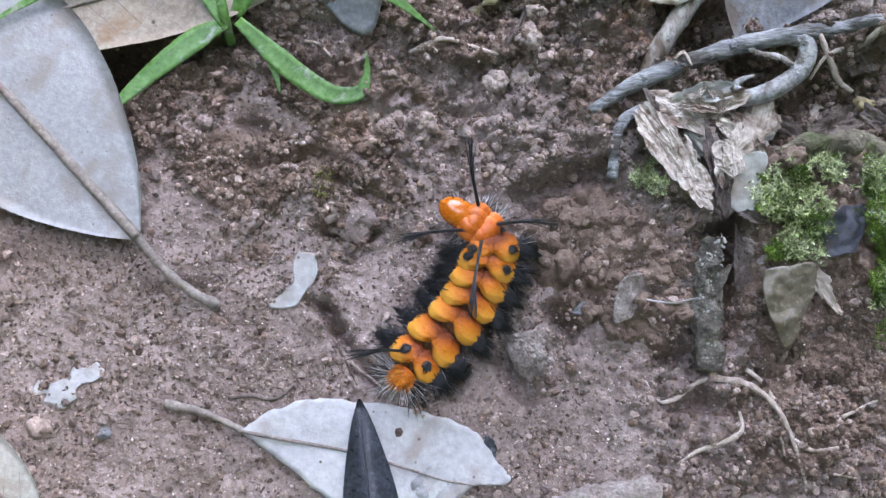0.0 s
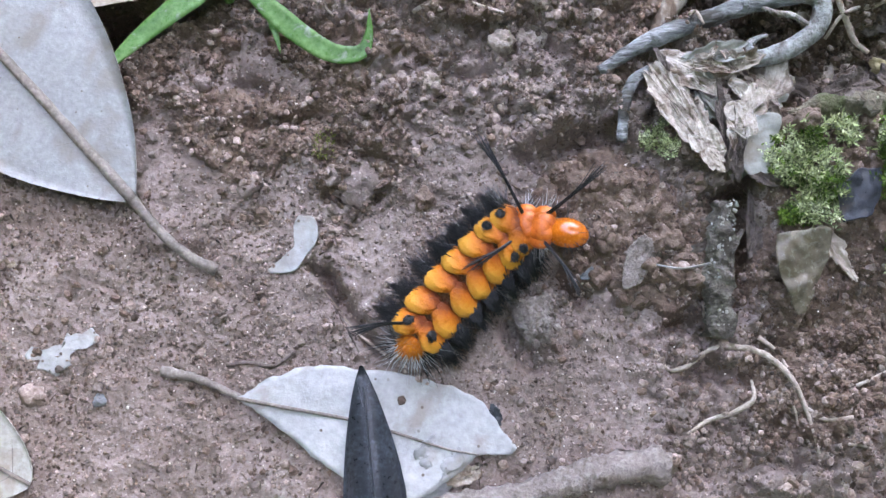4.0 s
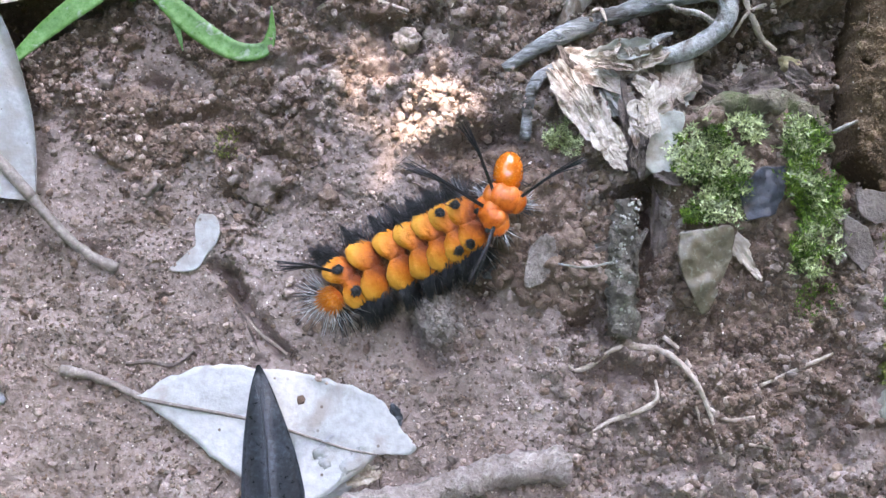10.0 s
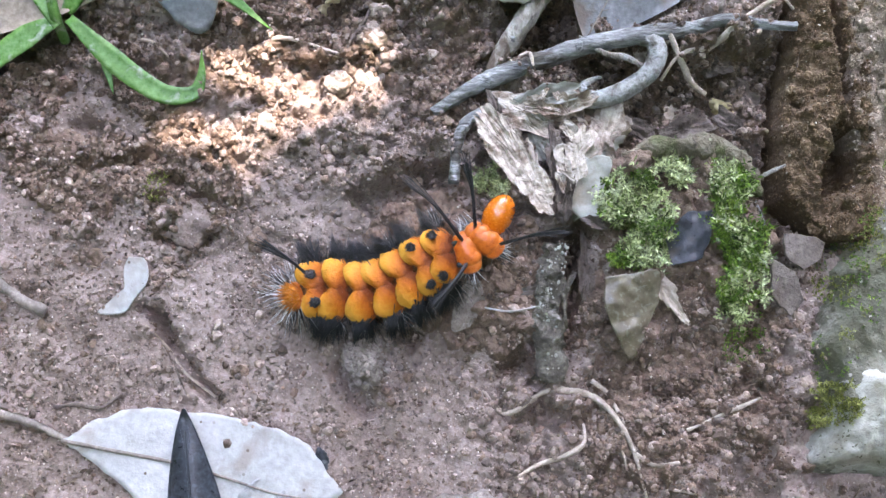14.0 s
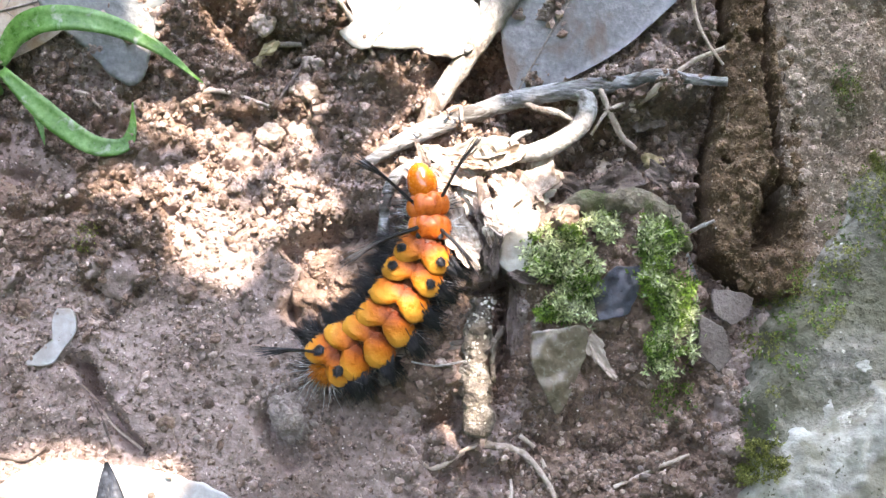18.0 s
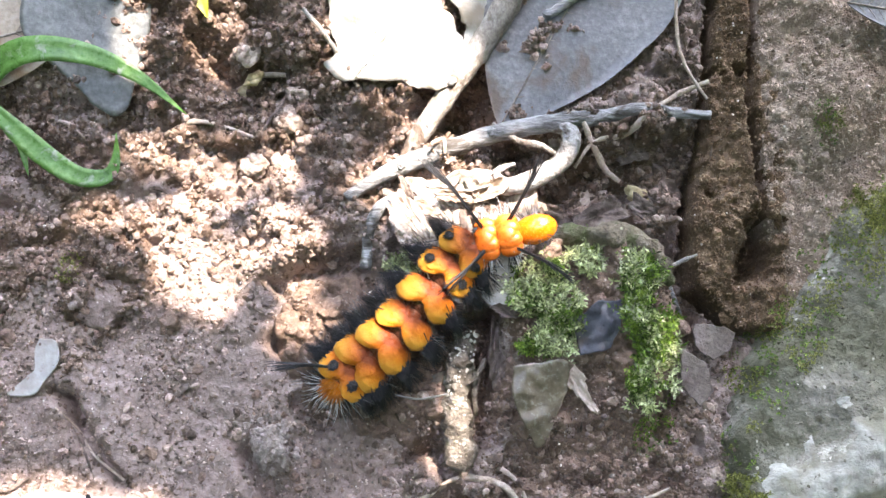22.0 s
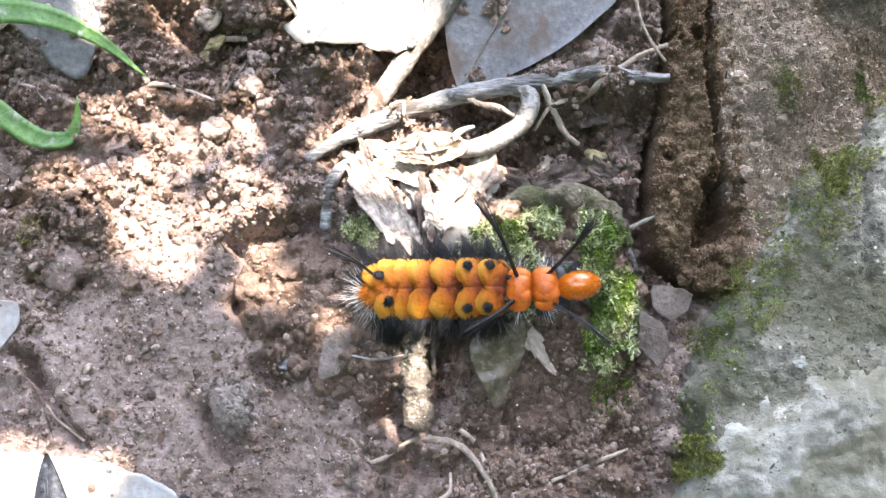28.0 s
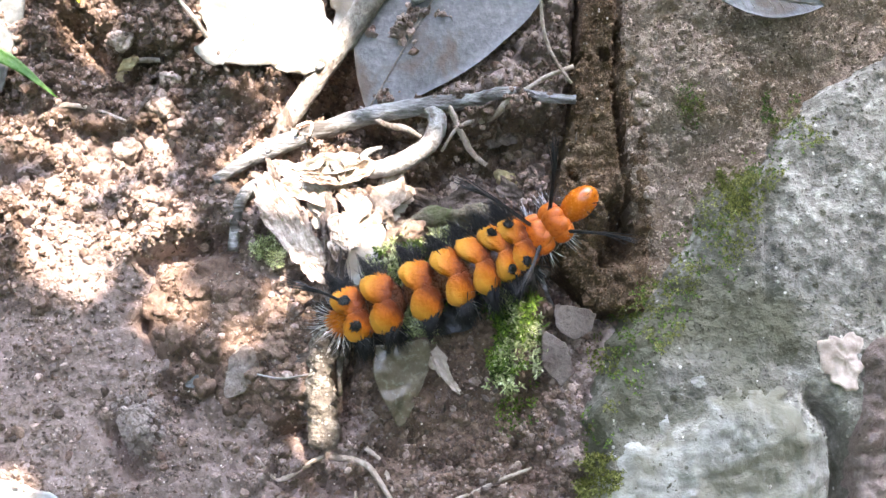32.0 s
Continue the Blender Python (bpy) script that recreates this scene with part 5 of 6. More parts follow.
# twigs
dry_twig = stick("dry_twig", "long grey dry twig with a broken end", lift([(-0.04, 1.33), (0.35, 1.58), (0.84, 1.82), (1.45, 2.04), (2.06, 2.24), (2.98, 2.40), (3.44, 2.46), (3.91, 2.52), (4.37, 2.52), (4.87, 2.49)], 0.2, 0.28, 0.3, 0.3, 0.3), (0.075, 0.12, 0.125, 0.11, 0.08, 0.065), TWIG, sides=16, rough=0.2, seed=3)
stick("curled_root", "pale grey root curled into a hook", lift([(2.64, 2.36), (2.91, 2.31), (2.98, 2.13), (2.91, 1.91), (2.69, 1.72), (2.37, 1.56), (2.07, 1.49), (1.82, 1.43)], 0.28, 0.3, 0.2, 0.16), (0.10, 0.13, 0.14, 0.13, 0.14, 0.125, 0.05), HOOK, sides=10, rough=0.12, seed=5, category="root")
stick("curled_root", "pale grey root curled into a hook", lift([(2.26, 1.55), (2.07, 1.58), (1.97, 1.67), (2.07, 1.76), (2.23, 1.81)], 0.2, 0.24), (0.05, 0.065, 0.05, 0.02), HOOK, sides=8, rough=0.15, seed=6, category="root")
thick_twig = stick("thick_twig", "thick pale barkless twig", lift([(0.71, 1.78), (0.90, 2.15), (1.18, 2.58), (1.55, 3.13), (1.82, 3.51), (2.24, 4.20), (2.67, 4.93)], 0.12, 0.22, 0.34, 0.4), (0.10, 0.14, 0.15, 0.175, 0.19, 0.2), TWIG_PALE, sides=12, rough=0.12, seed=7)
stick("bent_twig", "short bent grey twig", lift([(0.62, 1.36), (0.40, 1.18), (0.29, 0.91), (0.26, 0.64), (0.23, 0.36)], 0.16, 0.26, 0.24, 0.18), (0.07, 0.085, 0.08, 0.075), TWIG, sides=12, rough=0.14, seed=9)
rod = stick("mossy_twig", "upright mossy twig stub with pale broken base", lift([(1.57, -0.47), (1.51, -0.85), (1.47, -1.22), (1.49, -1.67), (1.50, -2.25)], 0.34, 0.3, 0.2, 0.04), (0.13, 0.175, 0.18, 0.185, 0.21), TWIG_MOSSY, sides=16, rough=0.75, seed=11)
part("pale_base", tube(Shape(), lay([(1.51, -1.44), (1.50, -1.74), (1.51, -2.03), (1.55, -2.26)], 0.06), (0.14, 0.17, 0.16, 0.09), 18, 12, 0.4, 5), TAN, rod, "pale broken base of the twig")
bits = np.random.default_rng(141)
n = 150
u, a = bits.random(n), bits.normal(0, 0.7, n)
line = along(lift([(1.57, -0.47), (1.51, -0.85), (1.47, -1.22), (1.49, -1.67), (1.50, -2.25)], 0.34, 0.3, 0.2, 0.04), 60)
place = np.stack([np.interp(u, np.linspace(0, 1, 60), line[:, i]) for i in range(3)], 1)
place = np.column_stack([place[:, 0] + 0.17 * np.sin(a), place[:, 1], np.maximum(place[:, 2], surface_height(place[:, 0], place[:, 1]) + 0.05) + 0.165 * np.cos(a)])
part("lichen_crust", crumb_cloud(Shape(), place, 0.008 + 0.022 * bits.random(n) ** 2, 142), LEAF_PALE, rod, "pale flaking lichen on the bark", rounded=False)
stick("woody_rim", "grey-brown strip of bark along the top of the clod", lift([(2.48, 0.72), (2.89, 0.83), (3.42, 0.84), (3.87, 0.73), (4.17, 0.53), (4.32, 0.19)], 0.26, 0.32, 0.30, 0.2), (0.05, 0.12, 0.15, 0.13, 0.06), RIM_BARK, sides=12, rough=0.8, seed=13, category="bark")
stick("grey_stick", "weathered grey stick lying on the soil", lift([(-2.90, -4.75), (-2.46, -4.53), (-1.73, -4.39), (-0.99, -4.25), (-0.33, -4.04), (0.19, -3.93), (0.78, -3.95)], 0.15, 0.2, 0.18), (0.14, 0.16, 0.17, 0.19, 0.22, 0.2), GREYLUMP, sides=12, rough=0.45, seed=15, category="stick")
for twig, spots in ((dry_twig, lift([(0.69, 1.75), (1.22, 1.96), (1.91, 2.19)], 0.36, 0.4)), (thick_twig, lift([(1.03, 2.33), (1.36, 2.89)], 0.3, 0.42))):
    for k, spot in enumerate(spots):
        part("knot", ball(Shape(), spot, (0.07, 0.06, 0.045), turned(0, 0, 40 * k), 8, 10, 0.25, k + 3), TWIG, twig, "small grey knot")
G = "fine roots and twigs"
for k, (pts, r, mat, label) in enumerate([
    (lift([(3.04, 1.78), (3.29, 2.11), (3.71, 2.22), (3.94, 2.40), (4.18, 2.61), (4.49, 2.80), (4.83, 2.93)], 0.15, 0.3, 0.35, 0.4), (0.02, 0.045, 0.04, 0.03), ROOT, "thin pale branching twig by the bank"),
    (lift([(4.37, 4.17), (4.38, 3.69), (4.45, 3.29), (4.60, 2.98), (4.80, 2.69)], 0.6, 0.45, 0.4), (0.022, 0.025, 0.02), ROOT, "thin pale root hanging from the bank"),
    (lift([(3.13, 2.38), (3.29, 2.05), (3.46, 1.78), (3.66, 1.61)], 0.25, 0.12, 0.06), (0.035, 0.045, 0.03), ROOT, "short brown twig stub in the soil"),
    (lift([(1.92, 2.34), (2.25, 2.11), (2.56, 2.04), (2.76, 1.93)], 0.34, 0.36, 0.36), (0.02, 0.045, 0.03), TWIG_PALE, "pale splinter across the curled root"),
    (lay([(4.00, 0.80), (4.30, 0.56), (4.42, 0.25), (4.50, -0.01), (4.63, -0.29)], 0.05), (0.025, 0.035, 0.03), TWIG, "thin grey twig beside the moss"),
    (lift([(4.32, 0.44), (4.47, 0.51), (4.64, 0.58)], 0.3, 0.36), (0.03, 0.03, 0.02), TWIG_PALE, "small white wood splinter"),
    (lift([(2.62, 3.81), (2.97, 4.03), (3.4, 4.33)], 0.42, 0.46, 0.5), (0.07, 0.08, 0.075), TWIG, "short grey stick lying on the blue-grey leaf"),
    (lift([(0.6, -1.29), (0.96, -1.35), (1.37, -1.28)], 0.3, 0.34, 0.3), (0.012, 0.016, 0.012), LEAF_WHITE, "fine white rootlet beside the mossy twig"),
    (lay([(0.64, -2.40), (0.84, -2.67), (1.06, -2.65), (1.33, -2.45), (1.59, -2.36)], 0.03), (0.014, 0.025, 0.022, 0.03), ROOT, "pale fine root on the soil"),
    (lay([(1.59, -2.36), (2.04, -2.45), (2.34, -2.75), (2.57, -3.19), (2.72, -3.78)], 0.04), (0.045, 0.036, 0.026, 0.016), ROOT, "pale fine root on the soil"),
    (lay([(1.95, -2.83), (1.93, -3.08), (1.69, -3.23), (1.36, -3.35), (1.02, -3.52)], 0.03), (0.018, 0.03, 0.03, 0.012), ROOT, "pale fine root on the soil"),
    (lay([(0.61, -2.38), (0.87, -2.65), (1.06, -2.63), (1.33, -2.48)], 0.02), (0.012, 0.02, 0.022), ROOT, "pale fine root on the soil"),
    (lay([(2.28, -2.89), (2.42, -3.19), (2.48, -3.42)], 0.02), (0.02, 0.016, 0.01), ROOT, "pale fine root on the soil"),
    (lay([(2.88, -3.94), (2.94, -3.68), (3.13, -3.66), (3.30, -3.70)], 0.02), (0.012, 0.018, 0.01), ROOT, "pale fine root on the soil"),
    (lay([(2.07, -2.25), (2.29, -2.44), (2.45, -2.82)], 0.03), (0.03, 0.026, 0.02), ROOT, "pale fine root on the soil"),
    (lay([(2.57, -3.19), (2.81, -3.34), (3.11, -3.30)], 0.03), (0.025, 0.02), ROOT, "pale fine root on the soil"),
    (lay([(3.27, -2.90), (3.57, -2.79), (3.95, -2.60), (4.29, -2.49)], 0.02), (0.02, 0.025, 0.015), ROOT, "pale fine root on the soil"),
    (lay([(-3.84, -1.51), (-3.61, -1.80), (-3.36, -2.13), (-2.88, -2.50)], 0.02), (0.014, 0.02, 0.018), ROOT, "fine root on the soil"),
    (lay([(-2.56, 2.21), (-2.35, 2.29), (-2.08, 2.35), (-1.65, 2.31), (-1.32, 2.17)], 0.05), (0.025, 0.035, 0.03, 0.02), ROOT, "pale root lying on the soil"),
    (lay([(-1.32, 2.08), (-1.15, 2.38), (-0.97, 2.70), (-0.90, 3.03), (-0.99, 3.59)], 0.08), (0.02, 0.03, 0.03, 0.02), CHIP, "thin dark twig on the soil"),
    (lay([(-0.66, 3.89), (-0.36, 3.53), (-0.11, 3.17), (0.10, 2.83)], 0.12), (0.03, 0.035, 0.03), TWIG_PALE, "thin white twig beside the bleached leaf"),
    (lay([(-4.02, 2.40), (-3.84, 2.33), (-3.64, 2.14)], 0.04), (0.02, 0.025, 0.015), ROOT, "fine pale root on soil"),
    (lay([(-1.69, 3.00), (-1.49, 3.07), (-1.31, 3.12), (-0.90, 3.11)], 0.06), (0.03, 0.045, 0.03), ROOT, "short tan root piece"),
    (lay([(-5.04, -2.58), (-4.71, -2.55), (-4.41, -2.59), (-4.14, -2.42)], 0.04), (0.02, 0.03, 0.025, 0.02), CHIP, "small dark bark splinter on the soil"),
    (lay([(-3.66, -1.77), (-3.47, -2.07), (-3.28, -2.44)], 0.01), (0.015, 0.02, 0.012), CHIP, "fine dark root on the soil"),
    (lay([(1.10, 2.00), (1.26, 2.13), (1.28, 1.86)], 0.3), (0.02, 0.03, 0.015), ROOT, "fine rootlet on the twig"),
    (lift([(1.85, -0.81), (1.71, -1.11), (1.72, -1.56)], 0.1, 0.0), (0.03, 0.05, 0.03), TWIG_MOSSY, "thin dark twig on the soil"),
]):
    if label.startswith("pale fine root"):
        pts, r = [(p[0], p[1], p[2] + 0.06) for p in pts], [1.2 * v for v in r]
    stick("rootlet", label, pts, r, mat, sides=7, rough=0.35, seed=60 + k, category="root", group=G)


def pebble(name, label, place, radii, up, material, seed, turn=0, category="pebble"):
    x, y, z = rest(*place)
    shape = ball(Shape(), (0, 0, 0), (1, 1, 1), None, 16, 22)
    p = shape.corners[0]
    swell = [1 + 0.55 * noise.noise(Vector(c) * 1.3 + Vector((seed * 7.1, 0, 0))) + 0.3 * noise.noise(Vector(c) * 3.1 + Vector((seed * 3.3, 5, 0))) + 0.12 * noise.noise(Vector(c) * 8.0) for c in p]
    shape.corners[0] = (p * np.array(swell)[:, None] * np.array(radii)) @ turned(0, 0, turn).T + np.array((x, y, z + up))
    return tagged(part(name, shape, material), label, category)


pebble("seed", "yellowish oval seed in the soil", [(3.95, 1.48)][0], (0.16, 0.11, 0.09), 0.06, SEED, 1, -20, "seed")
lump = pebble("soil_lump", "crumbly pale grey soil lump on the ground", [(-0.99, -1.99)][0], (0.22, 0.33, 0.2), 0.03, GREYLUMP, 2, 15, "soil lump")
bits = np.random.default_rng(151)
place = np.column_stack([bits.normal(-0.99, 0.15, 300), bits.normal(-1.99, 0.2, 300)])
away = np.hypot((place[:, 0] + 0.99) / 0.26, (place[:, 1] + 1.99) / 0.38)
place = np.column_stack([place, surface_height(place[:, 0], place[:, 1]) + 0.22 * np.sqrt(np.clip(1 - away**2, 0, 1)) + 0.02])
part("crumb_coat", crumb_cloud(Shape(), place, 0.02 + 0.045 * bits.random(300) ** 2, 152), GREYLUMP, lump, "loose crumbs sticking to the lump", rounded=False)
pebble("pebble", "small brown pebble on the soil", [(-7.53, -2.97)][0], (0.17, 0.14, 0.1), 0.03, CRUMB, 3)
pebble("pebble", "tiny bluish pebble on the soil", [(-6.70, -3.03)][0], (0.08, 0.08, 0.06), 0.02, LEAF_BLUE, 4)
for k, p in enumerate([(-0.92, 1.87), (-0.84, 2.43), (-1.33, 1.81), (-1.46, 3.34), (-2.34, 1.26), (-0.74, 2.79)]):
    pebble("tan_lump", "tan hardened soil lump on the ground", p, (0.19 - 0.012 * k, 0.2 - 0.015 * k, 0.12), 0.0, TAN, 10 + k, 30 * k, "soil lump")
for k, p in enumerate([(-1.57, 2.98), (-1.37, 3.04)]):
    pebble("seed", "pale yellow oblong seed in the soil", p, (0.15, 0.075, 0.07), 0.1, SEED, 5 + k, 35, "seed")
pebble("soil_lump", "grey-brown soil lump with a few moss threads", [(-3.28, -0.09)][0], (0.36, 0.3, 0.13), 0.0, SOIL, 31, 15, "soil lump")


for k, p in enumerate([(-4.59, -0.57), (-4.76, -0.15), (-2.41, -0.38), (-3.33, 0.77), (-5.01, 0.85), (-3.63, -0.08), (-2.72, 1.24), (-5.4, 1.24)]):
    pebble("soil_lump", "small dark lump of soil on the ground", p, (0.19 - 0.012 * k, 0.14 - 0.006 * k, 0.1), 0.0, (HUMUS_SHADE, SOIL)[k % 2], 50 + k, 47 * k, "soil lump")


def lumps(parent, poly, count, material, seed, scale=1.0):
    """Crumbly lumps that belong to a mass of soil."""
    r = np.random.default_rng(seed)
    box, made = np.array(poly), 0
    while made < count:
        px, py = r.uniform(box[:, 0].min(), box[:, 0].max()), r.uniform(box[:, 1].min(), box[:, 1].max())
        if inside(poly, np.array([px]), np.array([py]))[0] < 0.03:
            continue
        w = r.uniform(0.07, 0.19) * scale
        made += 1
        ob = pebble("lump", "", (px, py), (w, w * r.uniform(0.7, 1.1), w * 0.7), 0.0, material, 200 + seed + made, r.uniform(0, 180), "")
        ob.parent = parent
        tagged(ob)


lumps(ledge, SHELF, 26, HUMUS_SHADE, 1)
lumps(clod, CLOD, 26, HUMUS_SHADE, 2)
lumps(bank, [(5.57, 3.42), (6.49, 3.43), (6.86, 2.80), (6.46, 1.79), (5.77, 1.01), (5.56, 2.01)], 12, EARTH, 4, 0.55)
lumps(slab, [(4.74, 1.97), (5.15, 1.97), (5.11, -0.30), (4.74, -0.16)], 10, EARTH_WARM, 3, 0.6)

# ---- grass ----
grass = thing("grass_plant", "small green grass plant with bent narrow blades", "grass")


def grass_blade(points, half, seed, name="blade", label=""):
    n = 26
    line = along(points, n)
    ahead = np.gradient(line, axis=0)
    ahead /= np.linalg.norm(ahead, axis=1)[:, None] + 1e-9
    side = np.cross(ahead, (0, 0, 1.0))
    side /= np.linalg.norm(side, axis=1)[:, None] + 1e-9
    u = np.linspace(0, 1, n)
    w = half * np.minimum(1, 0.45 + 2.2 * u) * np.clip(1 - u**2.6, 0.03, 1)
    rows = []
    for v, up in ((-1, 0.03), (-0.5, 0.0), (0, -0.02), (0.5, 0.0), (1, 0.03)):
        rows.append(line + side * (v * w)[:, None] + np.array([0, 0, 1.0]) * up * (w / half)[:, None] * half * 4)
    top = np.stack(rows, 1).reshape(-1, 3)
    low, m, c = top - (0, 0, 0.015), n * 5, 5
    faces = [(i * c + j, i * c + j + 1, (i + 1) * c + j + 1, (i + 1) * c + j) for i in range(n - 1) for j in range(4)]
    faces += [tuple(m + k for k in f[::-1]) for f in faces]
    edge = [i * c for i in range(n)] + [(n - 1) * c + j for j in range(1, c)] + [i * c + 4 for i in range(n - 2, -1, -1)] + [j for j in range(3, 0, -1)]
    faces += [(a, b, m + b, m + a) for a, b in zip(edge, edge[1:] + edge[:1])]
    return part(name, Shape().add(np.concatenate([top, low]), faces), BLADE, grass, label)


grass_blade(lift([(-5.08, 2.55), (-5.47, 2.33), (-5.92, 2.00), (-6.40, 1.59), (-6.84, 1.14)], 0.4, 0.38, 0.34, 0.3), 0.17, 1)
grass_blade(lift([(-4.91, 2.58), (-4.52, 2.21), (-4.11, 1.86), (-3.65, 1.58), (-3.27, 1.59), (-3.15, 1.82), (-3.14, 2.16)], 0.4, 0.32, 0.26, 0.22, 0.35), 0.16, 2)
grass_blade(lift([(-4.49, 2.07), (-4.40, 1.84), (-4.34, 1.59)], 0.25, 0.2), 0.05, 3)
grass_blade(lift([(-4.95, 2.68), (-4.67, 3.07), (-4.21, 3.23), (-3.52, 3.17), (-2.83, 2.89), (-2.18, 2.40)], 0.35, 0.62, 0.62, 0.45), 0.2, 4)
grass_blade(lift([(-5.05, 2.46), (-5.64, 3.23), (-6.66, 3.39), (-7.58, 2.91), (-8.42, 2.44)], 0.4, 0.6, 0.5), 0.13, 5)
part("stem", tube(Shape(), lift([(-5.05, 2.36), (-5.10, 2.63), (-5.15, 2.99)], 0.05, 0.4, 0.5), (0.07, 0.08, 0.06), 14, 8), BLADE, grass)

# ---- caterpillar ----
caterpillar = thing("caterpillar", "fluffy orange caterpillar with black hair tufts crawling over soil", "caterpillar")
CRAWL = [
    (0, [(-2.78, -2.48), (-2.47, -2.05), (-1.82, -1.39), (-1.45, -0.56), (-1.63, -0.30), (-1.99, -0.07)]),
    (1, [(-2.80, -2.43), (-2.54, -1.98), (-2.05, -1.37), (-1.77, -0.47), (-2.06, -0.31), (-2.28, 0.01)]),
    (2, [(-2.86, -2.39), (-2.52, -1.98), (-2.03, -1.38), (-1.53, -0.46), (-1.52, -0.21), (-1.59, 0.09)]),
    (3, [(-2.84, -2.39), (-2.51, -2.02), (-1.92, -1.41), (-1.35, -0.78), (-1.07, -0.66), (-0.68, -0.42)]),
    (3.5, [(-2.70, -2.44), (-2.48, -2.11), (-1.92, -1.49), (-1.30, -0.84), (-1.04, -0.79), (-0.47, -0.98)]),
    (5.5, [(-2.67, -2.40), (-2.42, -2.03), (-1.75, -1.34), (-0.88, -0.85), (-0.57, -0.81), (0.03, -0.48)]),
    (6, [(-2.73, -2.44), (-2.33, -2.00), (-1.67, -1.35), (-0.80, -0.81), (-0.43, -0.75), (0.22, -0.51)]),
    (7, [(-2.80, -2.42), (-2.35, -1.99), (-1.65, -1.38), (-0.74, -0.83), (-0.28, -0.73), (0.31, -0.39)]),
    (8, [(-2.67, -2.04), (-2.38, -1.80), (-1.52, -1.26), (-0.66, -0.78), (-0.21, -0.69), (0.40, -0.36)]),
    (9, [(-2.55, -2.04), (-2.21, -1.57), (-1.44, -1.04), (-0.52, -0.69), (-0.21, -0.71), (0.25, -0.30)]),
    (10, [(-2.43, -1.93), (-2.09, -1.52), (-1.29, -1.16), (-0.52, -0.79), (-0.13, -0.61), (0.00, 0.02)]),
]
CRAWL += [
    (11, [(-2.47, -1.81), (-2.11, -1.48), (-1.30, -1.19), (-0.42, -0.76), (-0.02, -0.64), (0.46, 0.07)]),
    (12, [(-2.42, -1.70), (-2.06, -1.31), (-1.19, -1.08), (-0.18, -0.75), (0.24, -0.67), (0.91, -0.23)]),
    (13, [(-2.01, -1.29), (-1.76, -1.02), (-0.92, -1.01), (0.02, -0.80), (0.42, -0.61), (0.99, 0.00)]),
    (14, [(-2.02, -1.22), (-1.55, -1.06), (-0.78, -1.07), (0.09, -0.64), (0.53, -0.55), (0.89, 0.04)]),
    (15, [(-1.72, -1.27), (-1.40, -1.13), (-0.59, -1.20), (0.18, -0.44), (0.65, -0.07), (0.82, 0.62)]),
    (15.5, [(-1.62, -1.17), (-1.17, -1.02), (-0.19, -1.05), (0.56, -0.27), (0.68, 0.04), (0.89, 0.74)]),
    (17.5, [(-0.81, -1.40), (-0.38, -1.27), (0.48, -0.84), (0.92, 0.09), (0.96, 0.40), (0.97, 1.09)]),
    (18, [(-0.50, -1.49), (-0.35, -1.25), (0.24, -0.88), (0.79, 0.12), (0.86, 0.59), (0.73, 1.15)]),
    (19, [(-0.20, -1.41), (-0.03, -1.16), (0.50, -0.59), (0.85, 0.42), (0.94, 0.70), (0.94, 1.20)]),
    (20, [(-0.19, -1.44), (0.02, -1.15), (0.67, -0.50), (1.24, 0.52), (1.34, 0.82), (1.62, 1.12)]),
    (21, [(-0.14, -1.48), (0.06, -1.23), (0.71, -0.50), (1.48, 0.53), (1.87, 0.70), (2.42, 0.79)]),
]
CRAWL += [
    (22, [(-0.16, -1.28), (0.05, -1.03), (0.68, -0.51), (1.57, 0.58), (2.00, 0.73), (2.62, 0.88)]),
    (23, [(-0.11, -1.44), (0.08, -1.20), (0.66, -0.59), (1.30, 0.44), (1.59, 0.47), (2.19, 0.62)]),
    (24, [(-0.06, -1.50), (0.08, -1.24), (0.69, -0.55), (1.46, 0.08), (1.88, 0.01), (2.61, -0.17)]),
    (25, [(-0.16, -0.93), (0.06, -0.84), (0.67, -0.52), (1.56, -0.21), (2.01, -0.30), (2.83, -0.40)]),
    (25.5, [(-0.11, -0.71), (0.24, -0.48), (1.07, -0.16), (2.02, -0.27), (2.29, -0.36), (2.92, -0.50)]),
    (27.5, [(0.64, -0.69), (1.04, -0.61), (1.88, -0.39), (2.81, -0.35), (3.09, -0.36), (3.71, -0.32)]),
    (28, [(0.88, -0.58), (1.05, -0.47), (1.49, -0.45), (2.52, -0.44), (2.96, -0.47), (3.79, -0.37)]),
    (29, [(1.05, -0.57), (1.19, -0.53), (1.98, -0.45), (3.02, -0.19), (3.35, -0.41), (3.87, -0.40)]),
    (30, [(1.15, -0.54), (1.38, -0.45), (2.15, -0.43), (3.42, -0.12), (3.75, -0.04), (4.22, 0.08)]),
    (31, [(1.63, -0.66), (1.86, -0.55), (2.83, -0.24), (4.00, 0.18), (4.24, 0.09, -0.2), (4.48, -0.06, -0.5)]),
    (32, [(1.75, -0.65), (1.96, -0.49), (3.08, -0.10), (4.08, 0.43), (4.45, 0.62), (4.98, 1.05)]),
]
# the places that CRAWL names along the body, counted in segments from the tail's end, and where each piece sits
NAMED = [0, 1, 3.5, 7, 8.5, 10.6]
STATIONS = [0.45, 1, 2, 3, 4, 5, 6, 7, 8, 9, 10]


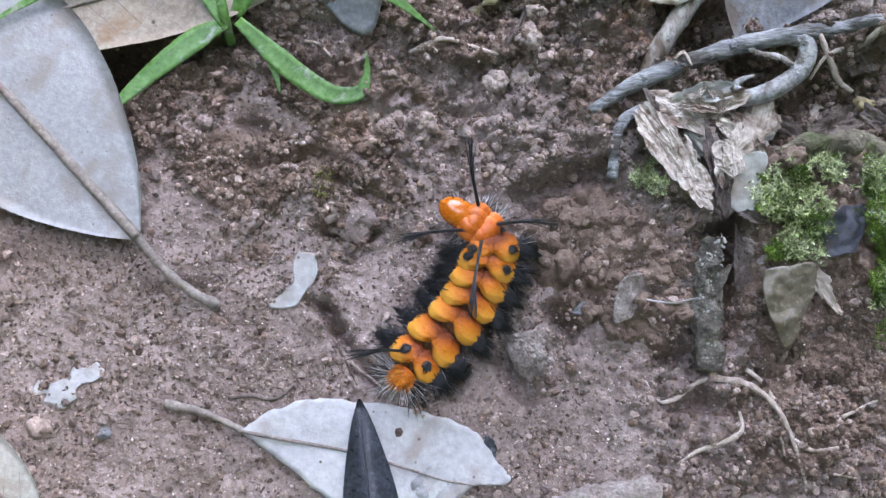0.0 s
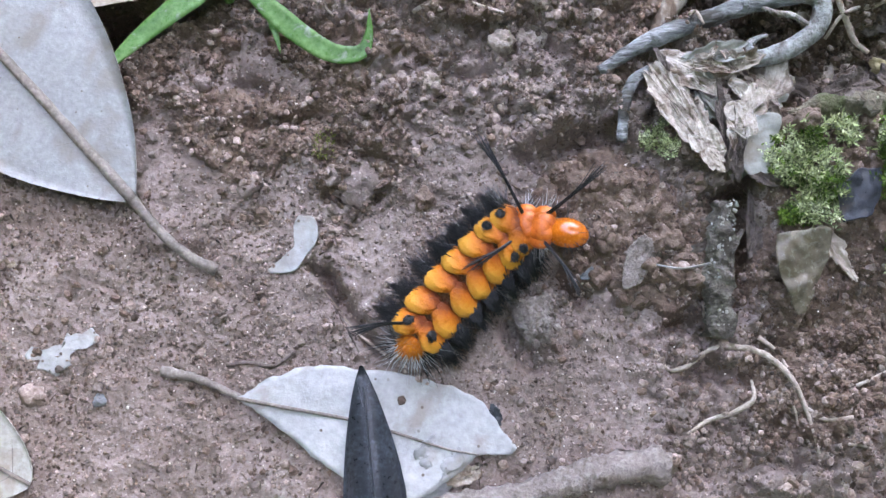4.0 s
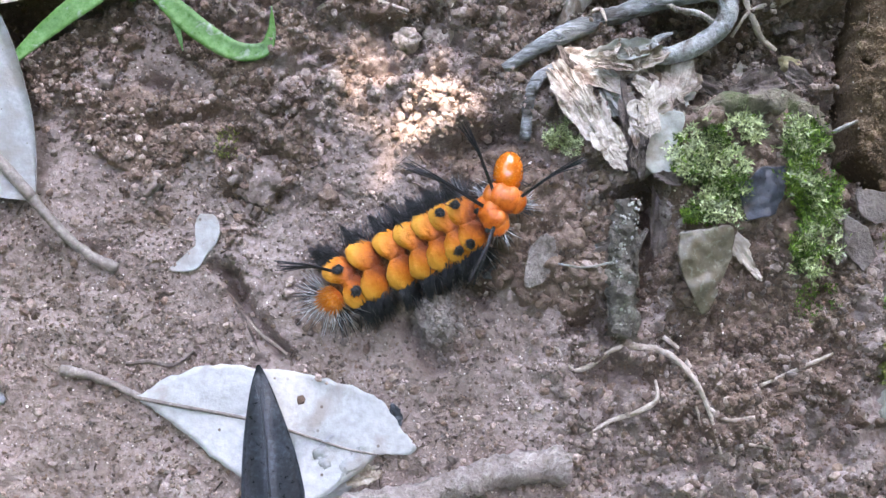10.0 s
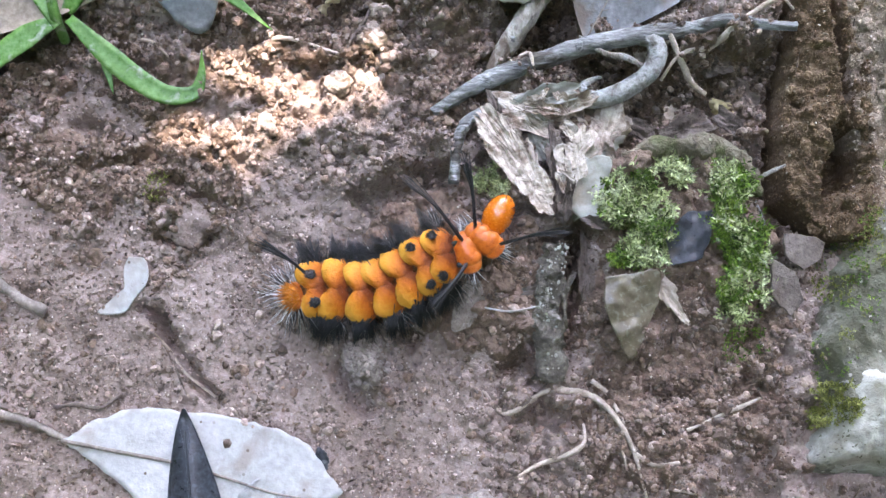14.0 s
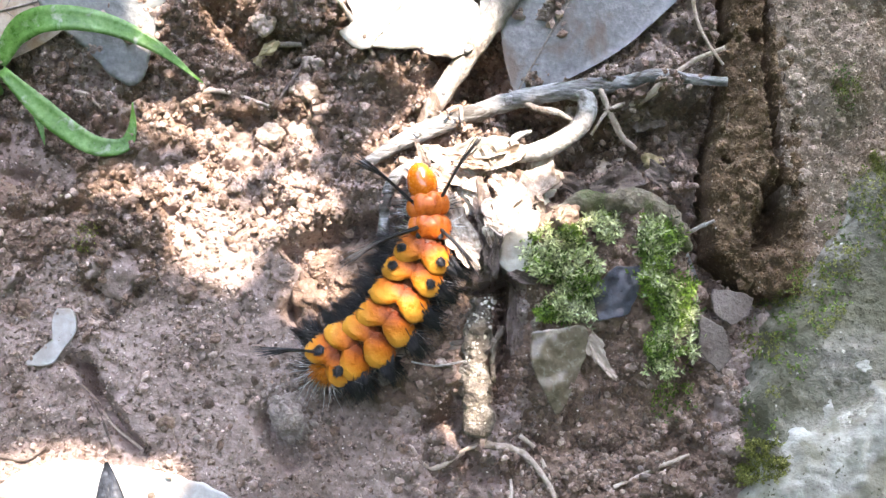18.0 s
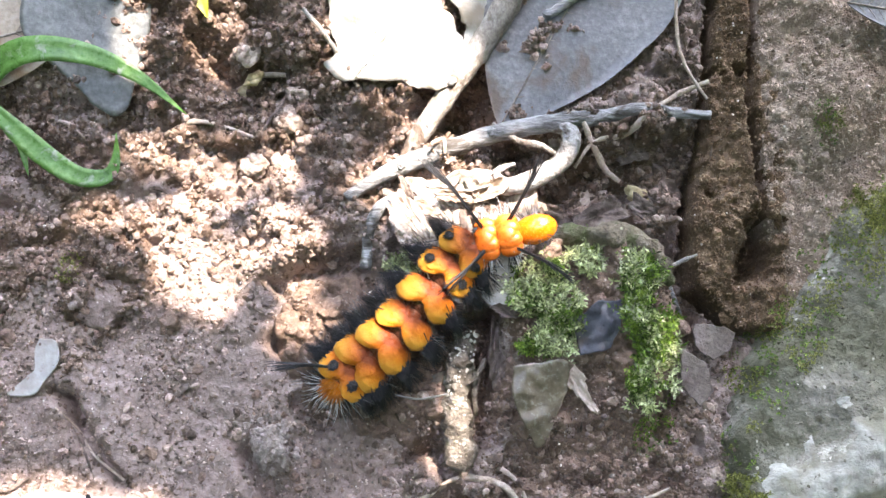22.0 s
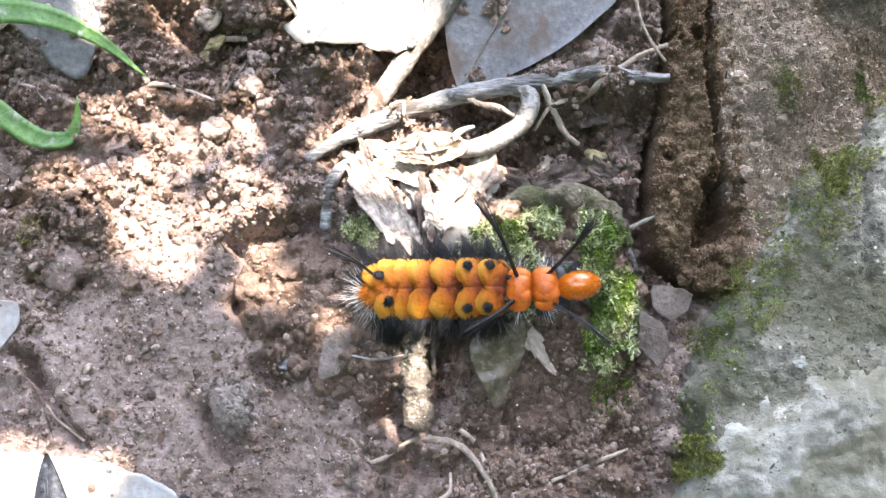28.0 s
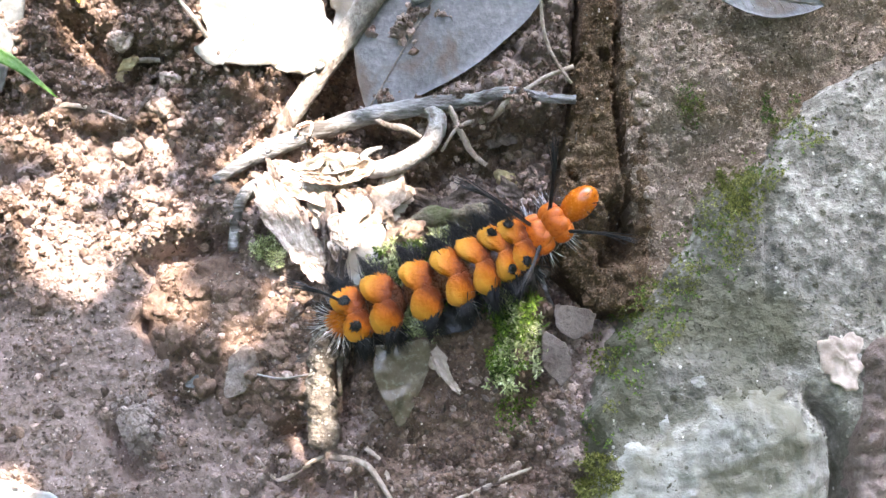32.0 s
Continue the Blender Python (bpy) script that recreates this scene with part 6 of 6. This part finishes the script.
def body_line(points):
    """The line of the body over what it crawls on."""
    p = np.array([(q[0], q[1], 0.0) for q in points])
    dx, dy = np.meshgrid((-0.2, 0, 0.2), (-0.2, 0, 0.2))
    under = surface_height(p[:, 0, None] + dx.ravel(), p[:, 1, None] + dy.ravel()).mean(1)
    raised = np.array([q[2] if len(q) > 2 else 0.0 for q in points])
    p[:, 2] = np.maximum(0.36 + 0.2 * smooth(0.6, 1.9, p[:, 0]), under + 0.36) + 0.1 * smooth(1.9, 2.6, p[:, 0]) + 0.12 * np.clip((np.array(NAMED) - 7) / 3, 0, 1) + raised
    return along(p, 101)


def body_pose(line, at):
    """Where the piece at a count of segments along the body stands, its x axis towards the head."""

    def place(n):
        u = np.interp(n, NAMED, range(6)) * 20
        return np.array([np.interp(u, np.arange(101), line[:, i]) for i in range(3)])

    ahead = Vector(place(min(10.6, at + 0.6)) - place(max(0, at - 0.6))).normalized()
    left = Vector((0, 0, 1)).cross(ahead).normalized()
    up = ahead.cross(left)
    m = Matrix((ahead, left, up)).transposed().to_4x4()
    return Matrix.Translation(Vector(place(at)) * CM) @ m


def tuft(shape, root, way, length, count, spread, thick, r):
    """A brush of bristles that leave one spot."""
    way = np.array(way, float) / np.linalg.norm(way)
    for _ in range(count):
        d = way + r.normal(0, spread, 3)
        d /= np.linalg.norm(d)
        n = length * (0.55 + 0.5 * r.random())
        o = np.array(root) + r.normal(0, 0.035, 3)
        hair(shape, o, o + d * n, thick, r.normal(0, 0.03, 3) * n)


def flame(shape, root, way, length, width, count, thick, r):
    """A pointed tuft: hairs from a broad base that lean together at the tip."""
    way = np.array(way, float) / np.linalg.norm(way)
    root = np.array(root, float)
    for _ in range(count):
        o = r.normal(0, width, 3) * (1.2, 0.6, 0.8)
        n = length * (0.45 + 0.6 * r.random())
        tip = root + way * n + o * (1 - n / length) * 0.9 + r.normal(0, 0.018, 3)
        hair(shape, root + o, tip, thick, r.normal(0, 0.02, 3) * n)


def pencil(shape, root, way, length, r, tip=1.7, bend=(0.12, 0, 0.14)):
    """A long thin plume of black hairs, thicker towards its end."""
    way = np.array(way, float) / np.linalg.norm(way)
    root = np.array(root, float)
    bend = np.array(bend)
    for k in range(16):
        o = r.normal(0, 0.011, 3)
        p = [root + o, root + way * length * 0.5 + bend * length * 0.5 + o, root + way * length * (0.85 + 0.15 * r.random()) + o * tip * 2.4 + bend * 0.2 * length]
        tube(shape, p, (0.008, 0.0075, 0.007, 0.003), 11, 4)


def fluffy(shape, centre, radii, turn, r, bristles=70, thick=0.006, out=0.35):
    """A pad of dense short fur: a lump and the hair tips that stand out of it."""
    t = turned(*turn)
    ball(shape, centre, radii, t, 10, 16, 0.05, int(r.integers(1, 999)))
    for _ in range(bristles):
        d = r.normal(0, 1, 3)
        d[2] = abs(d[2])
        d /= np.linalg.norm(d)
        p = np.array(centre) + t @ (d * np.array(radii) * 0.95)
        w = t @ (d / np.array(radii))
        w = w / np.linalg.norm(w) + np.array([-0.9, 0, 0.1])
        hair(shape, p, p + w / np.linalg.norm(w) * out * min(radii) * (0.6 + 0.7 * r.random()), thick)


def fur_scale(shape, centre, radii, turn, side, r, fringe=150):
    """A smooth brush of fur, cut round like a scale: blunt outside, narrower towards the middle of the back, with a fringe of hair tips."""
    t = turned(*turn)
    start = shape.count
    ball(shape, (0, 0, 0), (1, 1, 1), None, 14, 22)
    p = shape.corners[-1]
    out = p[:, 1] * side
    wide = 0.78 + 0.22 * smooth(-1, 0.5, out)
    streak = 1 + 0.05 * np.sin(9 * np.arctan2(p[:, 2], p[:, 0]) + 3 * out) + 0.03 * r.normal(0, 1, len(p))
    p = np.stack([p[:, 0] * wide - 0.18 * (1 - out**2) * (p[:, 0] < 0), p[:, 1] - 0.1 * side * (out < 0), p[:, 2] * (0.85 + 0.15 * out)], 1) * streak[:, None]
    shape.corners[-1] = (p * np.array(radii)) @ t.T + np.array(centre)
    for _ in range(fringe):
        a = r.uniform(0, 6.28)
        d = np.array([math.cos(a) - 0.35, math.sin(a), r.uniform(-0.1, 0.45)])
        d /= np.linalg.norm(d)
        root = np.array(centre) + t @ (d * np.array(radii) * 0.88)
        w = t @ (d * np.array(radii)) / max(radii) + np.array([-0.25, 0.1 * side, 0.05])
        hair(shape, root, root + w / np.linalg.norm(w) * r.uniform(0.03, 0.075), 0.0055)
    return start


SEGMENTS = []
for k, s in enumerate(STATIONS):
    r = np.random.default_rng(100 + k)
    if k == 0:
        seg = part("tail", ball(Shape(), (0, 0, 0), (0.17, 0.18, 0.16), None, 10, 14), ORANGE_SKIN, caterpillar, "orange tail end with pale bristles")
        fur = Shape()
        fluffy(fur, (-0.04, 0, 0.05), (0.14, 0.16, 0.13), (0, 0, 0), r, 260, 0.006, 0.8)
        part("tail_fur", fur, ORANGE_FUR, seg)
        pale = Shape()
        for _ in range(70):
            a = r.uniform(1.2, 5.1)
            d = np.array([math.cos(a), math.sin(a), r.uniform(-0.3, 0.5)])
            hair(pale, d * 0.12, d * r.uniform(0.35, 0.62), 0.006, r.normal(0, 0.03, 3))
        part("pale_bristles", pale, GREY_HAIR, seg, "fine white bristles")
        dark = Shape()
        for side in (-1, 1):
            tuft(dark, (-0.05, 0.16 * side, -0.05), (-0.7, side, -0.1), 0.5, 24, 0.35, 0.008, r)
        part("dark_bristles", dark, BLACK_HAIR, seg)
    elif k <= 7:
        big = 1.0 if 2 <= k <= 6 else 0.9
        seg = part("abdomen_segment", ball(Shape(), (-0.02, 0, -0.05), (0.29, 0.31 * big, 0.25 * big), None, 12, 18), MAROON, caterpillar, "glossy dark maroon skin")
        for side in (-1, 1):
            pad = Shape()
            fur_scale(pad, (-0.01, 0.205 * side * big, 0.125), (0.21, 0.225 * big, 0.11), (-26 * side, 20, -8 * side), side, r)
            pad = part("fur_tuft", pad, FUR, seg, "brush of orange fur, tips paler and creases darkened for shade")
            middle = Shape()
            fur_scale(middle, (0.03, 0.06 * side, 0.185), (0.14, 0.085, 0.06), (-10 * side, 20, 14 * side), side, r, 60)
            part("middle_tuft", middle, FUR, seg, "red-orange fur in the middle of the back")
            dark = Shape()
            flame(dark, (-0.03, 0.31 * side * big, 0.06), (-0.3, side, 0.3), 0.43, 0.055, 150, 0.007, r)
            tuft(dark, (0.0, 0.3 * side, -0.1), (-0.15, side, -0.35), 0.46, 210, 0.34, 0.006, r)
            tuft(dark, (0.0, 0.27 * side, -0.1), (-0.1, side, 0.1), 0.52, 20, 0.35, 0.004, r)
            part("black_tuft", dark, BLACK_HAIR, seg, "pointed tuft of black hair")
            pale = Shape()
            tuft(pale, (0.0, 0.3 * side, -0.05), (-0.2, side, -0.1), 0.48, 12, 0.4, 0.003, r)
            part("pale_bristles", pale, GREY_HAIR, seg, "fine grey bristles")
            if k in (1, 6, 7):
                spot = Shape()
                spot_at = (-0.03, 0.18 * side, 0.265) if k == 1 else (-0.05, 0.27 * side, 0.25)
                fluffy(spot, spot_at, (0.072, 0.062, 0.03) if k == 1 else (0.06, 0.058, 0.03), (-24 * side, 18, 0), r, 110, 0.005, 1.3)
                part("black_spot", spot, BLACK_HAIR, seg, "round tuft of black fur")
            leg = Shape()
            tube(leg, [(0, 0.13 * side, -0.18), (0, 0.16 * side, -0.36)], (0.06, 0.045), 6, 8)
            part("leg", leg, MAROON, seg)
        if k == 1:
            plume = Shape()
            pencil(plume, (0, 0.1, 0.16), (-0.7, 0.72, 0.3), 0.95, r)
            part("hair_pencil", plume, BLACK_HAIR, seg, "black hair pencil")
    elif k <= 9:
        wide = (0.25, 0.27)[k == 8]
        seg = part("thorax_segment", ball(Shape(), (0, 0, 0), (0.19, wide, 0.22), None, 12, 18, 0.02, k), ORANGE_SKIN, caterpillar, "smooth orange-red segment")
        for side in (-1, 1):
            part("wart", ball(Shape(), (0.0, 0.17 * side, 0.08), (0.16, 0.12, 0.08), None, 10, 12), ORANGE_SKIN, seg)
            part("wart", ball(Shape(), (0.01, 0.08 * side, 0.125), (0.17, 0.12, 0.08), None, 10, 12), ORANGE_SKIN, seg)
        for side in (-1, 1):
            if k == 8:
                spot = Shape()
                ball(spot, (-0.12, 0.14 * side, 0.15), (0.05, 0.04, 0.025), None, 6, 10)
                part("black_spot", spot, BLACK_HAIR, seg)
            pale = Shape()
            tuft(pale, (0, 0.21 * side, 0.03), (0.15, side, 0.1), 0.32, 16, 0.35, 0.005, r)
            part("pale_bristles", pale, GREY_HAIR, seg, "fine grey bristles")
            dark = Shape()
            tuft(dark, (0, 0.2 * side, -0.05), (0.0, side, -0.05), 0.35, 18, 0.35, 0.007, r)
            part("dark_bristles", dark, BLACK_HAIR, seg)
            plume = Shape()
            if k == 8:
                pencil(plume, (-0.02, 0.14 * side, 0.17), (-0.5, 0.85, 0.45) if side > 0 else (-0.7, -0.6, 0.45), (0.9, 1.25)[side > 0], r)
            else:
                pencil(plume, (0.05, 0.17 * side, 0.12), (0.75, side * 0.75, 0.4), 1.0, r)
            part("hair_pencil", plume, BLACK_HAIR, seg, "long black hair pencil")
            leg = Shape()
            tube(leg, [(0, 0.12 * side, -0.15), (0.03, 0.16 * side, -0.26), (0.06, 0.13 * side, -0.33)], (0.045, 0.035, 0.015), 8, 8)
            part("leg", leg, ORANGE_SKIN, seg)
    else:
        seg = part("head", ball(Shape(), (0.02, 0, -0.01), (0.3, 0.2, 0.18), None, 14, 18), HEAD_SKIN, caterpillar, "glossy orange head")
        for side in (-1, 1):
            line = Shape()
            tube(line, [(-0.1, 0.06 * side, 0.14), (0.06, 0.07 * side, 0.148), (0.2, 0.045 * side, 0.105)], (0.003, 0.005, 0.003), 14, 6)
            part("dark_line", line, BLACK_HAIR, seg)
            eye = Shape()
            ball(eye, (0.16, 0.13 * side, -0.02), (0.03, 0.03, 0.03), None, 6, 8)
            part("eye_spot", eye, BLACK_HAIR, seg)
        jaws = Shape()
        ball(jaws, (0.27, 0, -0.06), (0.05, 0.08, 0.05), None, 8, 10)
        part("mouth", jaws, MAROON, seg)
        fine = Shape()
        for _ in range(36):
            a = r.uniform(-2.4, 2.4)
            d = np.array([math.cos(a), math.sin(a), r.uniform(-0.1, 0.7)])
            hair(fine, d * 0.16, d * r.uniform(0.3, 0.5), 0.004)
        part("fine_hairs", fine, BLACK_HAIR, seg)
    SEGMENTS.append((seg, s))


# ---- unseen foliage added overhead, whose gaps let the sun through onto BRIGHT ----
BRIGHT = [
    ([(-2.22, 0.95)][0], 0.75, 0.36), ([(-2.00, 0.41)][0], 0.52, 0.40), ([(-3.22, 1.08)][0], 0.55, 0.16), ([(-0.99, 1.05)][0], 0.20, 0.50), ([(-0.55, 0.51)][0], 0.16, 0.45),
    ([(-0.53, -0.37)][0], 0.3, 0.22), ([(-2.50, 2.17)][0], 0.5, 0.15), ([(-1.64, 1.86)][0], 0.42, 0.35), ([(-0.91, 2.07)][0], 0.2, 0.42), ([(0.58, 3.55)][0], 1.0, 0.75),
    ([(-3.01, 3.40)][0], 0.1, 0.75), ([(1.21, 2.65)][0], 0.4, 0.7), ([(0.84, 1.79)][0], 0.9, 0.25), ([(1.16, 1.17)][0], 0.6, 0.35), ([(2.45, 1.75)][0], 0.5, 0.3),
    ([(2.11, 0.58)][0], 0.3, 0.4), ([(-3.80, -2.90)][0], 1.5, 0.5), ([(0.39, -0.74)][0], 0.12, 0.10), ([(1.18, -0.22)][0], 0.10, 0.08), ([(0.98, -0.16)][0], 0.10, 0.08), ([(4.10, -0.61)][0], 0.05, 0.35),
    ([(1.50, -1.74)][0], 0.1, 0.55), ([(-1.84, 3.71)][0], 0.3, 0.25), ([(2.39, 0.44)][0], 0.3, 0.15),
]


def shade_leaf(shape, place, size, seed, low=25, high=31):
    """A rounded leaf with a short point, square to the sun, added between low and high to shade place."""
    r = np.random.default_rng(seed)
    z = r.uniform(low, high)
    centre = np.array((place[0], place[1], 0.3)) + np.array(SUN) / SUN.z * z
    a = np.cross(np.array(SUN), (0, 0, 1.0))
    a /= np.linalg.norm(a)
    b = np.cross(np.array(SUN), a)
    t = r.random() * 6.28
    a, b = math.cos(t) * a + math.sin(t) * b, -math.sin(t) * a + math.cos(t) * b
    ang = np.linspace(0, 2 * math.pi, 14, endpoint=False)
    rad = size * (1 + 0.12 * np.cos(ang) ** 9 + 0.05 * r.normal(0, 1, 14))
    pts = [centre + 0.05 * size * np.array(SUN)] + [centre + q * (math.cos(w) * a + math.sin(w) * b) for q, w in zip(rad, ang)]
    shape.add(pts, [(0, 1 + j, 1 + (j + 1) % 14) for j in range(14)])


gx, gy = np.meshgrid(np.arange(-13, 14, 0.1), np.arange(-10, 10.5, 0.1))
open_sky = np.zeros(gx.shape, bool)
for (px, py), a, b in BRIGHT:
    open_sky |= ((gx - px) / (a + 0.2)) ** 2 + ((gy - py) / (b + 0.18)) ** 2 < 1 + 0.9 * fbm(gx, gy, 0.6, 201, 3)
r = np.random.default_rng(31)
covered = open_sky.copy()
foliage = Shape()
for k in range(4000):
    free = np.argwhere(~covered)
    if len(free) < 40:
        break
    i, j = free[r.integers(len(free))]
    px, py = gx[i, j], gy[i, j]
    d2 = (gx - px) ** 2 + (gy - py) ** 2
    nearest = math.sqrt(d2[open_sky].min())
    size = float(np.clip(nearest * 1.02, 0.14, 1.7))
    shade_leaf(foliage, (px, py), size, 500 + k)
    covered |= d2 < (0.92 * size) ** 2
shade_leaves = part("unseen_shade_foliage", foliage, UNSEEN_LEAF, rounded=False)
tagged(shade_leaves, "unseen leaves added overhead to shade all but the sun patches", "foliage", kind="stuff")

# unseen leaves added to dim the sun patches, slid aside as they brighten
spray = Shape()
for k in range(1700):
    px = r.uniform(-11.0, 9.0)
    reach = 4.5 * float(smooth(-0.9, 0.6, px))
    py = r.uniform(-9.0, 8.2 + reach)
    size, chance = r.uniform(0.35, 0.95), r.random()
    if chance < np.interp(py - reach, (2.6, 3.4, 4.8, 6.4, 8.2), (0.8, 0.5, 0.24, 0.12, 0.03)):
        shade_leaf(spray, (px, py), size, 9000 + k, 60, 75)
sun_dimmer = thing("unseen_sun_dimmer", "unseen green leaves added overhead to dim sun, sliding aside", "foliage")
part("leaves", spray, UNSEEN_LEAF, sun_dimmer, rounded=False)


# unseen leaves added all round to narrow the skylight, open on the sunny side
around = Shape()
r = np.random.default_rng(77)
gap = Vector((0.05, 0.5, 0.86)).normalized()
low_gap = Vector((0.12, 0.9, 0.42)).normalized()
for k in range(5200):
    d = Vector(r.normal(0, 1, 3))
    d.z = abs(d.z)
    d.normalize()
    if d.dot(gap) > math.cos(radians(36)) + 0.05 * r.normal() or d.dot(low_gap) > math.cos(radians(24)) + 0.04 * r.normal() or d.z < 0.02:
        continue
    far = r.uniform(160, 330)
    c = np.array(d) * far
    a = np.cross(np.array(d), r.normal(0, 1, 3))
    a /= np.linalg.norm(a)
    b = np.cross(np.array(d), a) + 0.5 * r.normal(0, 1, 3)
    b /= np.linalg.norm(b)
    n, w = far * r.uniform(0.05, 0.1), far * r.uniform(0.025, 0.05)
    around.add([c - n * a, c - 0.2 * n * a + w * b, c + 0.5 * n * a + 0.7 * w * b, c + n * a, c + 0.5 * n * a - 0.7 * w * b, c - 0.2 * n * a - w * b], [(0, 1, 2, 3, 4, 5)])
# more unseen leaves close by on the left, added to darken that side
for k in range(420):
    c = np.array((r.uniform(-26, -11.5), r.uniform(-14, 9), r.uniform(3, 24)))
    a, b = r.normal(0, 1, 3), r.normal(0, 1, 3)
    a /= np.linalg.norm(a)
    b = np.cross(a, b)
    b /= np.linalg.norm(b)
    n, w = r.uniform(1.2, 2.2), r.uniform(0.6, 1.1)
    around.add([c - n * a, c - 0.2 * n * a + w * b, c + 0.5 * n * a + 0.7 * w * b, c + n * a, c + 0.5 * n * a - 0.7 * w * b, c - 0.2 * n * a - w * b], [(0, 1, 2, 3, 4, 5)])
tagged(part("sky_blocking_leaves", around, UNSEEN_LEAF, rounded=False), "unseen green leaves added all round to narrow the sky", "foliage", kind="stuff")


def motions():
    poses = {k: [] for k in range(len(SEGMENTS))}
    roots = []
    for t, points in CRAWL:
        line = body_line(points)
        root = body_pose(line, 5)
        heading = math.atan2(root[1][0], root[0][0])
        root = Matrix.Translation(root.translation) @ Matrix.Rotation(heading, 4, "Z")
        roots.append((t, root))
        for k, (seg, s) in enumerate(SEGMENTS):
            poses[k].append((t, root.inverted() @ body_pose(line, s)))
    walk(caterpillar, roots)
    for k, (seg, s) in enumerate(SEGMENTS):
        walk(seg, poses[k])
    # the added spray slides off so that the sun patches brighten
    walk(sun_dimmer, [(0, pose(0, 0, 0)), (5, pose(0, -0.008, 0)), (8, pose(0.002, -0.028, 0)), (10, pose(0.003, -0.042, 0)), (11.5, pose(0.004, -0.050, 0)), (13, pose(0.005, -0.057, 0)), (15, pose(0.006, -0.067, 0)), (16.2, pose(0.008, -0.085, 0)), (17.5, pose(0.01, -0.16, 0)), (20, pose(0.01, -0.18, 0)), (32, pose(0.01, -0.19, 0))])


motions()
